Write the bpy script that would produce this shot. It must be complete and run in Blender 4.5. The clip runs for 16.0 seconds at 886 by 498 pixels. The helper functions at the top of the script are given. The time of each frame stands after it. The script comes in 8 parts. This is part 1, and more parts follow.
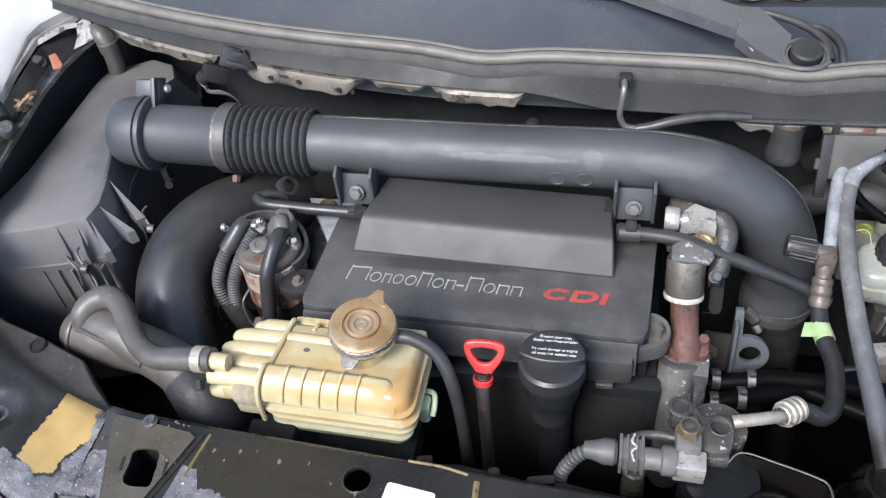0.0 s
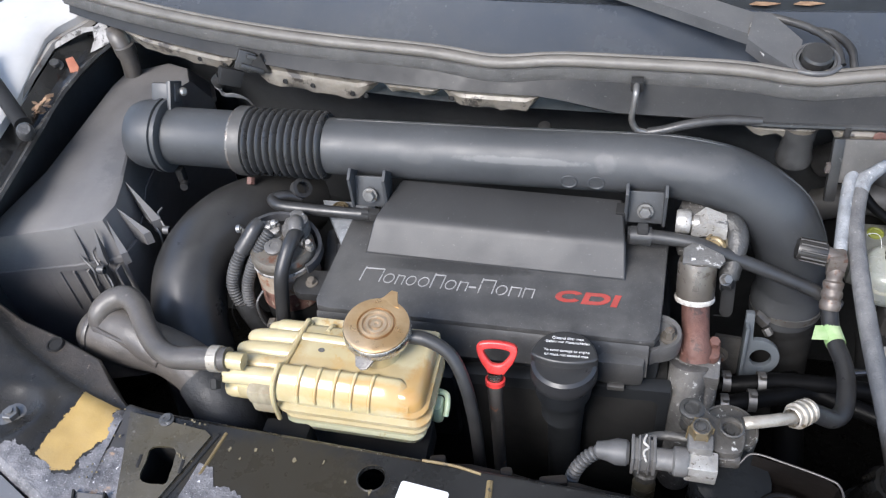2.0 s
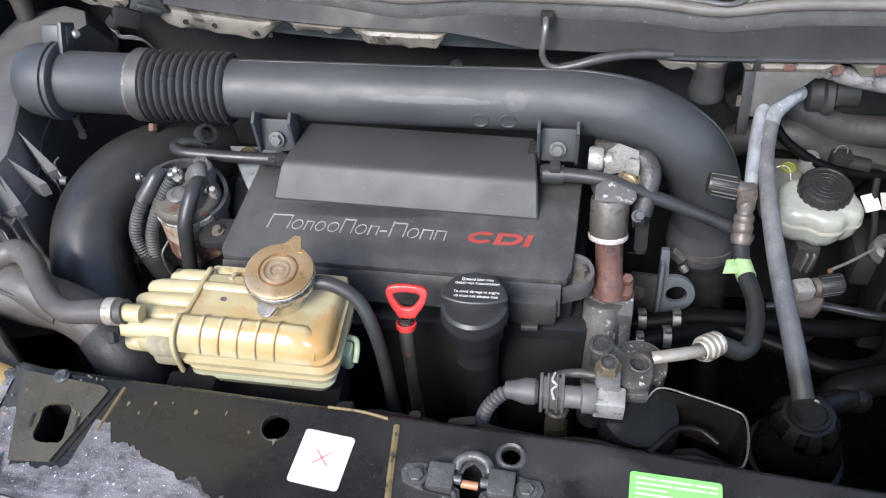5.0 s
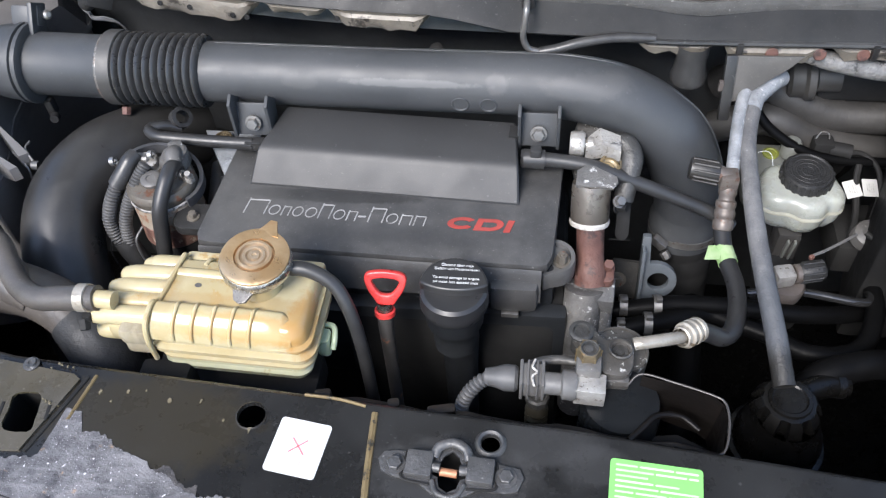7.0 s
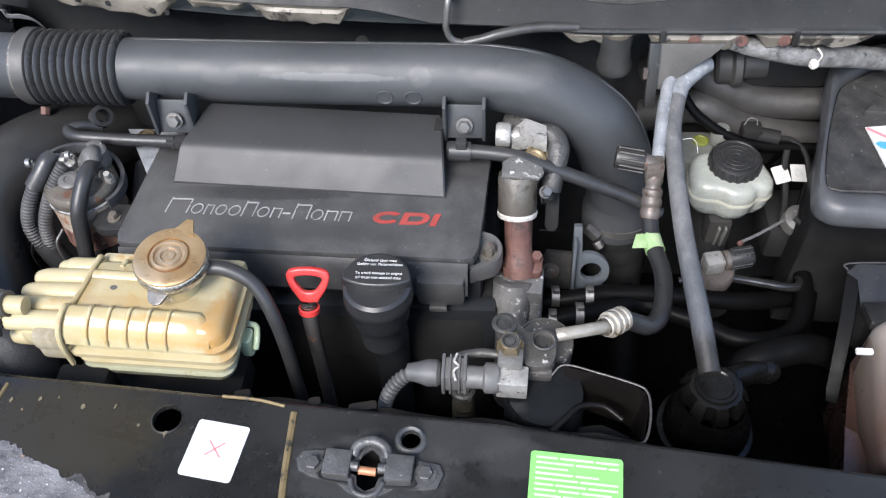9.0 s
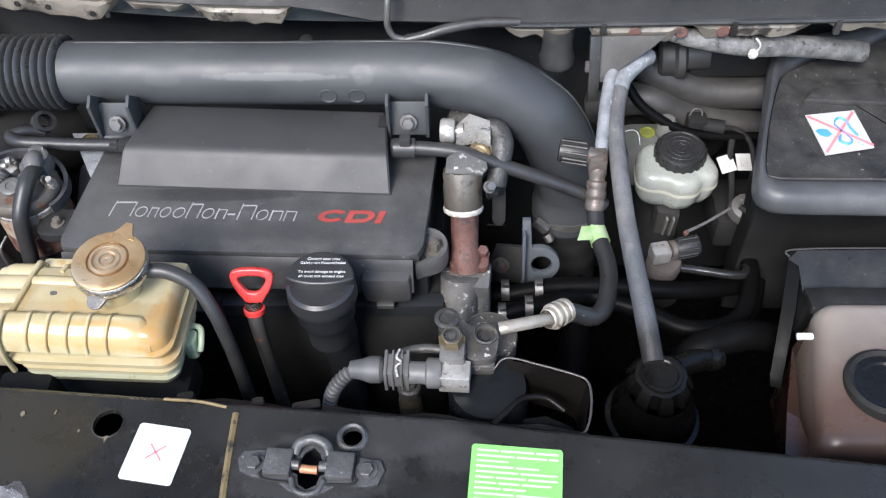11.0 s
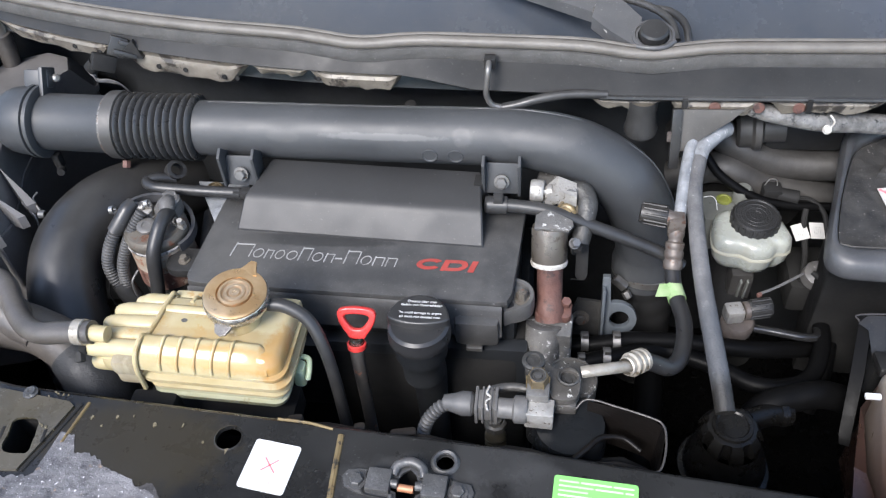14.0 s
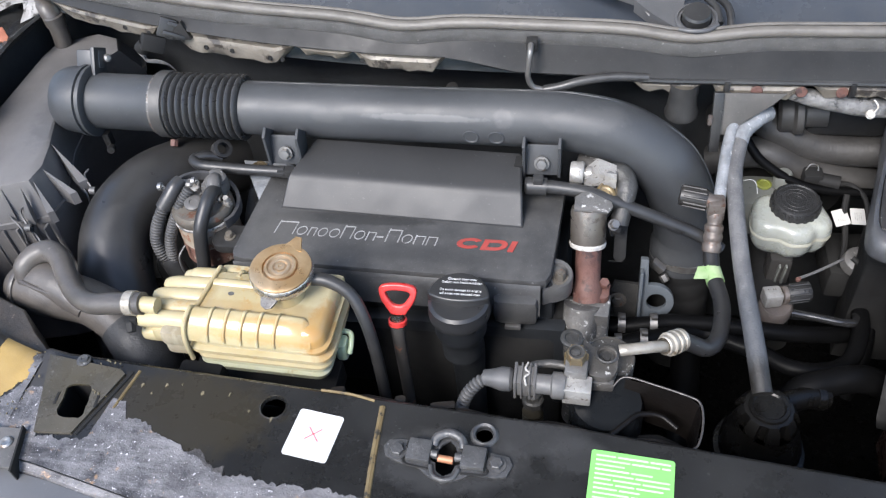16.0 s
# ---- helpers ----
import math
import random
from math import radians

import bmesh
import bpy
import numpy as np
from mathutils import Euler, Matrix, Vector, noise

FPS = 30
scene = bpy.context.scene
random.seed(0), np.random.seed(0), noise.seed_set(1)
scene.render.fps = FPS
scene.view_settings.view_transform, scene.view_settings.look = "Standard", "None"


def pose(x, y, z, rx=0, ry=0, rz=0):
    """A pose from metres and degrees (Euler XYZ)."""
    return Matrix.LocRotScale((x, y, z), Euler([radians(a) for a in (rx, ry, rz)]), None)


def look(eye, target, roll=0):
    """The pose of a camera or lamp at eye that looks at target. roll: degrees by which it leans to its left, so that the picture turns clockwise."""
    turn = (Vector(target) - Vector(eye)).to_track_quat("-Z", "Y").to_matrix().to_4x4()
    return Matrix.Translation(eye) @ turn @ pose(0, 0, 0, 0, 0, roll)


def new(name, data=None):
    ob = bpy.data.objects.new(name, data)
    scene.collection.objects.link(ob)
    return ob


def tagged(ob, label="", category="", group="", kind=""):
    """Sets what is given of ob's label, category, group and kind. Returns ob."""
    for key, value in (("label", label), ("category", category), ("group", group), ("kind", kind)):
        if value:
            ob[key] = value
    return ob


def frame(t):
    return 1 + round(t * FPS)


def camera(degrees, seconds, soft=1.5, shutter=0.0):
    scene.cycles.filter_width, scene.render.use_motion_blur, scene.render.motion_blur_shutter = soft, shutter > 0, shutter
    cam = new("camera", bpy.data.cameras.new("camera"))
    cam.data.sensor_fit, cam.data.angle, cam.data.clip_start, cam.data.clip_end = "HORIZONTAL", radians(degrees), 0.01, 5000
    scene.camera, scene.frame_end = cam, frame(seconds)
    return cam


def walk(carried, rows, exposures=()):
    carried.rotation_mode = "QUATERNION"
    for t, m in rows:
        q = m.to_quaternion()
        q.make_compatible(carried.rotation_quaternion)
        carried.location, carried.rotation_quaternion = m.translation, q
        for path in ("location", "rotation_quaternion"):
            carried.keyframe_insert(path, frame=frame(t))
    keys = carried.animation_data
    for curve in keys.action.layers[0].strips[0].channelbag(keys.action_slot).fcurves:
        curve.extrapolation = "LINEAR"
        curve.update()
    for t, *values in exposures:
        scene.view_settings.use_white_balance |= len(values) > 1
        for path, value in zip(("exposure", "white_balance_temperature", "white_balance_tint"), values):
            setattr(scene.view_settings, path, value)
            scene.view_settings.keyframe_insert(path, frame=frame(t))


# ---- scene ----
cam = camera(54.40, 16.0, 1.25)
PATH = [
(0, (0.12738, -0.31480, 1.55418), (-0.23285, 1.03298, 0.12110), -7.005),
    (0.5, (0.12550, -0.31310, 1.55493), (-0.23762, 1.03133, 0.11942), -7.052),
    (1, (0.12026, -0.31866, 1.56049), (-0.24661, 1.03325, 0.13299), -7.034),
    (1.5, (0.12251, -0.31880, 1.55886), (-0.25023, 1.03557, 0.13523), -7.169),
    (2, (0.12245, -0.32393, 1.55900), (-0.25356, 1.02876, 0.13463), -7.178),
    (2.5, (0.12081, -0.32486, 1.55651), (-0.25464, 1.02276, 0.12719), -7.031),
    (3, (0.12117, -0.32654, 1.55804), (-0.25275, 1.02063, 0.12790), -7.009),
    (3.5, (0.13061, -0.32152, 1.55173), (-0.22852, 1.01134, 0.10449), -6.955),
    (4, (0.14501, -0.32054, 1.53919), (-0.17034, 0.99932, 0.06999), -6.259),
    (4.5, (0.15877, -0.31602, 1.53276), (-0.12550, 0.98684, 0.04221), -6.070),
    (4.7, (0.15959, -0.31346, 1.53172), (-0.10830, 0.98498, 0.03429), -5.857),
    (7, (0.16189, -0.30583, 1.51773), (-0.04858, 0.97387, -0.00478), -4.099),
    (7.5, (0.16717, -0.30387, 1.51416), (-0.02810, 0.97228, -0.01336), -3.782),
    (8, (0.18057, -0.30236, 1.51165), (0.00298, 0.97529, -0.01677), -3.619),
    (8.5, (0.19553, -0.30068, 1.51212), (0.03824, 0.97916, -0.01669), -3.384),
    (9, (0.20508, -0.29638, 1.50739), (0.06657, 0.98162, -0.02477), -3.128),
    (9.5, (0.21718, -0.29354, 1.50341), (0.09802, 0.97756, -0.03611), -2.943),
    (9.7, (0.22377, -0.29150, 1.50369), (0.11281, 0.97603, -0.03937), -2.898),
    (11.8, (0.24150, -0.30773, 1.51397), (0.15061, 0.97475, -0.01801), -3.016),
    (12, (0.23924, -0.31091, 1.51847), (0.12967, 0.97153, -0.01233), -3.300),
    (12.5, (0.23750, -0.31699, 1.52373), (0.10127, 0.97552, 0.00358), -3.800),
    (13, (0.23647, -0.32941, 1.53608), (0.07428, 0.98897, 0.04090), -4.132),
    (13.5, (0.23088, -0.34751, 1.55263), (0.02671, 1.00432, 0.09288), -4.587),
    (14, (0.22146, -0.36294, 1.56012), (-0.02773, 1.00854, 0.12591), -5.096),
    (14.5, (0.20711, -0.37425, 1.56334), (-0.08357, 0.99281, 0.13272), -5.545),
    (15, (0.19558, -0.38637, 1.56552), (-0.13476, 0.97027, 0.13360), -6.127),
    (15.5, (0.19887, -0.38887, 1.56511), (-0.14595, 0.95895, 0.12829), -6.691),
    (16, (0.21446, -0.38320, 1.56370), (-0.10593, 0.96098, 0.11784), -6.517),
]
walk(cam, [(t, look(eye, target, roll)) for t, eye, target, roll in PATH], [(0.0, 1.38, 6400, 12.0), (16.0, 1.38, 6400, 12.0)])

# ---- world and light ----
SUN_ELEVATION, SUN_ROTATION = 47.0, 203.0
world = bpy.data.worlds.new("sky")
scene.world = world
world.use_nodes = True
wn = world.node_tree.nodes
sky = wn.new("ShaderNodeTexSky")
sky.sky_type, sky.sun_disc = "NISHITA", False
sky.sun_elevation, sky.sun_rotation = radians(SUN_ELEVATION), radians(SUN_ROTATION)
world.node_tree.links.new(sky.outputs[0], wn["Background"].inputs[0])
wn["Background"].inputs[1].default_value = 0.145
sun_data = bpy.data.lights.new("sun", "SUN")
sun_data.energy, sun_data.angle, sun_data.color = 2.5, radians(24), (1.0, 0.97, 0.93)
sun = new("sun", sun_data)
el, az = radians(SUN_ELEVATION), radians(SUN_ROTATION)
sun_way = Vector((math.sin(az) * math.cos(el), math.cos(az) * math.cos(el), math.sin(el)))
sun.matrix_world = look(sun_way * 5, (0, 0, 0))


# ---- materials ----
def material(name, base, rough=0.5, metal=0.0, other=None, mix=0.5, scale=25.0, grain=0.0, bump=0.15, fine=400.0,
             gloss_var=0.12, spots=None, spot_size=60.0, spot_cut=0.66, coat=0.0, clear=0.0, dust=0.0, dust_tone=(0.17, 0.165, 0.155),
             specks=0.0, patches=(), streak=None, spec=0.5):
    """A surface of two tones in broad clouds with dust, specks, spots of a third tone, and patches of other tones; some
    hold shade or reflections.
    patches: (centre, radii, colour, strength and, if wanted, raggedness and softness) in the thing's own axes."""
    m = bpy.data.materials.new(name)
    m.use_nodes = True
    nodes, links = m.node_tree.nodes, m.node_tree.links
    bsdf = nodes["Principled BSDF"]
    coord = nodes.new("ShaderNodeTexCoord")
    info = nodes.new("ShaderNodeObjectInfo")
    shift = nodes.new("ShaderNodeVectorMath")
    shift.operation = "ADD"
    links.new(coord.outputs["Object"], shift.inputs[0])
    links.new(info.outputs["Random"], shift.inputs[1])
    where = shift.outputs[0]

    def vector(kind, a, b):
        n = nodes.new("ShaderNodeVectorMath")
        n.operation = kind
        for socket, v in zip(n.inputs, (a, b)):
            if isinstance(v, tuple):
                socket.default_value = v
            else:
                links.new(v, socket)
        return n.outputs["Value"] if kind == "LENGTH" else n.outputs[0]

    def sums(kind, a, b):
        n = nodes.new("ShaderNodeMath")
        n.operation = kind
        for socket, v in zip(n.inputs, (a, b)):
            if isinstance(v, (int, float)):
                socket.default_value = v
            else:
                links.new(v, socket)
        return n.outputs[0]

    def clouds(size, detail=6.0, roughness=0.6, at=None):
        n = nodes.new("ShaderNodeTexNoise")
        n.inputs["Scale"].default_value, n.inputs["Detail"].default_value = size, detail
        n.inputs["Roughness"].default_value = roughness
        links.new(at or where, n.inputs["Vector"])
        return n.outputs[0]

    def ramp(value, low, high, top=1.0):
        r = nodes.new("ShaderNodeMapRange")
        r.inputs[1].default_value, r.inputs[2].default_value = low, high
        r.inputs[3].default_value, r.inputs[4].default_value = 0, top
        links.new(value, r.inputs[0])
        return r.outputs[0]

    def blend(a, b, by):
        x = nodes.new("ShaderNodeMix")
        x.data_type = "RGBA"
        links.new(by, x.inputs[0])
        for socket, v in ((x.inputs[6], a), (x.inputs[7], b)):
            if isinstance(v, tuple):
                socket.default_value = (*v, 1)
            else:
                links.new(v, socket)
        return x.outputs[2]

    broad = clouds(scale, 8.0)
    other = other or tuple(min(1, c * 1.6 + 0.01) for c in base)
    colour = blend(base, other, ramp(broad, 0.5 - 0.22 / max(mix, 0.05) * 0.5, 0.5 + 0.3))
    if grain:
        speck = nodes.new("ShaderNodeMix")
        speck.data_type, speck.blend_type = "RGBA", "MULTIPLY"
        speck.inputs[0].default_value = grain
        links.new(colour, speck.inputs[6])
        links.new(clouds(fine * 0.7, 2.0), speck.inputs[7])
        colour = speck.outputs[2]
    if streak:
        along = vector("MULTIPLY", where, streak)
        colour = blend(colour, other, ramp(clouds(90, 6.0, 0.7, along), 0.5, 0.75, 0.8))
    if spots:
        colour = blend(colour, spots, ramp(clouds(spot_size, 8.0, 0.7), spot_cut, spot_cut + 0.05))
    dusty = None
    if dust:
        dusty = ramp(clouds(scale * 0.7 + 3, 10.0, 0.72), 0.40, 0.72, dust)
        colour = blend(colour, dust_tone, dusty)
    if specks:
        colour = blend(colour, tuple(min(0.8, c * 2.2) for c in dust_tone), ramp(clouds(750, 1.0), 0.70, 0.74, specks))
        colour = blend(colour, tuple(min(0.8, c * 2.4) for c in dust_tone), ramp(clouds(210, 1.0), 0.74, 0.76, specks))
    for centre, radii, tone, strength, *edge in patches:
        off = vector("SUBTRACT", coord.outputs["Object"], centre)
        off = vector("DIVIDE", off, radii)
        ragged = sums("MULTIPLY", sums("SUBTRACT", clouds(45, 8.0, 0.72), 0.5), edge[0] if edge else 1.5)
        far = sums("ADD", vector("LENGTH", off, off), ragged)
        colour = blend(colour, tone, ramp(sums("SUBTRACT", 1.15, far), 0.0, edge[1] if edge else 0.35, strength))
    links.new(colour, bsdf.inputs["Base Color"])
    r = nodes.new("ShaderNodeMapRange")
    r.inputs[1].default_value, r.inputs[2].default_value = 0.3, 0.7
    r.inputs[3].default_value, r.inputs[4].default_value = max(0.03, rough - gloss_var), min(1, rough + gloss_var)
    links.new(clouds(scale * 2.3, 8.0, 0.7), r.inputs[0])
    gloss = sums("ADD", r.outputs[0], sums("MULTIPLY", dusty, 0.28)) if dusty else r.outputs[0]
    links.new(gloss, bsdf.inputs["Roughness"])
    bsdf.inputs["Metallic"].default_value = metal
    bsdf.inputs["Specular IOR Level"].default_value = spec
    bsdf.inputs["Coat Weight"].default_value = coat
    if clear:
        bsdf.inputs["Subsurface Weight"].default_value = clear
        bsdf.inputs["Subsurface Radius"].default_value = (0.02, 0.014, 0.006)
        bsdf.inputs["Subsurface Scale"].default_value = 0.3
    if bump:
        b = nodes.new("ShaderNodeBump")
        b.inputs["Strength"].default_value, b.inputs["Distance"].default_value = bump, 0.0008
        links.new(clouds(fine, 4.0), b.inputs["Height"])
        wide = nodes.new("ShaderNodeBump")
        wide.inputs["Strength"].default_value, wide.inputs["Distance"].default_value = min(0.5, bump), 0.004
        links.new(clouds(scale * 1.3, 3.0), wide.inputs["Height"])
        links.new(wide.outputs[0], b.inputs["Normal"])
        links.new(b.outputs[0], bsdf.inputs["Normal"])
    return m


M = {}
# Patches: dark band along the hood foot, paler area at left, darker band ahead.
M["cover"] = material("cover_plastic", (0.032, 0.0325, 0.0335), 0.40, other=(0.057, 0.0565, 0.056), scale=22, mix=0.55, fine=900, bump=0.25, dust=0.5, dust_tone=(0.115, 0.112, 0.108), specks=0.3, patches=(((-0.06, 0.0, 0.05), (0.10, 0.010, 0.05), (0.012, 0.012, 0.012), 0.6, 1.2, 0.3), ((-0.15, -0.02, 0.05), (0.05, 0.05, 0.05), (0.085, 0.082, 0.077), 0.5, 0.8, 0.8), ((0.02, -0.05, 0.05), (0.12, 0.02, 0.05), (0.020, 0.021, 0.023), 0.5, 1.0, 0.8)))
M["ridge"] = material("ridge_plastic", (0.021, 0.021, 0.0215), 0.48, other=(0.027, 0.027, 0.027), scale=7, fine=900, bump=0.2, gloss_var=0.06, dust=0.25, dust_tone=(0.055, 0.055, 0.055), specks=0.25, spec=0.5)
# Patches: a thin pale streak and three paler blots along the upper front.
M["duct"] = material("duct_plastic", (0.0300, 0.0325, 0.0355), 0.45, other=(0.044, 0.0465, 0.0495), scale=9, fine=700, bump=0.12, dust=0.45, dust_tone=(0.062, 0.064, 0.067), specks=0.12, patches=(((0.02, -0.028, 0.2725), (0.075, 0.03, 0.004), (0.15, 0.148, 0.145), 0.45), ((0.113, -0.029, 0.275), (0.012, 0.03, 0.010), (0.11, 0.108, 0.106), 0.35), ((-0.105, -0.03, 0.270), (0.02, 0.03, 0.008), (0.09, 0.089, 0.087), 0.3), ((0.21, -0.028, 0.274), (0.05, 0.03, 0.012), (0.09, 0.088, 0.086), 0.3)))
M["airbox"] = material("airbox_plastic", (0.088, 0.085, 0.084), 0.46, other=(0.135, 0.130, 0.127), scale=7, mix=0.6, fine=800, bump=0.2, dust=0.45, dust_tone=(0.18, 0.172, 0.167), streak=(0.5, 0.1, 0.5), specks=0.08, spec=0.5, patches=(((0.03, 0.07, 0.28), (0.035, 0.10, 0.06), (0.050, 0.050, 0.050), 0.5), ((-0.01, 0.16, 0.28), (0.05, 0.025, 0.06), (0.065, 0.063, 0.063), 0.35)))
M["black"] = material("black_plastic", (0.011, 0.011, 0.0115), 0.34, other=(0.023, 0.023, 0.023), scale=20, fine=900, dust=0.35, dust_tone=(0.075, 0.073, 0.07), specks=0.25)
M["dim"] = material("dusty_black", (0.0105, 0.0105, 0.0108), 0.65, other=(0.018, 0.0178, 0.0172), scale=18, fine=600, bump=0.3, dust=0.25, dust_tone=(0.040, 0.039, 0.037), spec=0.2)
M["rubber"] = material("rubber", (0.015, 0.015, 0.0155), 0.36, other=(0.028, 0.028, 0.028), scale=22, fine=600, dust=0.45, dust_tone=(0.078, 0.077, 0.075), specks=0.2)
M["gloss_rubber"] = material("satin_black_rubber", (0.019, 0.019, 0.0195), 0.34, other=(0.032, 0.031, 0.029), scale=12, fine=500, bump=0.08, dust=0.45, dust_tone=(0.065, 0.062, 0.058), streak=(1.0, 0.15, 0.15), spec=0.55)
M["grey_rubber"] = material("dusty_grey_rubber", (0.044, 0.0405, 0.0375), 0.36, other=(0.088, 0.079, 0.071), scale=18, mix=0.55, fine=420, bump=0.35, dust=0.45, dust_tone=(0.125, 0.110, 0.094), streak=(0.35, 1.0, 0.35), specks=0.25)
M["conduit"] = material("grey_conduit", (0.036, 0.036, 0.037), 0.5, other=(0.066, 0.066, 0.066), scale=30, dust=0.45, dust_tone=(0.14, 0.137, 0.132))
# First patch paints the brownish reflection on the carrier's left part.
M["paint"] = material("black_paint", (0.008, 0.008, 0.0082), 0.28, other=(0.014, 0.0138, 0.0132), scale=9, fine=250, bump=0.07, spec=0.38, coat=0.05, dust=0.25, dust_tone=(0.045, 0.045, 0.044), spots=(0.05, 0.05, 0.05), spot_size=26, spot_cut=0.76, specks=0.25, patches=(((-0.21, 0.03, 0.068), (0.09, 0.05, 0.1), (0.028, 0.023, 0.014), 0.7), ((-0.385, 0.035, 0.068), (0.022, 0.06, 0.1), (0.05, 0.047, 0.044), 0.85), ((0.13, 0.035, 0.068), (0.05, 0.02, 0.1), (0.05, 0.05, 0.05), 0.4), ((0.0535, 0.002, 0.068), (0.070, 0.032, 0.1), (0.06, 0.06, 0.06), 0.4), ((0.165, 0.020, 0.068), (0.03, 0.02, 0.1), (0.05, 0.05, 0.05), 0.35)))
M["cream"] = material("yellowed_plastic", (0.36, 0.30, 0.165), 0.18, other=(0.46, 0.41, 0.27), scale=14, mix=0.7, fine=300, bump=0.1, spots=(0.36, 0.24, 0.10), spot_size=11, spot_cut=0.60, clear=0.12, patches=(((0.03, -0.027, 0.11), (0.09, 0.012, 0.02), (0.38, 0.225, 0.075), 0.65), ((0.0, 0.0, 0.10), (0.11, 0.010, 0.03), (0.32, 0.23, 0.11), 0.55), ((0.078, -0.02, 0.10), (0.018, 0.04, 0.03), (0.34, 0.19, 0.06), 0.7), ((-0.055, 0.0, 0.10), (0.012, 0.05, 0.03), (0.31, 0.24, 0.12), 0.5)))
M["pale"] = material("pale_plastic", (0.38, 0.38, 0.255), 0.22, other=(0.45, 0.45, 0.33), scale=20, bump=0.1, clear=0.1, spots=(0.30, 0.26, 0.14), spot_size=14, spot_cut=0.64)
M["bronze"] = material("tarnished_cap", (0.50, 0.32, 0.155), 0.34, 0.8, other=(0.76, 0.58, 0.37), scale=26, mix=0.9, fine=500, gloss_var=0.14, bump=0.3, dust=0.3, dust_tone=(0.42, 0.30, 0.19), spots=(0.32, 0.19, 0.09), spot_size=45, spot_cut=0.68, patches=(((0.0285, 0.029, 0.1415), (0.016, 0.016, 0.03), (0.52, 0.45, 0.36), 0.6, 0.5, 0.4), ((0.018, 0.010, 0.1415), (0.022, 0.012, 0.03), (0.66, 0.53, 0.37), 0.35, 1.2, 0.6)))
M["chrome"] = material("worn_chrome", (0.55, 0.53, 0.49), 0.25, 0.95, other=(0.70, 0.68, 0.63), scale=40, spots=(0.26, 0.17, 0.09), spot_size=70, spot_cut=0.62)
M["steel"] = material("dull_steel", (0.30, 0.29, 0.275), 0.42, 0.9, other=(0.45, 0.44, 0.42), scale=60, spots=(0.20, 0.11, 0.06), spot_size=90, spot_cut=0.58, dust=0.3)
M["alloy"] = material("cast_alloy", (0.33, 0.32, 0.30), 0.40, 0.45, other=(0.47, 0.46, 0.435), scale=70, mix=0.7, fine=350, bump=0.6, spots=(0.085, 0.066, 0.048), spot_size=170, spot_cut=0.60, dust=0.45, dust_tone=(0.13, 0.105, 0.08), specks=0.3)
M["dark_alloy"] = material("dirty_alloy", (0.034, 0.034, 0.033), 0.45, 0.4, other=(0.085, 0.083, 0.079), scale=45, fine=400, bump=0.7, spots=(0.42, 0.42, 0.40), spot_size=150, spot_cut=0.70, dust=0.35, dust_tone=(0.10, 0.095, 0.088), specks=0.4)
M["copper"] = material("rusted_pipe", (0.070, 0.030, 0.024), 0.6, 0.1, other=(0.145, 0.066, 0.050), scale=40, mix=0.6, fine=400, bump=0.8, spots=(0.035, 0.020, 0.018), spot_size=60, spot_cut=0.56, dust=0.3, dust_tone=(0.18, 0.12, 0.10))
M["rust"] = material("rusty_metal", (0.105, 0.095, 0.080), 0.45, 0.35, other=(0.20, 0.18, 0.15), scale=40, fine=400, bump=0.5, spots=(0.15, 0.065, 0.038), spot_size=60, spot_cut=0.58, dust=0.35, dust_tone=(0.09, 0.07, 0.055))
M["red"] = material("red_plastic", (0.55, 0.022, 0.022), 0.3, other=(0.66, 0.055, 0.05), scale=40, bump=0.12, dust=0.25, dust_tone=(0.3, 0.1, 0.08))
M["red_mark"] = material("red_print", (0.27, 0.030, 0.024), 0.5, other=(0.38, 0.060, 0.050), scale=60, bump=0.1, dust=0.5, dust_tone=(0.10, 0.055, 0.048))
M["silver_mark"] = material("worn_silver_print", (0.34, 0.335, 0.33), 0.55, 0.0, other=(0.16, 0.158, 0.154), scale=40, mix=0.6, bump=0.1, spots=(0.04, 0.04, 0.04), spot_size=60, spot_cut=0.60)
# Both patches paint the shade of the pipe's lower part and end.
M["strut"] = material("worn_grey_paint", (0.066, 0.066, 0.069), 0.5, other=(0.14, 0.139, 0.138), scale=40, mix=0.7, fine=450, bump=0.8, spots=(0.055, 0.06, 0.07), spot_size=60, spot_cut=0.60, dust=0.4, dust_tone=(0.22, 0.215, 0.21), specks=0.2, patches=(((0.0, -0.095, 0.035), (0.03, 0.085, 0.06), (0.046, 0.051, 0.058), 0.75, 0.8, 0.5), ((0.004, -0.145, 0.02), (0.03, 0.032, 0.05), (0.014, 0.013, 0.011), 0.9, 0.6, 0.5)))
M["light_pipe"] = material("oxidised_pipe", (0.15, 0.16, 0.172), 0.55, 0.1, other=(0.30, 0.315, 0.33), scale=60, mix=0.8, fine=400, bump=0.8, spots=(0.46, 0.47, 0.47), spot_size=110, spot_cut=0.60, dust=0.3, dust_tone=(0.12, 0.10, 0.085))
M["white"] = material("milky_plastic", (0.27, 0.285, 0.255), 0.26, other=(0.36, 0.375, 0.34), scale=22, bump=0.1, clear=0.1, dust=0.4, dust_tone=(0.17, 0.165, 0.145))
M["label"] = material("white_label", (0.60, 0.60, 0.595), 0.5, other=(0.56, 0.56, 0.55), scale=20, bump=0.02)
M["green"] = material("green_label", (0.17, 0.50, 0.11), 0.4, other=(0.21, 0.55, 0.15), scale=20, bump=0.02)
M["pink"] = material("red_ink", (0.75, 0.16, 0.18), 0.5, bump=0)
M["blue"] = material("blue_ink", (0.05, 0.22, 0.62), 0.5, bump=0)
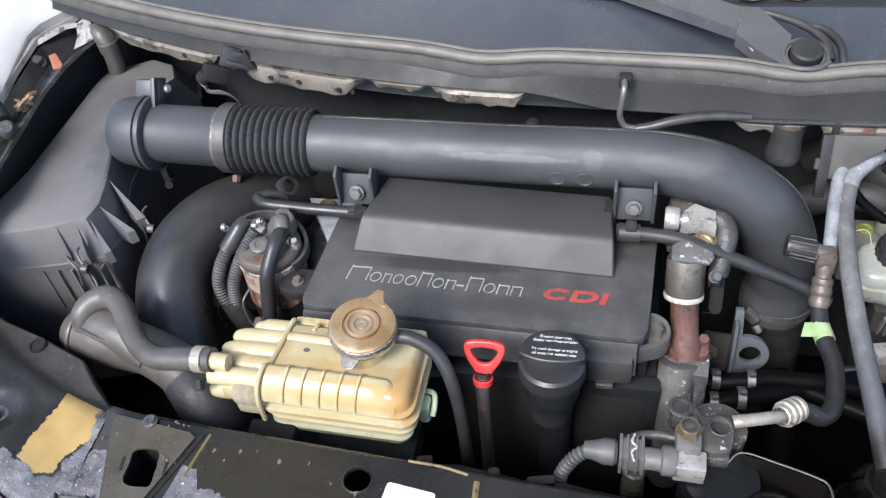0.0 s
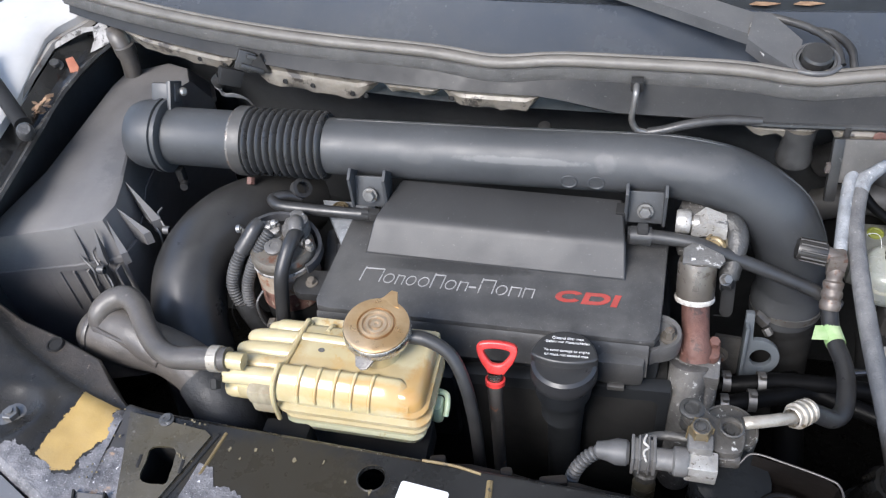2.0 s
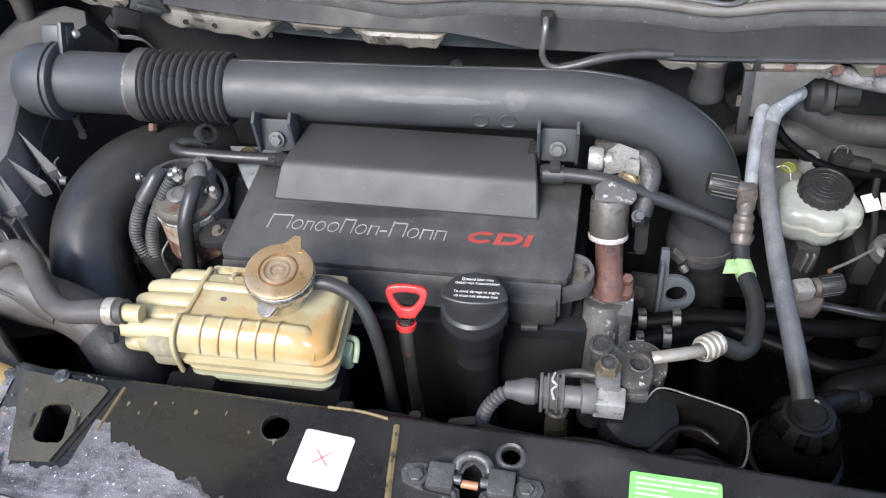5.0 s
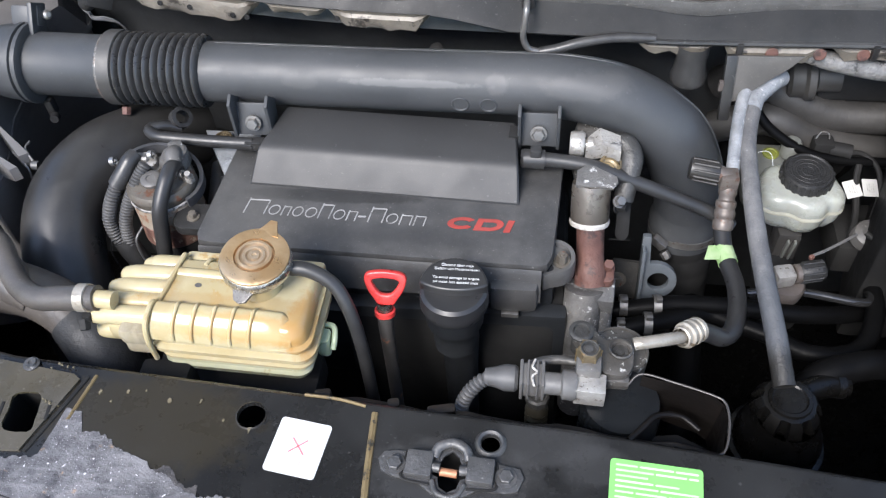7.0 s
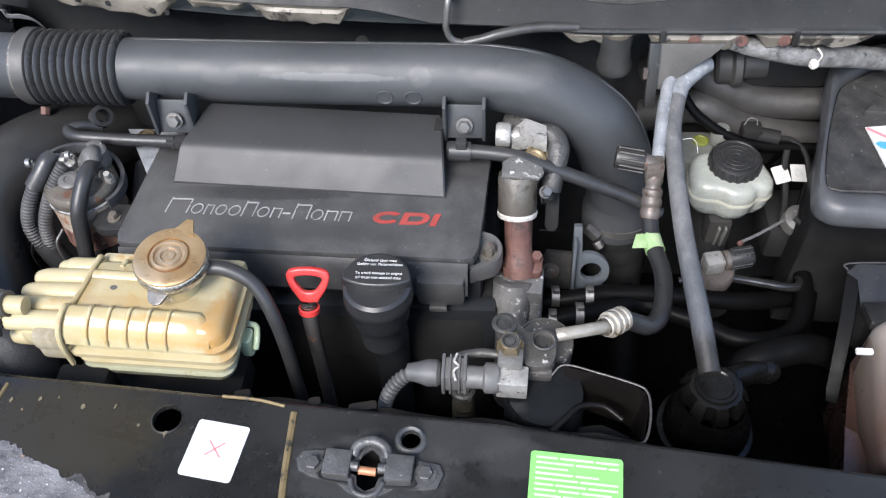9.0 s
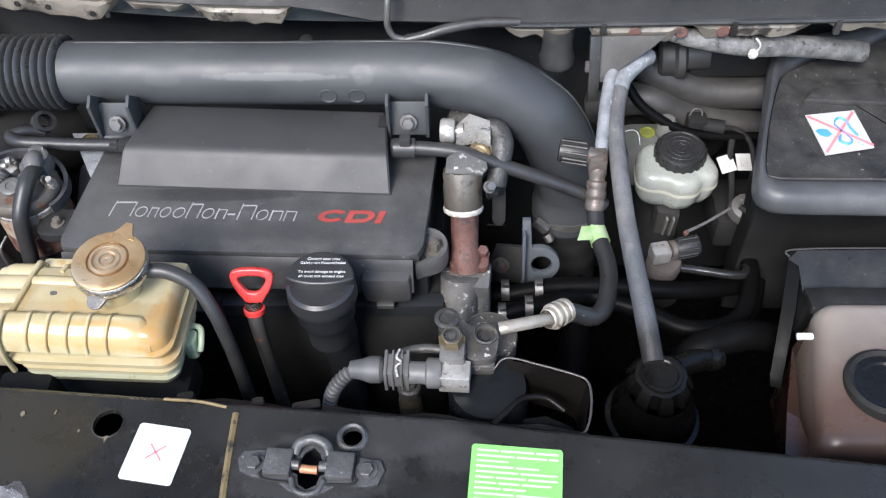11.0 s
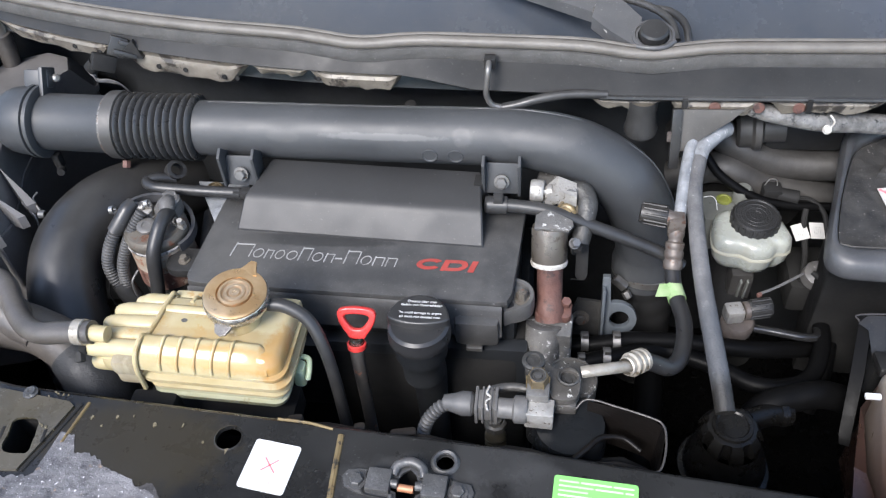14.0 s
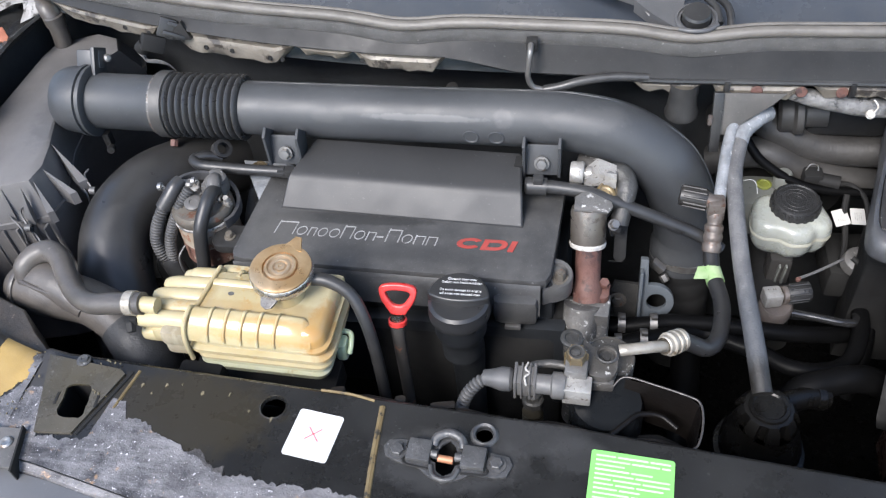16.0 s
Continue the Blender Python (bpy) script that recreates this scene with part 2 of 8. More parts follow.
M["bracket"] = material("blue_grey_bracket", (0.085, 0.10, 0.115), 0.42, 0.2, other=(0.13, 0.148, 0.165), scale=40, dust=0.3)
M["seal"] = material("seal_rubber", (0.080, 0.074, 0.066), 0.42, other=(0.135, 0.126, 0.112), scale=25, mix=0.7, fine=900, bump=0.4, dust=0.4, dust_tone=(0.19, 0.176, 0.158))
M["seal_cloth"] = material("seal_cloth", (0.058, 0.057, 0.055), 0.7, other=(0.11, 0.108, 0.104), scale=40, fine=1200, bump=0.9, grain=0.3, specks=0.3)
M["scuttle"] = material("scuttle_plastic", (0.011, 0.011, 0.0115), 0.5, other=(0.022, 0.022, 0.0225), scale=10, fine=700, dust=0.3, dust_tone=(0.045, 0.044, 0.042), specks=0.3, spec=0.28)
M["tray"] = material("plenum_tray", (0.032, 0.040, 0.053), 0.22, other=(0.047, 0.054, 0.066), scale=3, fine=600, bump=0.03, dust=0.25, dust_tone=(0.10, 0.098, 0.092), specks=0.05)
M["flange"] = material("bare_flange", (0.085, 0.078, 0.068), 0.42, 0.1, other=(0.24, 0.218, 0.180), scale=28, mix=0.4, fine=400, bump=0.5, spots=(0.030, 0.028, 0.026), spot_size=34, spot_cut=0.53, dust=0.5, dust_tone=(0.10, 0.075, 0.053), specks=0.2)
M["fender_dark"] = material("stained_fender", (0.006, 0.006, 0.0062), 0.16, other=(0.020, 0.0195, 0.0185), scale=14, mix=0.5, fine=350, spots=(0.30, 0.29, 0.27), spot_size=24, spot_cut=0.645, dust=0.10, dust_tone=(0.10, 0.096, 0.085))
M["white_paint"] = material("white_paint", (0.49, 0.482, 0.465), 0.35, other=(0.40, 0.39, 0.375), scale=14, bump=0.03, spots=(0.20, 0.16, 0.12), spot_size=35, spot_cut=0.68, dust=0.3, dust_tone=(0.33, 0.31, 0.28))
M["orange"] = material("orange_plastic", (0.25, 0.078, 0.036), 0.42, other=(0.36, 0.14, 0.075), scale=50, bump=0.1, dust=0.35, dust_tone=(0.22, 0.13, 0.09))
M["leaf"] = material("dry_leaf", (0.15, 0.088, 0.050), 0.7, other=(0.34, 0.225, 0.14), scale=90, mix=0.8)
M["wiper"] = material("wiper_paint", (0.075, 0.076, 0.079), 0.4, other=(0.048, 0.049, 0.052), scale=25, dust=0.35, dust_tone=(0.11, 0.11, 0.11), specks=0.3)
# The patch joins a brown tint with shade painted over the front half.
M["brown"] = material("shaded_lamp_housing", (0.33, 0.30, 0.265), 0.34, other=(0.27, 0.235, 0.205), scale=7, mix=0.5, fine=300, bump=0.08, clear=0.1, dust=0.3, dust_tone=(0.28, 0.24, 0.21), patches=(((0.03, -0.055, 0.19), (0.25, 0.150, 0.3), (0.065, 0.036, 0.026), 0.95, 0.2, 0.7),))
M["bumper"] = material("grey_bumper", (0.075, 0.076, 0.080), 0.38, other=(0.11, 0.111, 0.115), scale=6, bump=0.05, dust=0.25, dust_tone=(0.15, 0.15, 0.15), specks=0.1)
M["asphalt"] = material("asphalt", (0.05, 0.05, 0.05), 0.85, other=(0.075, 0.073, 0.07), scale=4, fine=90, bump=0.6)
M["olive"] = material("olive_dust_paint", (0.036, 0.031, 0.020), 0.26, other=(0.075, 0.062, 0.036), scale=16, mix=0.6, fine=350, bump=0.2, dust=0.4, dust_tone=(0.12, 0.112, 0.10), specks=0.3)
M["brass_edge"] = material("brass_and_highlight", (0.13, 0.092, 0.042), 0.45, 0.2, other=(0.20, 0.15, 0.072), scale=60, spots=(0.03, 0.027, 0.02), spot_size=80, spot_cut=0.56)
M["panel_black"] = material("worn_black_panel", (0.0095, 0.0092, 0.0086), 0.32, other=(0.030, 0.028, 0.025), scale=17, mix=0.5, fine=300, bump=0.35, dust=0.35, dust_tone=(0.050, 0.046, 0.040), specks=0.35, spots=(0.085, 0.066, 0.042), spot_size=110, spot_cut=0.69, spec=0.28)
# Colour of the golden reflection painted onto the headlamp panel.
M["ochre"] = material("ochre_reflection", (0.30, 0.195, 0.060), 0.42, other=(0.40, 0.275, 0.090), scale=16, mix=0.6, fine=350, bump=0.3, spots=(0.10, 0.072, 0.035), spot_size=60, spot_cut=0.70, dust=0.35, dust_tone=(0.24, 0.185, 0.105))
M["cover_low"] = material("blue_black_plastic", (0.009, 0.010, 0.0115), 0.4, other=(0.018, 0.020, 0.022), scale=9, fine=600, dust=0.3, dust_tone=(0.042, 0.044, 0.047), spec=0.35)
M["bellows"] = material("ribbed_rubber", (0.026, 0.026, 0.0265), 0.30, other=(0.040, 0.040, 0.040), scale=20, fine=600, bump=0.05, dust=0.25, dust_tone=(0.075, 0.075, 0.075), spec=0.6)
M["band"] = material("clamp_band", (0.050, 0.049, 0.048), 0.46, 0.4, other=(0.085, 0.083, 0.081), scale=20, bump=0.1, dust=0.3, dust_tone=(0.12, 0.118, 0.114))
M["pale_green"] = material("pale_green_plastic", (0.36, 0.44, 0.29), 0.35, other=(0.42, 0.49, 0.34), scale=20, bump=0.05, clear=0.1)
M["dark_red"] = material("dark_red_stamp", (0.36, 0.02, 0.02), 0.5, bump=0)
M["grey_dirty"] = material("dirty_tube", (0.035, 0.033, 0.031), 0.6, other=(0.07, 0.065, 0.06), scale=30, spots=(0.20, 0.09, 0.05), spot_size=60, spot_cut=0.64)
M["oil_cap"] = material("satin_black_plastic", (0.016, 0.016, 0.017), 0.36, other=(0.028, 0.028, 0.028), scale=30, fine=800, bump=0.1)
M["sleeve"] = material("dull_silver_sleeve", (0.15, 0.128, 0.105), 0.34, 0.7, other=(0.25, 0.222, 0.19), scale=22, spots=(0.085, 0.068, 0.052), spot_size=40, spot_cut=0.56)
M["brass_dark"] = material("dull_brass", (0.11, 0.092, 0.062), 0.40, 0.6, other=(0.21, 0.165, 0.10), scale=50, spots=(0.25, 0.165, 0.08), spot_size=80, spot_cut=0.62)
M["sensor_grey"] = material("grey_plastic", (0.065, 0.063, 0.061), 0.45, other=(0.10, 0.098, 0.094), scale=40, dust=0.5, dust_tone=(0.19, 0.18, 0.17), specks=0.3)
M["dryer_paint"] = material("dryer_paint", (0.0035, 0.0042, 0.0052), 0.30, other=(0.009, 0.0105, 0.012), scale=14, bump=0.1, dust=0.10, dust_tone=(0.028, 0.027, 0.025), spec=0.25)
M["steel_dark"] = material("worn_black_edge", (0.012, 0.0118, 0.0115), 0.34, 0.1, other=(0.060, 0.054, 0.050), scale=45, mix=0.15)
M["crimp"] = material("stained_crimp", (0.095, 0.080, 0.070), 0.45, 0.4, other=(0.18, 0.157, 0.14), scale=60, spots=(0.09, 0.05, 0.035), spot_size=90, spot_cut=0.56)
M["port_cap"] = material("brown_black_cap", (0.014, 0.013, 0.012), 0.42, other=(0.035, 0.032, 0.029), scale=40)
M["tag_green"] = material("paper_tag", (0.20, 0.34, 0.13), 0.6, other=(0.38, 0.46, 0.28), scale=70, mix=0.7, bump=0.05)
M["seam_cream"] = material("cream_seam", (0.30, 0.295, 0.24), 0.35, other=(0.36, 0.35, 0.29), scale=30)
M["rough_black"] = material("rough_black_cap", (0.010, 0.010, 0.010), 0.5, other=(0.028, 0.028, 0.028), scale=60, fine=350, bump=0.9)
M["level_yellow"] = material("yellow_plug", (0.20, 0.22, 0.04), 0.5, other=(0.10, 0.11, 0.03), scale=90)
M["bar_grey"] = material("barcode_grey", (0.22, 0.22, 0.21), 0.6, other=(0.6, 0.6, 0.58), scale=400, bump=0)
M["dirty_valve"] = material("dirty_valve", (0.055, 0.046, 0.041), 0.6, other=(0.11, 0.092, 0.083), scale=40, fine=400, bump=0.6, spots=(0.17, 0.085, 0.065), spot_size=50, spot_cut=0.6)
M["shiny_pipe"] = material("glossy_black_pipe", (0.012, 0.012, 0.013), 0.15, other=(0.02, 0.02, 0.02), scale=30, bump=0.02, coat=0.5)
M["hose_brown"] = material("brown_grey_hose", (0.022, 0.0212, 0.020), 0.5, other=(0.040, 0.038, 0.036), scale=24, dust=0.35, dust_tone=(0.085, 0.080, 0.074))
M["foil"] = material("dirty_foil", (0.085, 0.083, 0.080), 0.5, 0.2, other=(0.24, 0.235, 0.225), scale=75, mix=0.8, bump=0.9, fine=260, spots=(0.03, 0.03, 0.03), spot_size=80, spot_cut=0.58)
M["rim_rubber"] = material("rim_rubber", (0.042, 0.043, 0.046), 0.4, other=(0.064, 0.065, 0.068), scale=10, fine=600, dust=0.4, dust_tone=(0.13, 0.13, 0.13), specks=0.2)
M["speckled"] = material("dusty_lid", (0.012, 0.012, 0.012), 0.5, other=(0.028, 0.027, 0.0255), scale=30, fine=400, bump=0.3, dust=0.6, dust_tone=(0.08, 0.076, 0.07), specks=0.9)
M["sticker_white"] = material("dirty_sticker", (0.52, 0.52, 0.50), 0.45, other=(0.40, 0.39, 0.37), scale=60, bump=0.05)
M["greasy"] = material("greasy_black", (0.0032, 0.0031, 0.0030), 0.30, other=(0.0065, 0.0062, 0.0058), scale=25, fine=500, bump=0.2, spec=0.28)
M["latch_metal"] = material("worn_latch", (0.036, 0.036, 0.037), 0.42, 0.3, other=(0.085, 0.085, 0.085), scale=50, mix=0.7, fine=500, bump=0.5, spots=(0.28, 0.28, 0.275), spot_size=110, spot_cut=0.68, dust=0.4, dust_tone=(0.13, 0.13, 0.128), specks=0.5)
M["faded_ink"] = material("faded_ink", (0.42, 0.36, 0.36), 0.6, bump=0)
M["line_white"] = material("printed_white", (0.38, 0.60, 0.32), 0.45, bump=0)
M["scratched"] = material("scratched_bare_metal", (0.030, 0.029, 0.031), 0.38, 0.15, other=(0.24, 0.232, 0.235), scale=42, mix=0.9, fine=420, bump=1.0, spots=(0.32, 0.20, 0.11), spot_size=48, spot_cut=0.62, dust=0.5, dust_tone=(0.26, 0.25, 0.255), specks=1.0, streak=(0.2, 1.0, 1.0))
M["can_cream"] = material("stained_cream_label", (0.34, 0.285, 0.22), 0.42, 0.1, other=(0.46, 0.40, 0.33), scale=50, mix=0.8, fine=400, bump=0.3, spots=(0.27, 0.115, 0.06), spot_size=60, spot_cut=0.52, dust=0.4, dust_tone=(0.17, 0.145, 0.12))
M["rust_red"] = material("flaking_red_rust", (0.12, 0.058, 0.045), 0.7, other=(0.23, 0.13, 0.10), scale=110, mix=0.9, fine=300, bump=1.0, spots=(0.32, 0.26, 0.21), spot_size=120, spot_cut=0.58)
M["channel_sheen"] = material("channel_paint_and_sheen", (0.012, 0.012, 0.012), 0.18, other=(0.10, 0.098, 0.094), scale=22, mix=0.45, fine=350, bump=0.3, spots=(0.36, 0.35, 0.33), spot_size=26, spot_cut=0.64, dust=0.25, dust_tone=(0.16, 0.15, 0.14))
M["primer"] = material("flaked_primer", (0.035, 0.032, 0.031), 0.5, 0.1, other=(0.075, 0.069, 0.065), scale=50, mix=0.8, fine=300, bump=0.9, spots=(0.18, 0.11, 0.065), spot_size=70, spot_cut=0.68, dust=0.4, dust_tone=(0.14, 0.13, 0.125), specks=0.6)
# Near-black rubber and plastic: the right hollow's shade is in the colour.
M["shaded_black"] = material("shaded_black", (0.0022, 0.0022, 0.0024), 0.45, other=(0.0042, 0.0042, 0.0043), scale=20, dust=0.05, dust_tone=(0.014, 0.014, 0.014), spec=0.08)
M["chip"] = material("paint_chip", (0.12, 0.098, 0.058), 0.5, 0.1, other=(0.20, 0.17, 0.11), scale=90)
M["smoky"] = material("smoky_plastic", (0.22, 0.185, 0.125), 0.16, other=(0.36, 0.325, 0.24), scale=30, mix=0.7, bump=0.1, clear=0.1, streak=(1.0, 1.0, 0.2))
# Darker copy of the milky plastic, with the rear parts' shade in its colour.
M["shaded_white"] = material("shaded_milky_plastic", (0.11, 0.115, 0.104), 0.35, other=(0.17, 0.176, 0.16), scale=25, bump=0.1, dust=0.4, dust_tone=(0.07, 0.07, 0.064))
M["warm_pipe"] = material("dull_warm_pipe", (0.27, 0.243, 0.20), 0.36, 0.4, other=(0.44, 0.405, 0.35), scale=50, fine=400, bump=0.5, spots=(0.12, 0.095, 0.065), spot_size=60, spot_cut=0.58)
M["crust"] = material("white_crust", (0.34, 0.32, 0.29), 0.6, 0.1, other=(0.68, 0.66, 0.62), scale=190, mix=1.0, fine=300, bump=1.0, spots=(0.10, 0.075, 0.055), spot_size=150, spot_cut=0.6)
M["strap"] = material("dusty_strap", (0.030, 0.031, 0.034), 0.4, other=(0.10, 0.10, 0.105), scale=30, mix=0.6)
M["clip_dark"] = material("dull_wire", (0.06, 0.06, 0.06), 0.45, 0.5, other=(0.14, 0.14, 0.14), scale=60)
M["stained"] = material("white_stained_steel", (0.20, 0.195, 0.185), 0.5, other=(0.42, 0.41, 0.395), scale=40, mix=0.8, fine=400, bump=0.4, spots=(0.035, 0.034, 0.032), spot_size=45, spot_cut=0.52, dust=0.3, dust_tone=(0.20, 0.15, 0.11))
M["saddle"] = material("greasy_grey_casting", (0.060, 0.055, 0.049), 0.36, 0.3, other=(0.115, 0.108, 0.098), scale=60, mix=0.7, fine=350, bump=0.7, spots=(0.55, 0.54, 0.51), spot_size=110, spot_cut=0.60)
M["spatter"] = material("spattered_alloy", (0.095, 0.094, 0.092), 0.42, 0.3, other=(0.22, 0.217, 0.21), scale=40, mix=0.7, fine=350, bump=0.9, spots=(0.60, 0.595, 0.58), spot_size=95, spot_cut=0.585, dust=0.35, dust_tone=(0.085, 0.074, 0.063), specks=0.8)
M["satin_rubber"] = material("satin_rubber", (0.017, 0.017, 0.0175), 0.36, other=(0.029, 0.029, 0.029), scale=22, fine=600, bump=0.08, dust=0.3, dust_tone=(0.070, 0.069, 0.067))
M["dull_bolt"] = material("dull_bolt", (0.14, 0.135, 0.13), 0.42, 0.7, other=(0.24, 0.235, 0.225), scale=60, spots=(0.16, 0.10, 0.06), spot_size=90, spot_cut=0.60, dust=0.4, dust_tone=(0.12, 0.115, 0.11))
M["hinter"] = material("dusty_insulation", (0.022, 0.0245, 0.027), 0.7, other=(0.037, 0.039, 0.041), scale=12, mix=0.6, fine=500, bump=0.5, dust=0.35, dust_tone=(0.055, 0.055, 0.054))
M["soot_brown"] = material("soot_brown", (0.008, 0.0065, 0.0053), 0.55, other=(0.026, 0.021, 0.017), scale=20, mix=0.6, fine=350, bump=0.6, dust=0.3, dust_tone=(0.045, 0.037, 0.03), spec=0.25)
M["latch_bright"] = material("bare_latch_metal", (0.050, 0.050, 0.051), 0.40, 0.4, other=(0.115, 0.115, 0.115), scale=45, mix=0.7, fine=450, bump=0.5, spots=(0.30, 0.30, 0.295), spot_size=110, spot_cut=0.66, dust=0.4, dust_tone=(0.13, 0.125, 0.12), specks=0.5)
M["glass"] = material("dark_glass", (0.012, 0.014, 0.016), 0.08, bump=0, gloss_var=0.03)
M["bin_black"] = material("dusty_box_plastic", (0.0075, 0.0075, 0.0078), 0.34, other=(0.022, 0.0215, 0.021), scale=22, mix=0.5, fine=500, bump=0.3, spots=(0.07, 0.068, 0.064), spot_size=40, spot_cut=0.62, dust=0.4, dust_tone=(0.055, 0.052, 0.048), specks=0.4, spec=0.35)
M["ear_grey"] = material("scuffed_ear", (0.050, 0.050, 0.050), 0.36, other=(0.115, 0.114, 0.112), scale=30, mix=0.5, fine=600, bump=0.2, dust=0.4, dust_tone=(0.10, 0.095, 0.09), specks=0.3)
M["worn_ring"] = material("scuffed_ring", (0.085, 0.080, 0.075), 0.28, 0.3, other=(0.24, 0.225, 0.205), scale=30, mix=0.6, fine=400, bump=0.2, spots=(0.09, 0.06, 0.045), spot_size=40, spot_cut=0.58)
M["edge_stain"] = material("stained_wing_edge", (0.13, 0.122, 0.112), 0.35, other=(0.34, 0.325, 0.30), scale=16, mix=0.5, fine=400, bump=0.3, spots=(0.10, 0.065, 0.04), spot_size=30, spot_cut=0.56, dust=0.3, dust_tone=(0.20, 0.15, 0.11))
M["ledge_brown"] = material("speckled_brown_ledge", (0.020, 0.0175, 0.015), 0.42, other=(0.050, 0.042, 0.034), scale=26, mix=0.7, fine=350, bump=0.6, spots=(0.14, 0.115, 0.09), spot_size=120, spot_cut=0.62, dust=0.4, dust_tone=(0.085, 0.070, 0.055), specks=0.5)
M["rust_brown"] = material("rusty_brown_black", (0.0030, 0.0028, 0.0027), 0.42, other=(0.009, 0.0070, 0.0060), scale=26, mix=0.5, fine=350, bump=0.4, spots=(0.045, 0.028, 0.02), spot_size=60, spot_cut=0.67, spec=0.18)
M["weave"] = material("woven_rubber", (0.018, 0.019, 0.021), 0.5, other=(0.032, 0.034, 0.037), scale=30, fine=520, bump=0.6, dust=0.2, dust_tone=(0.05, 0.05, 0.05), spec=0.3)
M["bracket_grey"] = material("dull_grey_bracket", (0.050, 0.048, 0.046), 0.5, other=(0.080, 0.076, 0.071), scale=30, dust=0.35, dust_tone=(0.12, 0.112, 0.10), specks=0.2)
M["brown_thread"] = material("brown_thread", (0.055, 0.048, 0.033), 0.36, 0.3, other=(0.12, 0.105, 0.075), scale=50)
M["copper_end"] = material("copper_end", (0.36, 0.15, 0.075), 0.5, 0.2, other=(0.50, 0.26, 0.15), scale=80)
M["bonnet_grey"] = material("grey_white_bonnet_paint", (0.42, 0.42, 0.415), 0.5, other=(0.36, 0.36, 0.355), scale=6, bump=0.05, dust=0.3)
M["lamp_brown"] = material("brown_lamp_plastic", (0.030, 0.016, 0.012), 0.3, other=(0.060, 0.032, 0.024), scale=12, bump=0.05, clear=0.05)


# ---- mesh helpers ----
def smooth(points, steps=6):
    """Points on a Catmull-Rom curve through the given ones."""
    p = [Vector(q) for q in points]
    if len(p) < 3:
        return [p[0].lerp(p[-1], i / steps) for i in range(steps + 1)]
    ends = [2 * p[0] - p[1]] + p + [2 * p[-1] - p[-2]]
    out = []
    for i in range(1, len(ends) - 2):
        a, b, c, d = ends[i - 1:i + 3]
        for k in range(steps):
            t = k / steps
            out.append(0.5 * (2 * b + (c - a) * t + (2 * a - 5 * b + 4 * c - d) * t * t + (3 * b - a - 3 * c + d) * t ** 3))
    out.append(p[-1])
    return out


def even(points, step):
    """The same line in even steps."""
    out, carry = [points[0]], 0.0
    for a, b in zip(points, points[1:]):
        length = (b - a).length
        at = step - carry
        while at <= length:
            out.append(a.lerp(b, at / length))
            at += step
        carry = length - (at - step)
    if (out[-1] - points[-1]).length > step * 0.3:
        out.append(points[-1])
    return out


def tube(points, radius, sides=14, steps=6, rings=None, hollow=False, flat=1.0):
    """A round hose or pipe. radius: one, or one for each point. rings: (pitch, depth) of corrugation."""
    bm = bmesh.new()
    line = smooth(points, steps)
    if isinstance(radius, (int, float)):
        radii = [radius] * len(line)
    else:
        radii = [radius[min(len(radius) - 1, int(i / steps))] * (1 - (i / steps) % 1) + radius[min(len(radius) - 1, int(i / steps) + 1)] * ((i / steps) % 1) for i in range(len(line))]
    if rings:
        pitch, depth = rings
        line2 = even(line, pitch / 8)
        total = len(line2) - 1
        radii = [radii[round(i / total * (len(radii) - 1))] - depth * (1 - abs(math.sin(i / 8 * math.pi))) for i in range(total + 1)]
        line = line2
    side, loops = None, []
    for i, p in enumerate(line):
        ahead = (line[min(i + 1, len(line) - 1)] - line[max(i - 1, 0)]).normalized()
        if side is None:
            side = ahead.orthogonal().normalized()
        side = (side - ahead * side.dot(ahead)).normalized()
        other = ahead.cross(side)
        loops.append([bm.verts.new(p + (side * math.cos(a) + other * math.sin(a) * flat) * radii[i]) for a in (2 * math.pi * k / sides for k in range(sides))])
    for a, b in zip(loops, loops[1:]):
        for k in range(sides):
            bm.faces.new((a[k], a[(k + 1) % sides], b[(k + 1) % sides], b[k]))
    if not hollow:
        bm.faces.new(loops[0][::-1])
        bm.faces.new(loops[-1])
    return bm


def lathe(profile, base, axis=(0, 0, 1), sides=32):
    """A turned shape: (radius, height) pairs round an axis."""
    bm = bmesh.new()
    z = Vector(axis).normalized()
    x = (Vector((1, 0, 0)) - z * z.x).normalized() if abs(z.x) < 0.9 else Vector((0, 1, 0)).cross(z).normalized()
    y = z.cross(x)
    base = Vector(base)
    loops = []
    for r, h in profile:
        if r < 1e-6:
            loops.append([bm.verts.new(base + z * h)])
        else:
            loops.append([bm.verts.new(base + z * h + (x * math.cos(a) + y * math.sin(a)) * r) for a in (2 * math.pi * k / sides for k in range(sides))])
    for a, b in zip(loops, loops[1:]):
        for k in range(sides):
            j = (k + 1) % sides
            if len(a) == 1 and len(b) > 1:
                bm.faces.new((a[0], b[k], b[j]))
            elif len(b) == 1 and len(a) > 1:
                bm.faces.new((a[k], a[j], b[0]))
            elif len(a) > 1:
                bm.faces.new((a[k], a[j], b[j], b[k]))
    return bm


def box(centre, size, bevel=0.002, turn=(0, 0, 0), taper=1.0, segments=2):
    bm = bmesh.new()
    bmesh.ops.create_cube(bm, size=1)
    for v in bm.verts:
        k = taper if v.co.z > 0 else 1.0
        v.co = Vector((v.co.x * size[0] * k, v.co.y * size[1] * k, v.co.z * size[2]))
    if bevel:
        bmesh.ops.bevel(bm, geom=bm.edges[:], offset=bevel, segments=segments, profile=0.6, affect="EDGES")
    bmesh.ops.transform(bm, matrix=pose(*centre, *turn), verts=bm.verts)
    return bm


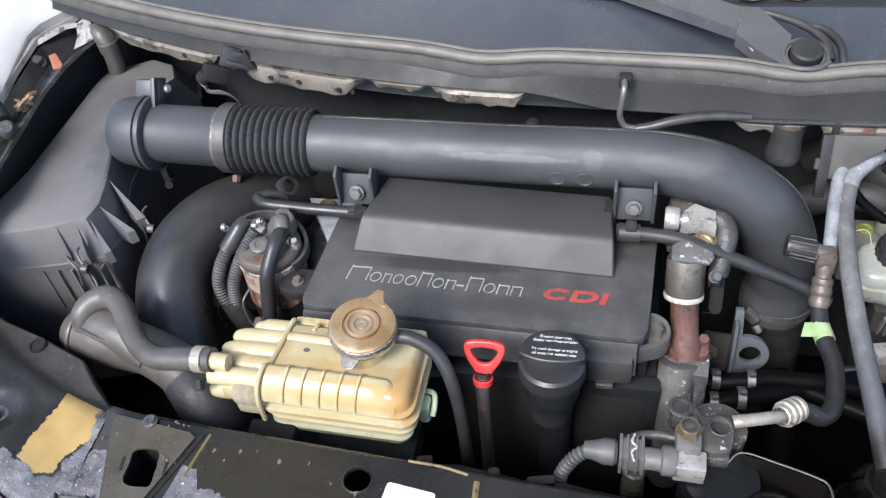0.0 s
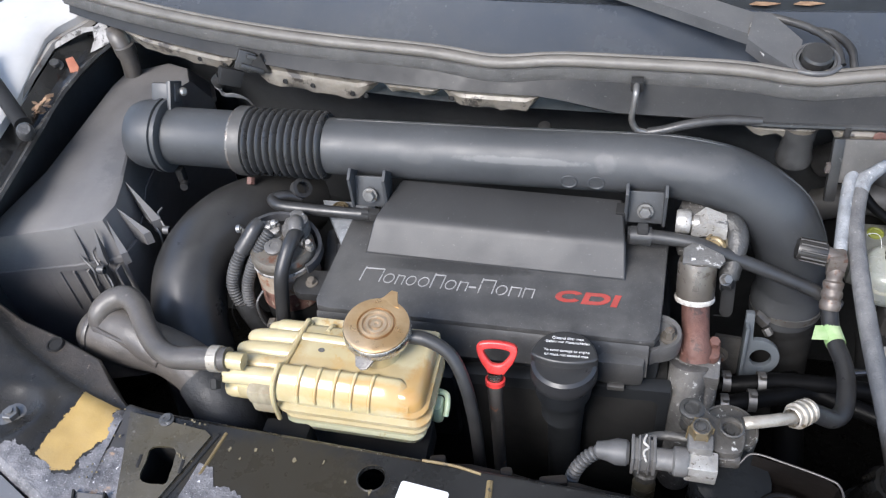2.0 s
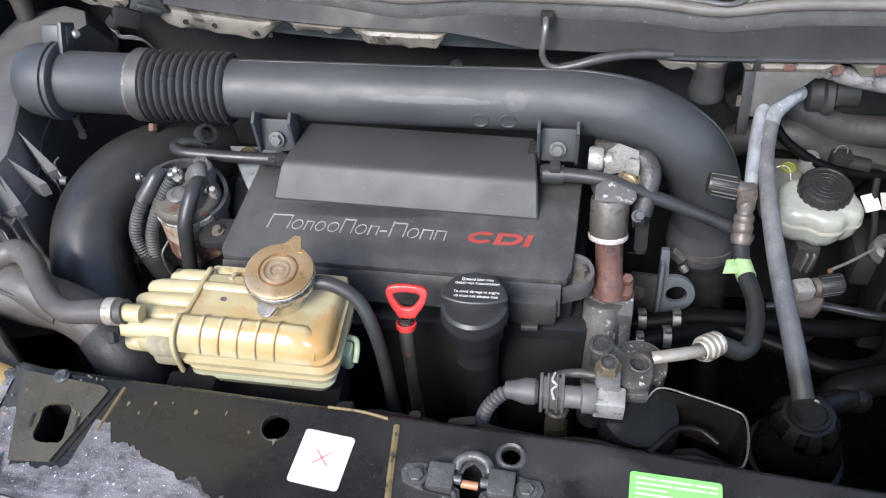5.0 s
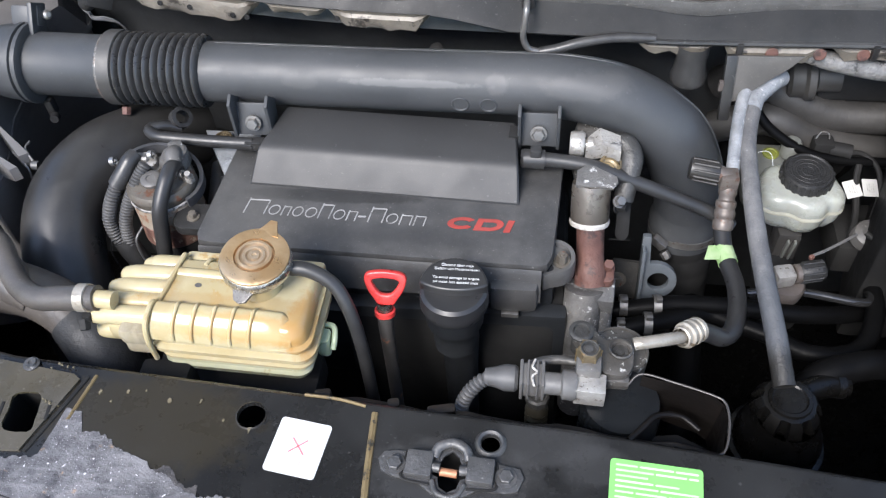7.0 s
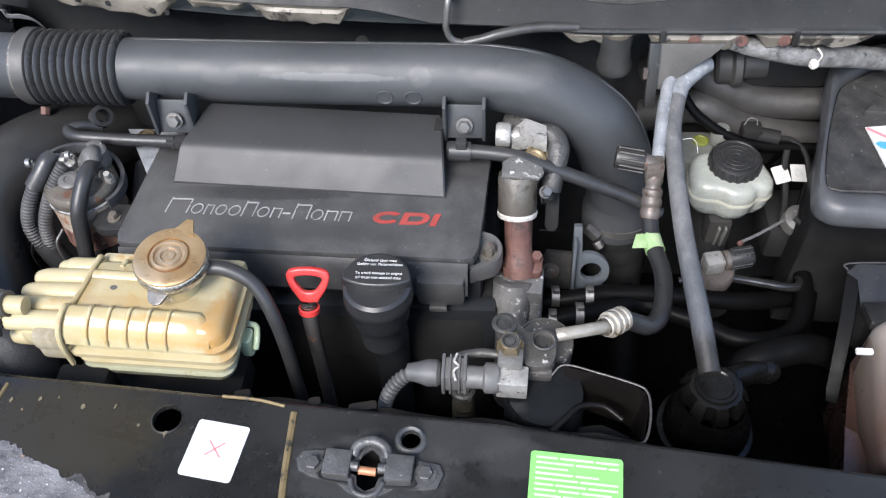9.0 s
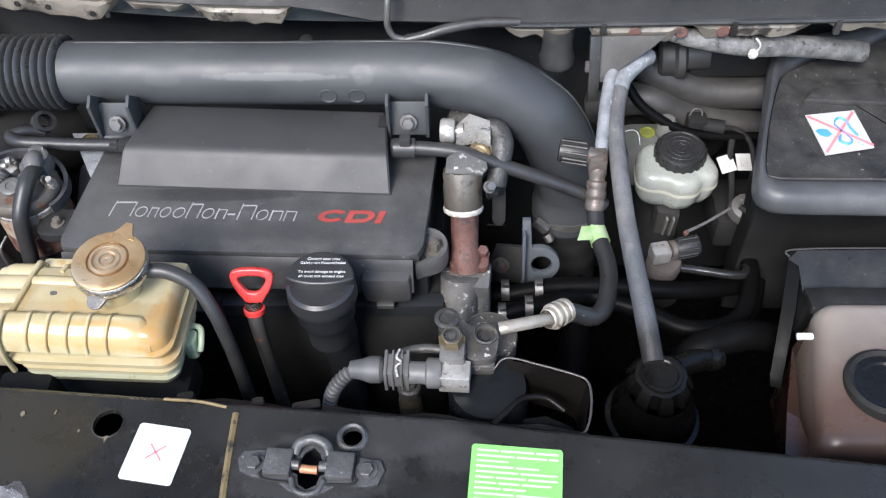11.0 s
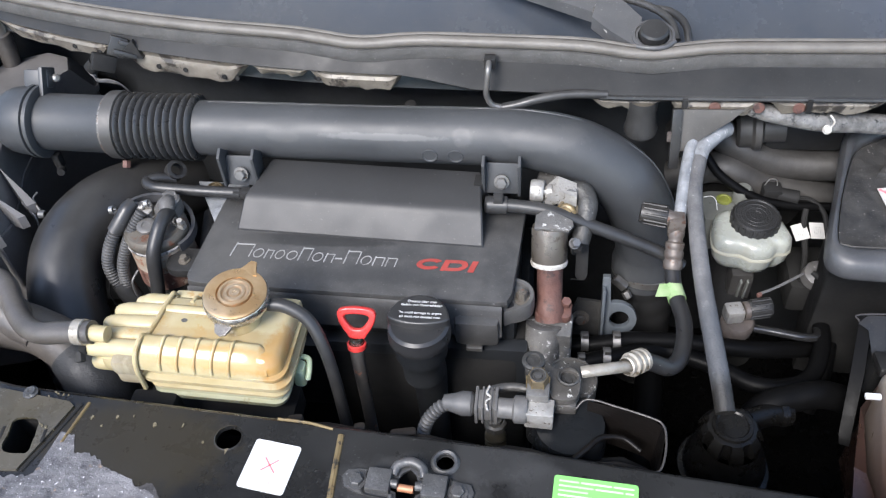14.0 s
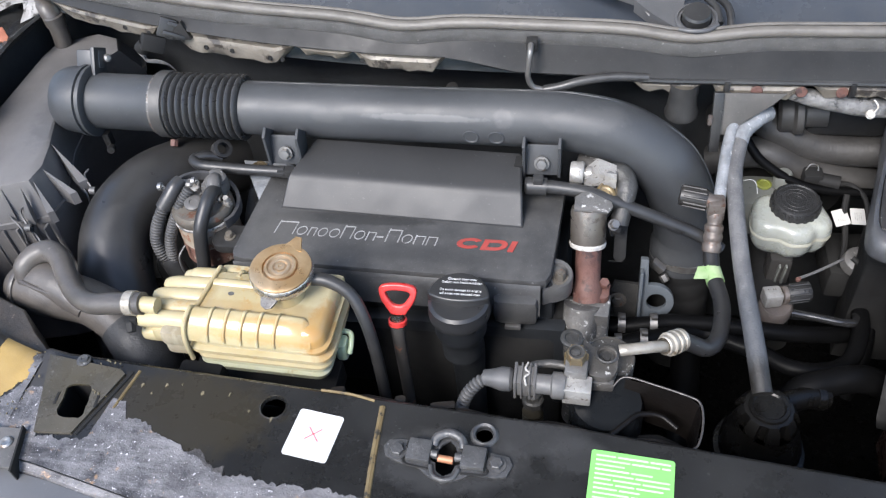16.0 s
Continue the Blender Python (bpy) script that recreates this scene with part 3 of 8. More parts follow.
def ring(cx, cy, rx, ry=None, n=24):
    return [(cx + rx * math.cos(2 * math.pi * k / n), cy + (ry or rx) * math.sin(2 * math.pi * k / n)) for k in range(n)]


def rounded(x0, y0, x1, y1, r, n=5):
    out = []
    for cx, cy, a in ((x1 - r, y1 - r, 0), (x0 + r, y1 - r, 90), (x0 + r, y0 + r, 180), (x1 - r, y0 + r, 270)):
        out += [(cx + r * math.cos(radians(a + 90 * k / n)), cy + r * math.sin(radians(a + 90 * k / n))) for k in range(n + 1)]
    return out


def plate(outline, z0, z1, holes=(), bevel=0.0, at=None, segments=2):
    """A flat piece of the outline between two heights, with holes through it; at: a pose for it."""
    bm = bmesh.new()
    edges = []
    for loop in (outline, *holes):
        vs = [bm.verts.new((x, y, z1)) for x, y in loop]
        edges += [bm.edges.new((vs[i], vs[(i + 1) % len(vs)])) for i in range(len(vs))]
    bmesh.ops.triangle_fill(bm, edges=edges, use_beauty=True, normal=(0, 0, 1))
    made = bmesh.ops.extrude_face_region(bm, geom=bm.faces[:])
    bmesh.ops.translate(bm, vec=(0, 0, z0 - z1), verts=[v for v in made["geom"] if isinstance(v, bmesh.types.BMVert)])
    bmesh.ops.recalc_face_normals(bm, faces=bm.faces[:])
    if bevel:
        sharp = [e for e in bm.edges if len(e.link_faces) == 2 and abs(e.calc_face_angle(0) - math.pi / 2) < 0.5]
        bmesh.ops.bevel(bm, geom=sharp, offset=bevel, segments=segments, profile=0.6, affect="EDGES")
    if at is not None:
        bmesh.ops.transform(bm, matrix=at, verts=bm.verts)
    return bm


def loft(loops, caps=True, closed=True):
    """A skin over loops of equally many points."""
    bm = bmesh.new()
    rows = [[bm.verts.new(p) for p in loop] for loop in loops]
    n = len(rows[0])
    for a, b in zip(rows, rows[1:]):
        for k in range(n if closed else n - 1):
            j = (k + 1) % n
            bm.faces.new((a[k], a[j], b[j], b[k]))
    if caps and closed:
        bm.faces.new(rows[0][::-1])
        bm.faces.new(rows[-1])
    bmesh.ops.recalc_face_normals(bm, faces=bm.faces[:])
    return bm


def curvy(points, steps=5):
    """A closed outline smoothed through its points."""
    p = [Vector((x, y, 0)) for x, y in points]
    out = []
    for i in range(len(p)):
        a, b, c, d = p[i - 1], p[i], p[(i + 1) % len(p)], p[(i + 2) % len(p)]
        for k in range(steps):
            t = k / steps
            q = 0.5 * (2 * b + (c - a) * t + (2 * a - 5 * b + 4 * c - d) * t * t + (3 * b - a - 3 * c + d) * t ** 3)
            out.append((q.x, q.y))
    return out


def merge(*bms):
    out = bmesh.new()
    for b in bms:
        mesh = bpy.data.meshes.new("tmp")
        b.to_mesh(mesh)
        b.free()
        out.from_mesh(mesh)
        bpy.data.meshes.remove(mesh)
    return out


def frame_of(centre, across, up):
    """A pose whose x runs across and whose y runs up."""
    x = Vector(across).normalized()
    y = Vector(up)
    y = (y - x * y.dot(x)).normalized()
    z = x.cross(y)
    return Matrix.Translation(centre) @ Matrix((x, y, z)).transposed().to_4x4()


# ---- things and parts ----
BASE = {}


def linked(name, bm, mat, base, sharp=38):
    bmesh.ops.translate(bm, vec=-Vector(base), verts=bm.verts)
    mesh = bpy.data.meshes.new(name)
    bm.to_mesh(mesh)
    bm.free()
    mesh.materials.append(M[mat])
    mesh.polygons.foreach_set("use_smooth", [True] * len(mesh.polygons))
    mesh.set_sharp_from_angle(angle=radians(sharp))
    return new(name, mesh)


def thing(name, base, label, category, group="", kind=""):
    ob = new(name)
    ob.empty_display_size = 0.02
    ob.location = base
    BASE[ob] = Vector(base)
    return tagged(ob, label, category, group, kind)


def part(name, bm, mat, parent, label="", sharp=38):
    ob = linked(name, bm, mat, BASE[parent], sharp)
    ob.parent = parent
    BASE[ob] = BASE[parent]
    return tagged(ob, label)


def solo(name, bm, mat, base, label, category, group="", kind="", sharp=38):
    ob = linked(name, bm, mat, base, sharp)
    ob.location = base
    BASE[ob] = Vector(base)
    return tagged(ob, label, category, group, kind)


def hexagon(base, axis, r, h):
    return lathe([(0, 0), (r, 0), (r, h * 0.85), (r * 0.88, h), (0, h)], base, axis, sides=6)


def bolt(base, axis=(0, 0, 1), r=0.0065, h=0.006, flange=1.5):
    return merge(hexagon(Vector(base) + Vector(axis).normalized() * 0.0015, axis, r, h), lathe([(0, 0), (r * flange, 0), (r * flange, 0.0015), (0, 0.0016)], base, axis, 20))


def writing(text, size, at, mat, parent, name="lettering", spread=1.0):
    c = bpy.data.curves.new(name, "FONT")
    c.body, c.size, c.extrude, c.space_character = text, size, 0.0002, spread
    c.align_x, c.align_y = "CENTER", "CENTER"
    tmp = bpy.data.objects.new(name, c)
    scene.collection.objects.link(tmp)
    mesh = bpy.data.meshes.new_from_object(tmp.evaluated_get(bpy.context.evaluated_depsgraph_get()))
    bpy.data.objects.remove(tmp)
    bm = bmesh.new()
    bm.from_mesh(mesh)
    bpy.data.meshes.remove(mesh)
    bmesh.ops.transform(bm, matrix=at, verts=bm.verts)
    return part(name, bm, mat, parent)


# ---- setting ----
ground = solo("ground", plate([(-60, -60), (60, -60), (60, 60), (-60, 60)], -0.05, 0.0), "asphalt", (0, 0, 0), "dark asphalt ground under the car", "ground", kind="structure")

# The closed sheet-metal trough that the engine sits in.
bay = thing("engine_bay_shell", (0.05, 0.2, 0.0), "black sheet-metal engine bay tub under the engine", "car body", kind="structure")
part("undertray", box((0.05, 0.27, 0.22), (1.7, 0.95, 0.02), 0.004), "greasy", bay)
part("firewall", box((0.05, 0.735, 0.56), (1.7, 0.02, 0.7), 0.004), "hinter", bay)
part("inner_wing", box((-0.80, 0.3, 0.53), (0.02, 1.0, 0.62), 0.004), "dim", bay)
part("inner_wing", box((0.90, 0.3, 0.53), (0.02, 1.0, 0.62), 0.004), "dim", bay)
part("radiator_wall", box((0.05, -0.075, 0.52), (1.7, 0.02, 0.60), 0.004), "greasy", bay)
for wx, wy in ((-0.62, -0.3), (0.74, -0.3)):
    part("leg", box((wx, 0.35, 0.11), (0.12, 0.5, 0.22), 0.01), "dim", bay)

# ---- lock carrier across the front ----
PANEL = 0.868


def rear_edge(x):
    y = 0.0615 - 0.067 * x - 0.035 * max(0, x - 0.2)
    if x < -0.32:
        y += 0.9 * (x + 0.32) ** 2 + 0.20 * -(x + 0.32)
    return y


def front_edge(x):
    y = -0.075 - 0.02 * x
    back = -0.15 - x
    if back > 0:
        y += 0.2 * min(back, 0.14) + 0.1 * max(0, back - 0.14)
    return y + 0.40 * max(0, -0.344 - x)


carrier = thing("lock_carrier", (0.05, 0.0, 0.80), "black painted lock carrier panel with worn scratched front edge", "car panel", kind="structure")
xs = [-0.335 + 0.025 * i for i in range(52)]
outline = [(x, rear_edge(x)) for x in xs] + [(x, front_edge(x)) for x in reversed(xs)]
latch_hole = rounded(0.088, -0.018, 0.120, 0.030, 0.012)
carrier_top = part("top_panel", plate(outline, PANEL - 0.002, PANEL, [ring(-0.0725, 0.042, 0.0125), ring(0.1345, 0.0325, 0.008), latch_hole,
                   [(-0.288, 0.008), (-0.256, 0.008), (-0.262, 0.048), (-0.291, 0.048)]]), "paint", carrier)
part("rear_flange", loft([[(x, rear_edge(x) + d, PANEL + h) for x in xs] for d, h in ((-0.002, -0.0003), (0.002, -0.0012), (0.005, -0.004), (0.0065, -0.010), (0.0065, -0.05))], closed=False), "paint", carrier)
part("front_skirt", loft([[(x, front_edge(x) + d, PANEL + h) for x in xs] for d, h in ((0.002, -0.001), (-0.006, -0.004), (-0.010, -0.012), (-0.012, -0.06))], closed=False), "scratched", carrier)

# The sooty top of the radiator that shows behind the carrier.
rx = [-0.03 + 0.02 * i for i in range(19)]
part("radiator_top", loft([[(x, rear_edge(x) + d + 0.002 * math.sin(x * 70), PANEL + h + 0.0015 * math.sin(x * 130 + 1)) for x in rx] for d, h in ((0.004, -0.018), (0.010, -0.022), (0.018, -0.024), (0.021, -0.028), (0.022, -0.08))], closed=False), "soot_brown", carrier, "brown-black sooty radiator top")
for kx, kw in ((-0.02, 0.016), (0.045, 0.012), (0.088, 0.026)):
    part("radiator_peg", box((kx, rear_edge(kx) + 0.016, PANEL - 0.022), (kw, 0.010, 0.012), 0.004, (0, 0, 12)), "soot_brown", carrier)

# Bare, scratched strip along the front edge, as a thin flaked layer.
random.seed(4)


def flaked(inner, outer, jag=0.004):
    a = []
    for (x0, y0), (x1, y1) in zip(inner, inner[1:]):
        for k in range(5):
            x, y = x0 + (x1 - x0) * k / 5, y0 + (y1 - y0) * k / 5
            y += jag * (1.2 * noise.noise((x * 60, 1.7, 0)) + 0.8 * noise.noise((x * 190, 5.1, 0)) + 0.4 * noise.noise((x * 520, 9.4, 0)))
            a.append((x, y))
    return a + list(reversed(outer))


strip_x = [-0.335 + 0.0075 * i for i in range(58)]


def strip_y(x):
    base = -0.036 - 0.06 * (x + 0.05)
    if x < -0.10:
        base += 0.04 * min(1, (-0.10 - x) / 0.10)
    if x < -0.22:
        base += 0.02
    if -0.305 < x < -0.245:
        base = min(base, -0.012)
    return base


part("bare_strip", plate(flaked([(x, strip_y(x)) for x in strip_x], [(x, front_edge(x) + 0.001) for x in strip_x]), PANEL - 0.0005, PANEL + 0.0007), "scratched", carrier, "bare scratched metal strip with flaked paint")
part("bare_strip", plate(flaked([(-0.225 + 0.006 * i, 0.006 - 0.0014 * i + 0.005 * math.sin(i * 0.9)) for i in range(22)], [(-0.225 + 0.006 * i, strip_y(-0.225 + 0.006 * i) - 0.004) for i in range(22)]), PANEL - 0.0005, PANEL + 0.0004), "primer", carrier, "dull grey primer patch with flaked edges")
# small cover plate with the square hole
random.seed(8)
ragged = []
for (x0, y0), (x1, y1) in (((-0.287, 0.009), (-0.257, 0.009)), ((-0.257, 0.009), (-0.263, 0.047)), ((-0.263, 0.047), (-0.290, 0.047)), ((-0.290, 0.047), (-0.287, 0.009))):
    for k in range(6):
        c = 0.0016 if k == 0 else 0.0
        ragged.append((x0 + (x1 - x0) * k / 6 + random.uniform(-0.0009, 0.0009) + (c if x0 < -0.275 else -c), y0 + (y1 - y0) * k / 6 + random.uniform(-0.0012, 0.0012) + (c if y0 < 0.02 else -c)))
part("filler_plate", plate([(-0.327, 0.080), (-0.243, 0.069), (-0.236, 0.064), (-0.262, -0.008), (-0.30, -0.010)], PANEL, PANEL + 0.0025, [ragged]), "olive", carrier, "dusty olive filler plate with a ragged square hole")
for tx in (-0.2945, -0.2515):
    part("slit", box((tx, 0.029, PANEL + 0.0024), (0.003, 0.014, 0.0012), 0.0004, (0, 0, 5)), "dim", carrier)
part("groove", tube([(-0.230, 0.068, PANEL), (-0.238, 0.045, PANEL), (-0.258, -0.008, PANEL)], 0.0022, 8), "dim", carrier)
# The beads carry the golden highlights of the pressed edges as brassy colour.
part("bead", tube([(-0.223, 0.070, PANEL), (-0.232, 0.025, PANEL)], 0.0018, 8), "brass_edge", carrier, "ridge of the panel pressing with a brassy highlight painted on")
part("bead", tube([(0.034, 0.053, PANEL - 0.001), (0.036, 0.0, PANEL - 0.001), (0.040, -0.06, PANEL - 0.001)], 0.0035, 8), "brass_edge", carrier, "ridge of the panel pressing with a brassy highlight painted on")
part("bead", tube([(-0.03, 0.0655, PANEL + 0.001), (0.0, 0.0635, PANEL + 0.001), (0.025, 0.059, PANEL)], 0.0015, 8), "brass_edge", carrier, "ridge of the panel pressing with a brassy highlight painted on")
part("collar", lathe([(0.008, -0.004), (0.0085, 0.002), (0.0105, 0.0035), (0.0125, 0.002), (0.0135, 0)], (0.1345, 0.0325, PANEL), sides=28), "latch_metal", carrier)
part("rim", lathe([(0.0120, -0.004), (0.0125, 0.0008), (0.0138, 0.0002)], (-0.0725, 0.042, PANEL), sides=28), "paint", carrier)
part("hanging_tab", plate([(-0.0725, 0.030), (-0.069, 0.031), (-0.0708, 0.024)], PANEL, PANEL + 0.0006), "chip", carrier)
part("screw", merge(lathe([(0.0075, 0), (0.0075, 0.0012), (0.0055, 0.002), (0.005, 0.004), (0.002, 0.004), (0.0015, 0.003), (0, 0.003)], (-0.2865, 0.0755, PANEL + 0.0025), sides=20)), "latch_metal", carrier)
random.seed(15)
for k in range(26):
    cx, cy = random.choice(((random.uniform(-0.275, -0.235), 0.076 - 0.12 * random.uniform(-0.02, 0.03)), (random.uniform(-0.345, -0.325), random.uniform(0.0, 0.085)), (random.uniform(-0.262, -0.244), random.uniform(0.035, 0.06))))
    cr = random.uniform(0.0004, 0.0011)
    part("crumb", box((cx, cy, PANEL + 0.0030), (cr * 2.4, cr * 1.6, 0.0012), 0.0, (0, 0, random.uniform(0, 180))), "chip", carrier)
for sx, sy, sr in ((-0.213, 0.054, 0.0016), (-0.188, 0.056, 0.0014), (-0.172, 0.058, 0.001), (-0.148, 0.05, 0.0018), (-0.20, 0.045, 0.001), (-0.12, 0.052, 0.0014), (-0.095, 0.035, 0.001), (-0.27, 0.066, 0.0012), (-0.255, 0.058, 0.001), (-0.252, 0.052, 0.0009)):
    part("chip", plate([(sx + random.uniform(0.4, 1.3) * sr * math.cos(a), sy + random.uniform(0.4, 1.3) * sr * 1.6 * math.sin(a)) for a in (k * 0.7 for k in range(9))], PANEL, PANEL + 0.0012), "chip", carrier, "crumb of flaked brassy paint")

# The bent sheet that runs back from the carrier beside the headlamp.
side = thing("headlamp_panel", (-0.45, 0.1, 0.80), "dented black headlamp panel with a golden reflection painted in ochre", "car panel", kind="structure")


DISH = (-0.455, 0.066)


def panel_z(x, y):
    """Height of the dented sheet: a round pressing with a bolt in it, and shallow dents."""
    d = math.hypot(x - DISH[0], y - DISH[1])
    z = PANEL - 0.0015 - 0.04 * max(0, -0.58 - x)
    z += 0.0035 * math.exp(-((d - 0.034) / 0.009) ** 2) - 0.007 * math.exp(-(d / 0.024) ** 2)
    z += 0.004 * noise.noise((x * 14, y * 14, 2.0)) + 0.0016 * noise.noise((x * 45, y * 45, 7.0))
    return z - 0.0006 * max(0, 4 - 200 * (rear_edge(x) - y)) ** 2


def sheet_grid(nx, ny, up):
    """The sheet in cells, lifted by up: rows of (x, y, z)."""
    out = []
    for i in range(nx + 1):
        x = -0.333 - 0.36 * i / nx
        y1, y0 = rear_edge(x) - 0.003, front_edge(x) + 0.004
        out.append([(x, y1 + (y0 - y1) * j / ny, panel_z(x, y1 + (y0 - y1) * j / ny) + up) for j in range(ny + 1)])
    return out


def ragged_layer(inside, up, nx=300, ny=200):
    """A thin layer over the part of the sheet where inside(x, y) holds, with a ragged edge."""
    bm = bmesh.new()
    made = {}
    grid = sheet_grid(nx, ny, up)
    for i in range(nx):
        for j in range(ny):
            corners = ((i, j), (i, j + 1), (i + 1, j + 1), (i + 1, j))
            x = sum(grid[a][b][0] for a, b in corners) / 4
            y = sum(grid[a][b][1] for a, b in corners) / 4
            if not inside(x, y):
                continue
            for c in corners:
                if c not in made:
                    made[c] = bm.verts.new(grid[c[0]][c[1]])
            bm.faces.new([made[c] for c in corners])
    bmesh.ops.recalc_face_normals(bm, faces=bm.faces[:])
    return bm


def ragged_at(x, y, size):
    return size * (noise.noise((x * 55, y * 55, 3.1)) + 0.6 * noise.noise((x * 170, y * 170, 8.2)) + 0.4 * noise.noise((x * 480, y * 480, 4.4)))


def within(x, y, loop):
    odd = False
    for (ax, ay), (bx, by) in zip(loop, loop[1:] + loop[:1]):
        if (ay > y) != (by > y) and x < ax + (y - ay) * (bx - ax) / (by - ay):
            odd = not odd
    return odd


# OCHRE outlines the painted golden reflection, SCUFF the bare metal.
OCHRE = [(-0.396, 0.112), (-0.352, 0.094), (-0.344, 0.090), (-0.347, 0.077), (-0.334, 0.069), (-0.335, 0.052), (-0.356, 0.034), (-0.361, 0.015), (-0.382, 0.010), (-0.402, 0.025), (-0.403, 0.043), (-0.396, 0.071), (-0.392, 0.092)]
SCUFF = [(-0.58, 0.020), (-0.446, 0.031), (-0.429, 0.034), (-0.396, 0.019), (-0.372, 0.008), (-0.356, 0.010), (-0.354, 0.031), (-0.343, 0.038), (-0.338, 0.052), (-0.340, 0.066), (-0.345, 0.082), (-0.338, 0.090), (-0.30, 0.09), (-0.30, -0.10), (-0.58, -0.10)]
part("sheet", loft(sheet_grid(72, 60, 0.0), closed=False), "panel_black", side)
part("ochre_patch", ragged_layer(lambda x, y: within(x + ragged_at(x, y, 0.0035), y + ragged_at(y, x, 0.0035), OCHRE), 0.0004), "ochre", side, "ochre patch painted in for a golden reflection")
part("scuffed_patch", ragged_layer(lambda x, y: within(x + ragged_at(x, y, 0.005), y + ragged_at(y, x, 0.005), SCUFF), 0.0008), "scratched", side, "scuffed bare metal with flaked paint")
edge_x = [-0.333 - 0.36 * i / 40 for i in range(41)]
part("front_lip", loft([[(x, front_edge(x) + d, panel_z(x, front_edge(x) + 0.004) + h) for x in edge_x] for d, h in ((0.006, 0.0006), (0.002, -0.001), (-0.004, -0.005), (-0.008, -0.014), (-0.009, -0.05))], closed=False), "scratched", side, "scuffed rolled front lip")
LEDGE = [(-0.70, 0.245), (-0.60, 0.222), (-0.524, 0.196), (-0.473, 0.180), (-0.407, 0.154), (-0.377, 0.124), (-0.350, 0.102), (-0.333, 0.092)]
rows = []
for x, y in LEDGE:
    r = rear_edge(x) - 0.002
    rows.append([(x, r - 0.004, PANEL - 0.012), (x, r + 0.003, PANEL - 0.017), (x, r + 0.5 * max(0.006, y - r), PANEL - 0.020), (x, max(y, r + 0.008) - 0.003, PANEL - 0.020), (x, max(y, r + 0.008), PANEL - 0.024), (x, max(y, r + 0.008), PANEL - 0.08)])
part("ledge", loft(rows, closed=False), "ledge_brown", side, "speckled brown-black ledge behind the panel crease")
part("bolt", merge(bolt((-0.455, 0.066, panel_z(-0.455, 0.066)), r=0.0085, h=0.007, flange=1.7), lathe([(0, 0.0105), (0.004, 0.0105), (0.0045, 0.007)], (-0.455, 0.066, panel_z(-0.455, 0.066)), sides=16)), "dull_bolt", side)
part("hole", lathe([(0, 0.0), (0.0070, 0.0), (0.0078, 0.0016), (0.0092, 0.0018), (0.0100, 0.0005), (0.0104, -0.004)], (-0.4655, 0.1645, PANEL - 0.0185), (-0.05, -0.1, 1), 20), "dim", side)
part("hole_well", loft([[(-0.292, 0.005, z), (-0.252, 0.005, z), (-0.258, 0.052, z), (-0.295, 0.052, z)] for z in (PANEL - 0.002, PANEL - 0.03, PANEL - 0.06)] + [[(-0.275, 0.026, PANEL - 0.06)] * 4], caps=False), "dim", carrier)
clip = thing("bumper_clip", (-0.328, -0.03, 0.86), "black plastic bumper clip with a crosshead screw", "clip")
part("tab", plate([(-0.341, -0.010), (-0.310, -0.009), (-0.298, -0.052), (-0.323, -0.050)], PANEL + 0.001, PANEL + 0.005, bevel=0.001), "sensor_grey", clip)
part("folded_side", loft([[(-0.342, -0.009, PANEL + 0.008), (-0.340, -0.009, PANEL + 0.008), (-0.340, -0.009, PANEL - 0.004), (-0.342, -0.009, PANEL - 0.004)], [(-0.325, -0.052, PANEL + 0.009), (-0.323, -0.052, PANEL + 0.009), (-0.323, -0.052, PANEL - 0.012), (-0.325, -0.052, PANEL - 0.012)]]), "dim", clip)
part("folded_side", loft([[(-0.311, -0.008, PANEL + 0.008), (-0.309, -0.008, PANEL + 0.008), (-0.309, -0.008, PANEL - 0.004), (-0.311, -0.008, PANEL - 0.004)], [(-0.299, -0.056, PANEL + 0.009), (-0.297, -0.056, PANEL + 0.009), (-0.297, -0.056, PANEL - 0.016), (-0.299, -0.056, PANEL - 0.016)]]), "dim", clip)
part("screw", lathe([(0.0065, 0), (0.0065, 0.0014), (0.005, 0.003), (0.0015, 0.003), (0, 0.002)], (-0.319, -0.026, PANEL + 0.005), sides=18), "steel", clip)
bumper = solo("bumper", loft([[(x, front_edge(max(x, -0.55)) + d, 0.861 + h) for x in [-0.75 + 0.06 * i for i in range(28)]] for d, h in ((-0.008, 0), (-0.02, -0.002), (-0.08, -0.012), (-0.15, -0.05), (-0.19, -0.13), (-0.2, -0.4))], closed=False), "bumper", (0, -0.2, 0.44), "grey painted front bumper cover below the lock carrier", "bumper", kind="structure")

# ---- scuttle, seal and plenum tray behind the engine ----
LIP = 0.943


def lip_z(x):
    return LIP + 0.017 * max(0.0, min(1.0, (0.12 - x) / 0.08))


def lip_y(x):
    return 0.503 - 0.045 * x + (0.30 * x * x if x < 0 else 0.06 * max(0, x - 0.3))


sx_ = [-0.66 + 0.03 * i for i in range(54)]


def seal_wave(x):
    return 0.010 * math.exp(-((x + 0.02) / 0.05) ** 2) + 0.011 * math.exp(-((x - 0.325) / 0.05) ** 2)


def seal_z(x):
    return 0.990 - 0.6 * seal_wave(x)


def seal_y(x):
    return lip_y(x) + 0.014 - 0.4 * seal_wave(x) - (0.03 * max(0, -x - 0.15))


scuttle = thing("scuttle_panel", (0.05, 0.52, 0.9), "dark grey plastic scuttle panel below the windscreen", "car panel", kind="structure")
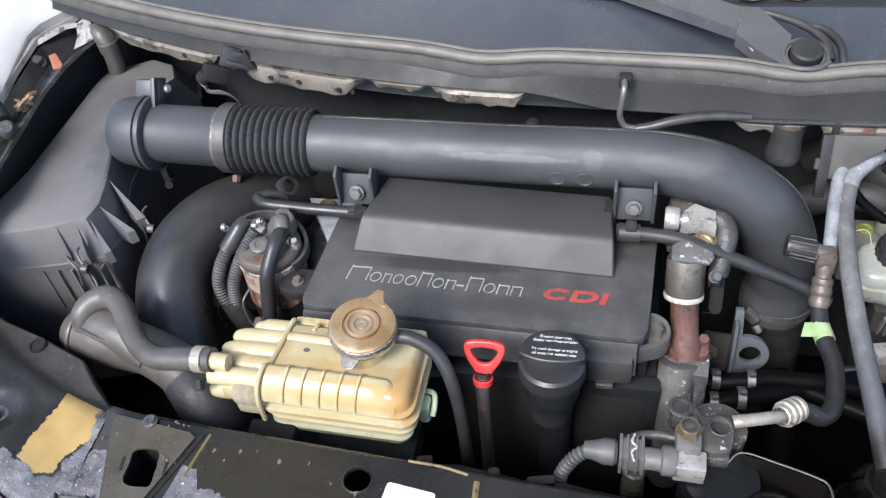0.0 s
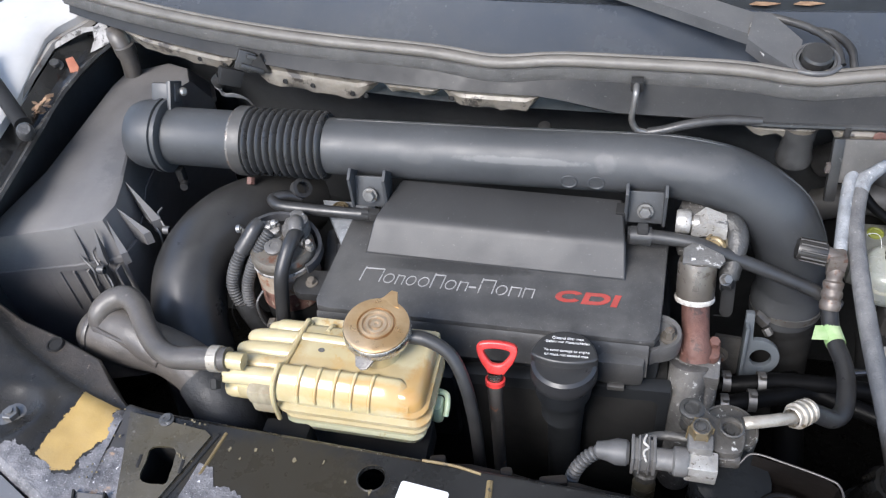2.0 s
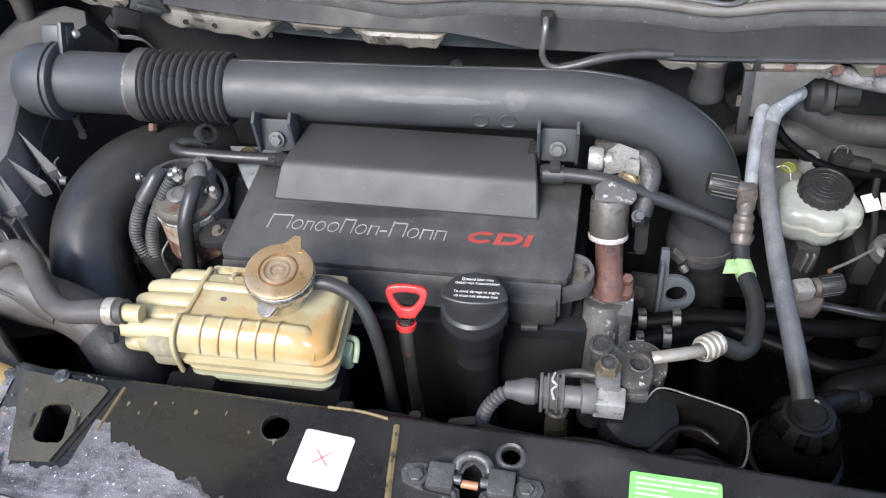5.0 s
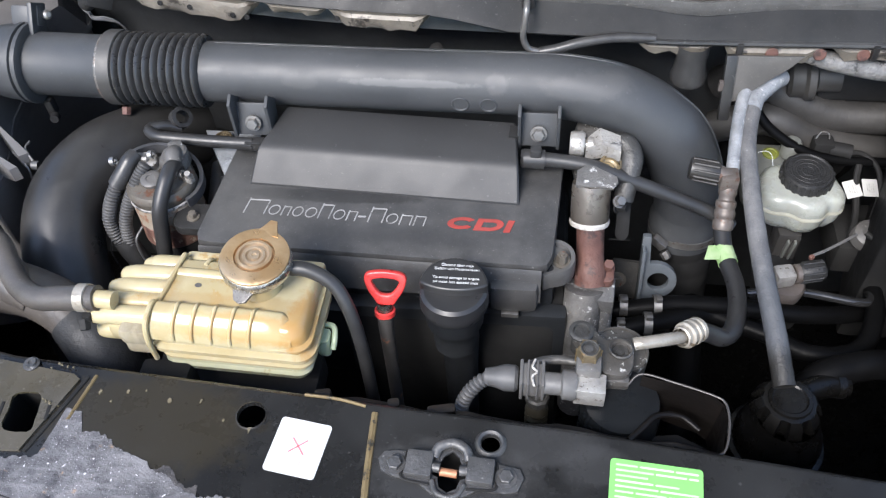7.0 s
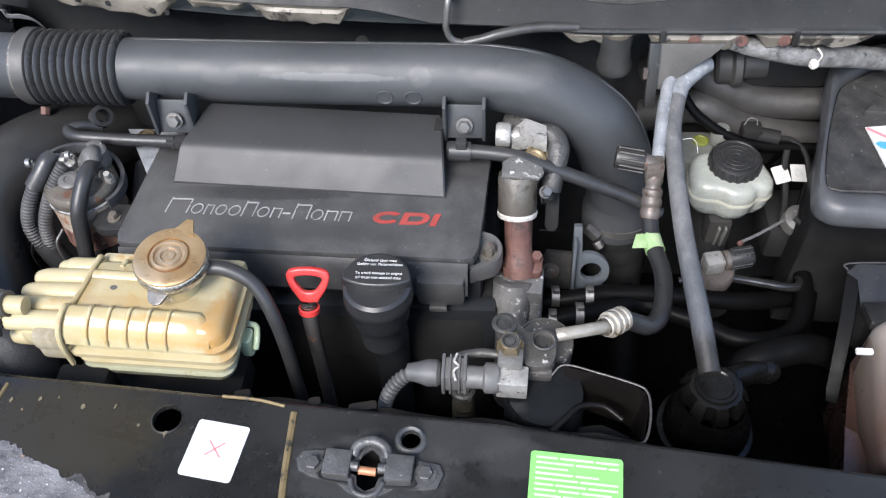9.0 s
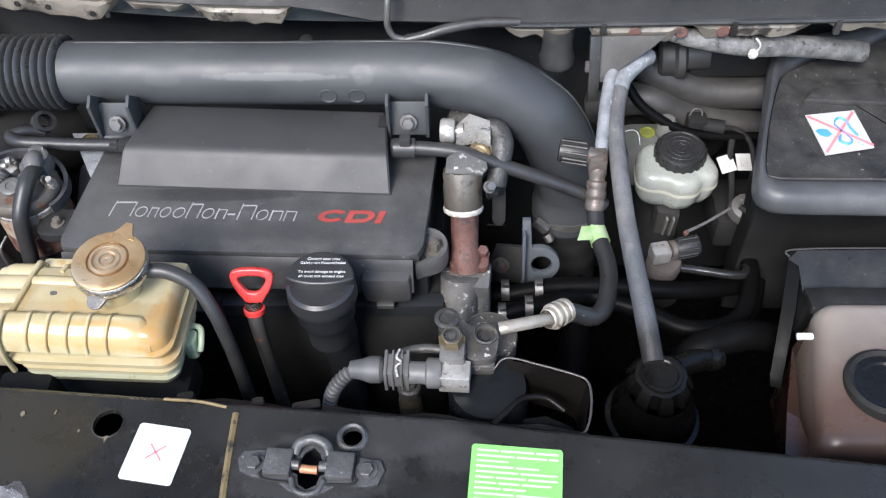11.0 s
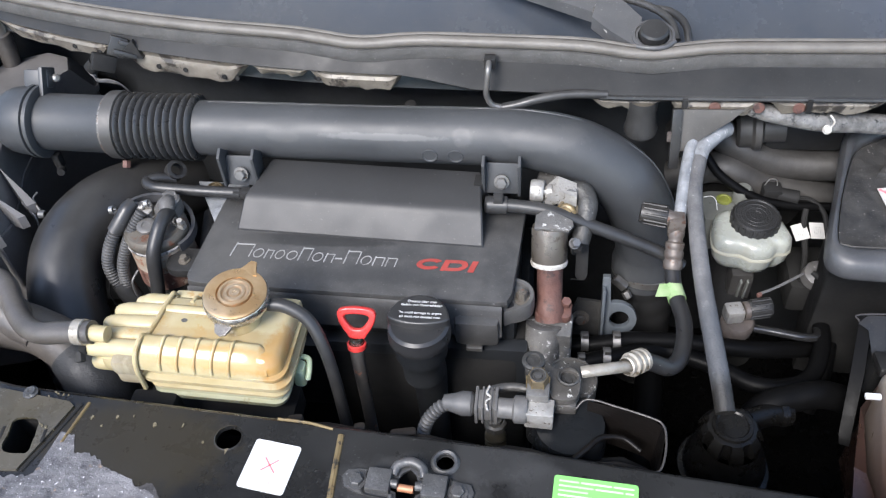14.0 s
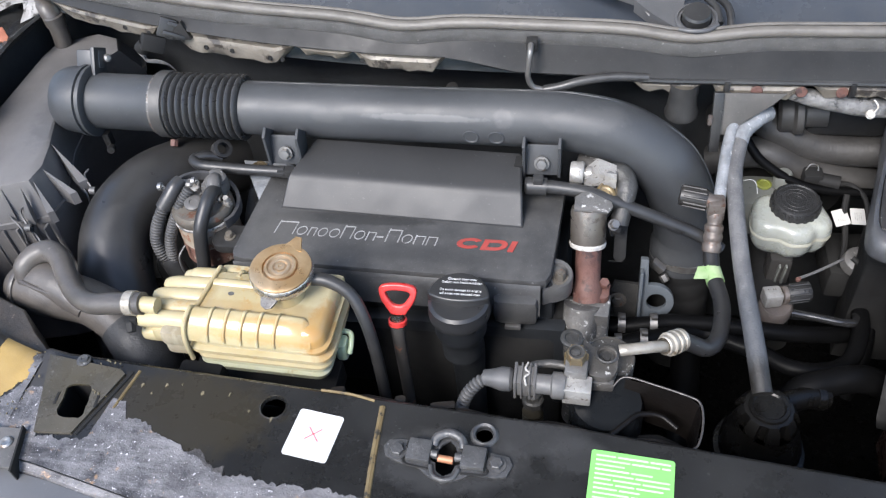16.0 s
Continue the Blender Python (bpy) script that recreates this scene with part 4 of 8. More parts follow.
part("front_wall", loft([[(x, lip_y(x) + d, (1 - k) * lip_z(x) + k * (seal_z(x) - 0.010)) for x in sx_] for d, k in ((0.008, -0.08), (-0.002, -0.02), (-0.003, 0.04), (0.0, 0.2), (0.005, 0.6), (0.011, 1.0))], closed=False), "scuttle", scuttle)
part("edge_bead", tube([(x, lip_y(x) - 0.003, LIP - 0.001) for x in sx_[31:]], 0.0035, 8, 2), "rubber", scuttle)
seal = thing("bonnet_seal", (0.05, 0.53, 0.97), "weathered grey rubber bonnet seal with cloth-textured base", "seal", kind="structure")
part("base_strip", loft([[(x, seal_y(x) + d, seal_z(x) + h) for x in sx_] for d, h in ((-0.004, -0.014), (-0.006, -0.006), (-0.004, 0.002), (0.008, 0.004))], closed=False), "seal_cloth", seal)
part("bulb", tube([(x, seal_y(x) + 0.003, seal_z(x) + 0.008) for x in sx_], 0.0066, 12, 2), "seal", seal)
part("lip", tube([(x, seal_y(x) + 0.010, seal_z(x) + 0.0135) for x in sx_], 0.0022, 8, 2), "seal", seal, "thin pale lip along the seal")
tray = thing("plenum_tray", (0.05, 0.6, 0.93), "blue-grey plastic plenum tray in front of the windscreen", "car panel", kind="structure")
part("channel", loft([[(x, lip_y(x) + d, h) for x in sx_] for d, h in ((0.018, 0.985), (0.035, 0.955), (0.07, 0.948), (0.105, 0.958), (0.135, 0.985), (0.15, 0.992), (0.158, 0.990))], closed=False), "tray", tray)
windscreen = solo("windscreen", loft([[(x, lip_y(x) + d, h) for x in sx_] for d, h in ((0.156, 0.988), (0.17, 1.0), (0.45, 1.16))], closed=False), "glass", (0.05, 0.7, 0.95), "dark lower edge of the windscreen glass", "windscreen", kind="structure")
for fx, fd in ((0.285, 0.158), (0.335, 0.160)):
    solo("dry_leaf", plate([(fx - 0.018, -0.002), (fx, -0.004), (fx + 0.018, 0.001), (fx + 0.004, 0.004), (fx - 0.010, 0.004)], 0, 0.001, at=pose(0, lip_y(fx) + fd, 0.997)), "leaf", (fx, lip_y(fx) + fd, 0.997), "small dry orange leaf at the windscreen edge", "leaf", group="leaves at the windscreen")

# The bare body flange under the scuttle.
flange = thing("body_flange", (0.05, 0.54, 0.88), "bare stained body flange with spot welds and torn edges", "car panel", kind="structure")


def flange_piece(x0, x1, drop, n=12):
    rows = []
    for k in range(n + 1):
        x = x0 + (x1 - x0) * k / n
        e = min(1, 6 * min(k, n - k) / n)
        z = lip_z(x) - 0.001
        jag = 0.0022 * math.sin(k * 2.1 + x0 * 40) + 0.0014 * math.sin(k * 5.3)
        f = -0.004 if x0 > 0.2 else 0.0
        rows.append([(x, lip_y(x) + 0.002 + f, z), (x, lip_y(x) + f + 0.004, z - 0.3 * drop * e), (x, lip_y(x) + f + 0.001, z - 0.45 * drop * e), (x, lip_y(x) + f + 0.003, z - drop * e + jag), (x, lip_y(x) + 0.009, z - 0.004 - drop * e)])
    return loft(rows, closed=False)


for x0, x1, d in ((-0.56, -0.36, 0.024), (-0.36, -0.165, 0.032), (-0.165, -0.085, 0.012), (-0.085, 0.035, 0.024), (0.26, 0.35, 0.016), (0.35, 0.46, 0.026), (0.46, 0.60, 0.020), (0.60, 0.75, 0.014)):
    part("strip", flange_piece(x0, x1, d), "flange", flange)
for hx, hz in ((-0.26, 0.938), (-0.205, 0.935), (-0.187, 0.935), (-0.30, 0.937), (-0.075, 0.946), (-0.43, 0.944), (-0.39, 0.943)):
    part("hole", lathe([(0, 0), (0.0024, 0), (0.0028, 0.0006), (0.0034, 0)], (hx, lip_y(hx) + 0.0005, hz), (0, -1, 0.2), 14), "dim", flange)
for hx in (0.405, 0.455, 0.50):
    part("spot_weld", lathe([(0, 0.001), (0.006, 0.001), (0.007, 0)], (hx, lip_y(hx) - 0.004, 0.930), (0, -1, 0.2), 14), "copper", flange)
for hx in (0.37, 0.51, 0.62):
    part("clip", box((hx, lip_y(hx) - 0.005, LIP - 0.008), (0.007, 0.007, 0.018), 0.002), "black", flange)
part("rear_wall", loft([[(x, lip_y(x) + d, h) for x in sx_] for d, h in ((0.012, 0.932), (0.05, 0.925), (0.10, 0.90), (0.13, 0.80), (0.14, 0.6))], closed=False), "hinter", flange)

# The raised bonnet closes the place above.
bonnet = thing("bonnet", (0.05, 0.70, 1.0), "raised bonnet with pale grey underside over the engine bay", "bonnet", kind="structure")
part("inner_skin", loft([[(x, y + 0.05 * x * x, z) for x in (-0.70, -0.4, 0.0, 0.4, 0.80)] for y, z in ((0.74, 1.02), (0.70, 1.15), (0.62, 1.40), (0.50, 1.65), (0.37, 1.82), (0.23, 1.94), (0.12, 2.00))], closed=False), "bonnet_grey", bonnet)
part("outer_skin", loft([[(x, y + 0.05 * x * x + 0.03, z + 0.02) for x in (-0.70, -0.4, 0.0, 0.4, 0.80)] for y, z in ((0.74, 1.02), (0.70, 1.15), (0.62, 1.40), (0.50, 1.65), (0.37, 1.82), (0.23, 1.94), (0.12, 2.00))], closed=False), "white_paint", bonnet)


# ---- wiper ----
wiper = thing("windscreen_wiper", (0.325, 0.535, 0.985), "black painted windscreen wiper arm with pivot nut", "wiper")
part("pivot", lathe([(0.026, -0.03), (0.026, -0.006), (0.0245, 0.0), (0.0215, 0.001), (0.0205, -0.001), (0.018, -0.001)], (0.3285, 0.5235, 1.004), (0, -0.25, 1), 32), "wiper", wiper)
part("pivot_shoe", tube([(0.309, 0.506, 1.000), (0.322, 0.501, 1.001), (0.340, 0.503, 1.001), (0.352, 0.514, 1.002)], 0.0028, 10), "wiper", wiper)
part("nut", lathe([(0.0165, -0.004), (0.0165, 0.006), (0.0145, 0.0085), (0, 0.009)], (0.3285, 0.523, 1.006), (0, -0.25, 1), 28), "black", wiper)
part("pivot_block", loft([[(x, y, 1.004 + 0.25 * (y - 0.545) + h) for x, y in ((0.266, 0.592), (0.284, 0.591), (0.316, 0.552), (0.307, 0.509), (0.280, 0.530), (0.258, 0.552))] for h in (-0.012, 0.002, 0.004)]), "wiper", wiper)
part("arm", loft([[(0.267, 0.597, 1.012 + h), (0.2605, 0.563, 1.005 + h), (0.124, 0.630, 1.016 + h), (0.050, 0.662, 1.020 + h), (0.050, 0.690, 1.026 + h), (0.197, 0.630, 1.018 + h)] for h in (-0.010, 0.002, 0.004)]), "wiper", wiper)
part("hinge_clip", tube([(0.269, 0.597, 1.015), (0.2645, 0.580, 1.013), (0.2600, 0.562, 1.010), (0.266, 0.549, 1.006), (0.276, 0.534, 1.000)], 0.0013, 8), "stained", wiper, "bare worn hinge edge")
part("washer_hose", tube([(0.272, 0.602, 1.010), (0.30, 0.592, 1.010), (0.330, 0.572, 1.010), (0.350, 0.548, 1.006), (0.356, 0.525, 0.996)], 0.0045, 12), "rubber", wiper)
part("washer_hose", tube([(0.328, 0.578, 1.006), (0.350, 0.568, 1.008), (0.366, 0.545, 1.004), (0.370, 0.520, 0.990)], 0.0045, 12), "rubber", wiper)

# ---- engine block and top cover ----
engine = thing("engine", (0.0, 0.33, 0.43), "dark dirty diesel engine block under its plastic cover", "engine")
part("block", box((0.0, 0.34, 0.60), (0.40, 0.22, 0.34), 0.02), "dim", engine)
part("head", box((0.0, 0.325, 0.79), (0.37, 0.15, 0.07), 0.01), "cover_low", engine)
for hx, hw in ((-0.15, 0.03), (-0.06, 0.05)):
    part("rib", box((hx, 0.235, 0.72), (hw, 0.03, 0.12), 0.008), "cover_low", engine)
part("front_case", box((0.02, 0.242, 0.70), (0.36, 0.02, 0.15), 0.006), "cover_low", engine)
ear = [(0.170, 0.2935), (0.182, 0.2945), (0.193, 0.2915), (0.2010, 0.2850), (0.2050, 0.2755), (0.2045, 0.2650), (0.1995, 0.2565), (0.190, 0.2510), (0.180, 0.2485), (0.170, 0.2480)]
part("mount_ear", loft([[(0.187 + (x - 0.187) * g, 0.271 + (y - 0.271) * g, h + 0.10 * (y - 0.271)) for x, y in curvy(ear, 3)] for g, h in ((0.55, 0.8245), (0.66, 0.8245), (0.72, 0.8285), (0.93, 0.8290), (1.0, 0.8260), (1.0, 0.810), (0.97, 0.806))]), "ear_grey", engine, "scuffed grey rounded fixing ear")
part("mount_bolt", merge(bolt((0.191, 0.268, 0.8240), r=0.0060, h=0.011, flange=1.5), lathe([(0, 0.0145), (0.0028, 0.0145), (0.0034, 0.011)], (0.191, 0.268, 0.8240), sides=12)), "rust", engine, "rusty mounting bolt")
part("mount_ear", plate(rounded(-0.022, -0.018, 0.026, 0.020, 0.014), 0, 0.012, bevel=0.002, at=pose(-0.213, 0.300, 0.818)), "black", engine)
part("mount_bolt", bolt((-0.213, 0.299, 0.830), r=0.0048, h=0.006), "rust", engine, "rusty mounting bolt")
part("injector_plate", plate([(-0.235, 0.43), (-0.165, 0.43), (-0.165, 0.36), (-0.19, 0.355)], 0.825, 0.84, bevel=0.002), "light_pipe", engine)
part("washer", lathe([(0.0, 0.003), (0.0032, 0.003), (0.0038, 0.006), (0.0055, 0.006), (0.0060, 0.004), (0.0075, 0.004), (0.0080, 0.0065), (0.0100, 0.006), (0.0112, 0.003), (0.0112, 0)], (-0.207, 0.413, 0.84), sides=26), "brass_dark", engine)
part("thermostat_housing", merge(box((0.232, 0.428, 0.832), (0.064, 0.044, 0.060), 0.010), tube([(0.2188, 0.348, 0.852), (0.221, 0.360, 0.842), (0.228, 0.376, 0.838), (0.240, 0.395, 0.838)], [0.0185, 0.0190, 0.0185, 0.017], 24), box((0.2405, 0.396, 0.868), (0.018, 0.018, 0.020), 0.003, (-15, 0, 2))), "spatter", engine)
part("brass_ring", lathe([(0.0, 0.0020), (0.0035, 0.0020), (0.0042, 0.0040), (0.0062, 0.0040), (0.0068, 0.0020), (0.0088, 0.0020), (0.0098, 0.0048), (0.0122, 0.0044), (0.0128, 0.0), (0.0128, -0.010)], (0.2385, 0.3790, 0.858), (0.05, -0.45, 0.9), 26), "brass_dark", engine, "dull brass screw ring")
part("thermostat_bridge", loft([[(0.2115, 0.405, 0.872), (0.2115, 0.386, 0.872), (0.2115, 0.386, 0.858), (0.2115, 0.405, 0.858)], [(0.226, 0.410, 0.884), (0.228, 0.388, 0.880), (0.228, 0.386, 0.862), (0.226, 0.405, 0.860)], [(0.248, 0.403, 0.880), (0.2485, 0.382, 0.876), (0.2485, 0.380, 0.860), (0.248, 0.400, 0.858)]]), "alloy", engine, "bright cast alloy bridge")
part("thermostat_elbow", tube([(0.244, 0.404, 0.866), (0.255, 0.402, 0.866), (0.261, 0.388, 0.860), (0.258, 0.368, 0.846), (0.255, 0.355, 0.83)], [0.013, 0.0135, 0.0130, 0.0115, 0.011], 22), "dark_alloy", engine, "dull grey cast elbow")
part("temperature_sensor", lathe([(0, 0), (0.0120, 0), (0.0135, 0.002), (0.0135, 0.014), (0.0120, 0.016), (0.006, 0.016), (0.006, 0.019), (0.0085, 0.019), (0.0085, 0.025), (0, 0.025)], (0.1945, 0.399, 0.870), (1, -0.06, 0.02), 26), "alloy", engine, "bright metal sensor cup")
part("collar_plate", plate([(-0.021, -0.014), (-0.021, 0.006), (-0.012, 0.014), (-0.003, 0.014), (0.021, 0.002), (0.023, -0.006), (0.018, -0.014)], 0, 0.005, bevel=0.0015, at=frame_of((0.2230, 0.349, 0.8665), (1, -0.05, 0), (0, 0.9, 0.10))), "spatter", engine)
part("collar_bolt", bolt((0.247, 0.331, 0.852), (0.3, -0.5, 0.7), 0.0055, 0.007, 1.2), "dull_bolt", engine)
part("brass_plug", lathe([(0, 0.003), (0.006, 0.003), (0.007, 0.001), (0.0095, 0.002), (0.0115, 0.001), (0.0125, 0)], (0.2360, 0.370, 0.862), (0, -0.5, 1), 24), "brass_edge", engine)

cover = thing("engine_cover", (0.0, 0.33, 0.79), "black plastic engine cover with silver and red marks", "engine cover")
top = [(-0.197, 0.268), (-0.193, 0.258), (-0.18, 0.255), (0.165, 0.246), (0.176, 0.249), (0.181, 0.260), (0.187, 0.345), (0.19, 0.395), (0.17, 0.405), (-0.17, 0.42), (-0.186, 0.415), (-0.189, 0.39)]
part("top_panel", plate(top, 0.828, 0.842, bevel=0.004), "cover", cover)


def skirt_line(z, out):
    return [(x, 0.253 - 0.0265 * (x + 0.19) - out, z) for x in [-0.192 + 0.0125 * i for i in range(30)]]


part("front_skirt", loft([skirt_line(0.838, 0.0), skirt_line(0.832, 0.004), skirt_line(0.815, 0.009), skirt_line(0.80, 0.012), skirt_line(0.795, 0.004)], closed=False), "cover", cover)
part("corner_block", box((0.143, 0.241, 0.806), (0.052, 0.030, 0.040), 0.010), "cover", cover)
part("clip", box((0.140, 0.228, 0.783), (0.018, 0.006, 0.006), 0.001), "dull_bolt", cover)


def ridge_loop(f, half):
    """Section of the raised hood, its ends leaning in towards the back."""
    pts = [(0.3350, 0.842), (0.3355, 0.8445), (0.3565, 0.8685), (0.3600, 0.8720), (0.3640, 0.8742), (0.3690, 0.8756), (0.419, 0.8808), (0.4235, 0.8800), (0.4255, 0.8775), (0.426, 0.842)]
    return pts


rows = []
section = ridge_loop(0, 0)
for s, k in ((-1, 1.0), (-1, 0.985), (1, 0.985), (1, 1.0)):
    x_front = -0.157 if s < 0 else 0.143
    row = []
    for i, (y, z) in enumerate(section):
        lean = (y - 0.335) * (0.33 if s < 0 else -0.095)
        inset = 0.0 if k < 1 else 0.0
        row.append((x_front + lean + (0.002 * -s if k < 1 else 0), y - 0.045 * (x_front), z if i in (0, len(section) - 1) else z - (0.002 if k == 1.0 else 0)))
    rows.append(row)
part("raised_hood", loft(rows), "ridge", cover, sharp=28)
part("hose_notch", box((-0.158, 0.386, 0.862), (0.022, 0.012, 0.012), 0.002), "black", cover)
part("hose_notch", box((0.152, 0.374, 0.868), (0.020, 0.014, 0.016), 0.002), "black", cover)
part("corner_notch", box((0.1335, 0.4020, 0.8775), (0.011, 0.016, 0.010), 0.001, (6, 0, -4)), "dim", cover)

# The maker's name and the engine mark: plain strokes of their size and colour.
TOPZ = 0.8423


def slanted(points, x, y, lean):
    return [(x + px + lean * py, y + py) for px, py in points]


def oval(w, h, n=20):
    return [(w / 2 + w / 2 * math.cos(2 * math.pi * k / n), h / 2 + h / 2 * math.sin(2 * math.pi * k / n)) for k in range(n)]


def inset(points, d):
    cx, cy = sum(p[0] for p in points) / len(points), sum(p[1] for p in points) / len(points)
    wx, wy = max(p[0] for p in points) - cx, max(p[1] for p in points) - cy
    return [(cx + (px - cx) * (wx - d) / wx, cy + (py - cy) * (wy - d) / wy) for px, py in points]


xs0 = -0.154
for w, h, round_ in ((0.024, 0.022, 0), (0.0125, 0.0145, 1), (0.009, 0.0145, 0), (0.0115, 0.0145, 1), (0.0125, 0.0145, 1), (0.0135, 0.022, 0), (0.0125, 0.0145, 1), (0.0105, 0.0145, 0), (0.008, 0.002, 0), (0.0165, 0.022, 0), (0.0125, 0.0145, 1), (0.0125, 0.0145, 0), (0.012, 0.0145, 0)):
    y0 = 0.2985 - 0.035 * (xs0 + 0.15)
    low = y0 + (0.006 if h < 0.01 else 0)
    if h < 0.01:
        marks = [([(0, 0), (w, 0), (w, h), (0, h)], [])]
    elif round_:
        marks = [(oval(w, h), [inset(oval(w, h), 0.0011)])]
    else:
        marks = [([(0, 0), (0.0014, 0), (0.0014, h), (0, h)], []), ([(w - 0.0012, 0), (w, 0), (w, h * 0.9), (w - 0.0012, h * 0.9)], []), ([(0.0014, h * 0.86), (w - 0.0014, h * 0.86), (w - 0.0014, h * 0.93), (0.0014, h * 0.93)], [])]
    for shape, gaps in marks:
        part("maker_mark", plate(slanted(shape, xs0, low, 0.16), TOPZ - 0.0005, TOPZ + 0.0004, [slanted(g, xs0, low, 0.16) for g in gaps]), "silver_mark", cover, "worn silver maker's mark")
    xs0 += w + 0.0026


def arc_band(w, h, t, a0, a1, n=24):
    """A band along an oval from one angle to another."""
    outer = [(w / 2 + w / 2 * math.cos(a), h / 2 + h / 2 * math.sin(a)) for a in (radians(a0 + (a1 - a0) * k / n) for k in range(n + 1))]
    inner = [(w / 2 + (w / 2 - t * 1.25) * math.cos(a), h / 2 + (h / 2 - t * 0.75) * math.sin(a)) for a in (radians(a0 + (a1 - a0) * k / n) for k in range(n + 1))]
    return outer + inner[::-1]


bar = [(0, 0), (0.0068, 0), (0.0068, 0.0165), (0, 0.0165)]
half = [(0, 0), (0.016, 0)] + [(0.016 + 0.013 * math.cos(a), 0.00825 + 0.00825 * math.sin(a)) for a in (radians(-80 + 16 * k) for k in range(11))] + [(0.016, 0.0165), (0, 0.0165)]
hole = [(0.0068, 0.0042), (0.016, 0.0042)] + [(0.016 + 0.0064 * math.cos(a), 0.00825 + 0.004 * math.sin(a)) for a in (radians(-80 + 16 * k) for k in range(11))] + [(0.016, 0.0123), (0.0068, 0.0123)]
for mx, shape, gaps in ((0.067, arc_band(0.030, 0.0165, 0.0052, 38, 322), []), (0.097, half, [hole]), (0.1285, bar, [])):
    my = 0.2905 - 0.03 * (mx - 0.07)
    part("engine_mark", plate(slanted(shape, mx, my, 0.3), TOPZ - 0.0005, TOPZ + 0.0006, [slanted(g, mx, my, 0.3) for g in gaps]), "red_mark", cover, "red engine mark")

# ---- intake duct ----
duct = thing("intake_duct", (0.0, 0.455, 0.65), "black plastic intake duct pipe with bellows and elbow", "air duct")
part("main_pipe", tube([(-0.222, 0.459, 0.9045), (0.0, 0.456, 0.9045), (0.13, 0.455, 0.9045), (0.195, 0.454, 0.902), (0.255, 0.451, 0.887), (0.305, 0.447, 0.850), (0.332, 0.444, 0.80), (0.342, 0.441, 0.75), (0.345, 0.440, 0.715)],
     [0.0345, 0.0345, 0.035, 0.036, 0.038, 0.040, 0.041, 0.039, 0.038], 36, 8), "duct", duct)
part("parting_line", tube([(-0.21, 0.470, 0.9365), (0.0, 0.467, 0.9365), (0.15, 0.466, 0.937), (0.205, 0.463, 0.936), (0.265, 0.460, 0.921), (0.334, 0.452, 0.8785), (0.3705, 0.447, 0.813), (0.380, 0.444, 0.76)], 0.0011, 6, 8), "duct", duct)
part("bellows", tube([(-0.325, 0.462, 0.9035), (-0.27, 0.460, 0.904), (-0.222, 0.459, 0.9045)], 0.0425, 40, 8, rings=(0.0094, 0.0072)), "bellows", duct, "shiny ribbed rubber bellows")
part("clamp_band", lathe([(0.041, 0), (0.0435, 0.001), (0.0435, 0.016), (0.041, 0.017)], (-0.340, 0.4625, 0.9035), (1, -0.03, 0), 40), "band", duct, "smooth bright-edged clamp band")
part("clamp_bolt", hexagon((-0.330, 0.440, 0.862), (0, -0.6, -0.6), 0.0055, 0.009), "copper", duct)
part("inlet_pipe", lathe([(0.0368, 0), (0.0368, 0.09), (0.039, 0.095)], (-0.435, 0.466, 0.903), (1, -0.035, 0), 40), "duct", duct)
part("collar", lathe([(0.030, -0.014), (0.0385, -0.010), (0.0420, -0.003), (0.0440, 0.006), (0.0450, 0.020), (0.0450, 0.024), (0.0475, 0.0255), (0.0475, 0.0300), (0.0445, 0.0312), (0.0445, 0.0330), (0.0475, 0.0342), (0.0475, 0.0385), (0.0445, 0.0400), (0.036, 0.0405)], (-0.474, 0.4675, 0.903), (1, -0.035, 0), 44), "duct", duct, sharp=30)
part("collar_ear", merge(box((-0.443, 0.498, 0.947), (0.034, 0.016, 0.024), 0.004, (-35, 0, 0)), box((-0.431, 0.492, 0.942), (0.006, 0.03, 0.045), 0.002, (-35, 0, 0))), "duct", duct)
part("ear_bolt", lathe([(0, 0.006), (0.003, 0.006), (0.0055, 0.004), (0.0055, 0)], (-0.424, 0.503, 0.945), (1, -0.4, 0.4), 16), "steel", duct)
part("collar_ear", box((-0.432, 0.448, 0.853), (0.010, 0.012, 0.022), 0.003), "dim", duct)
part("worn_ring", lathe([(0.0385, 0), (0.0415, 0.0008), (0.0422, 0.003), (0.0415, 0.0062), (0.0385, 0.007)], (-0.3435, 0.4628, 0.9033), (1, -0.035, 0), 44), "worn_ring", duct, "bright scuffed ring with brown stains")
part("ear_bolt", lathe([(0, 0.008), (0.005, 0.008), (0.006, 0)], (-0.425, 0.437, 0.846), (0.3, -1, 0.2), 12), "dim", duct)
for bx in (-0.16, 0.16):
    part("bracket", merge(plate([(-0.022, -0.004), (0.022, -0.004), (0.019, 0.034), (-0.019, 0.034)], 0, 0.004, bevel=0.001, at=frame_of((bx, 0.404, 0.866), (1, 0, 0), (0, 0.35, 0.9))),
         *[plate([(0, 0), (0.026, 0), (0.030, 0.034), (0.012, 0.052), (0.0, 0.045)], -0.0018, 0.0018, bevel=0.0006, at=Matrix.Translation((bx + s * 0.021, 0.394, 0.864)) @ Matrix(((0, 0, 1), (1, 0, 0), (0, 1, 0))).to_4x4()) for s in (-1, 1)]), "duct", duct)
    part("bracket_bolt", bolt((bx, 0.401, 0.880), (0, -0.9, 0.35), 0.0068, 0.006, 1.35), "dull_bolt", duct)
for ox in (0.073, 0.104):
    part("moulded_disc", lathe([(0, 0.0006), (0.0075, 0.0006), (0.0082, 0.0014), (0.0096, 0.0014), (0.0102, 0)], (ox, 0.4212, 0.9005), (0, -1, -0.1), 24), "duct", duct)
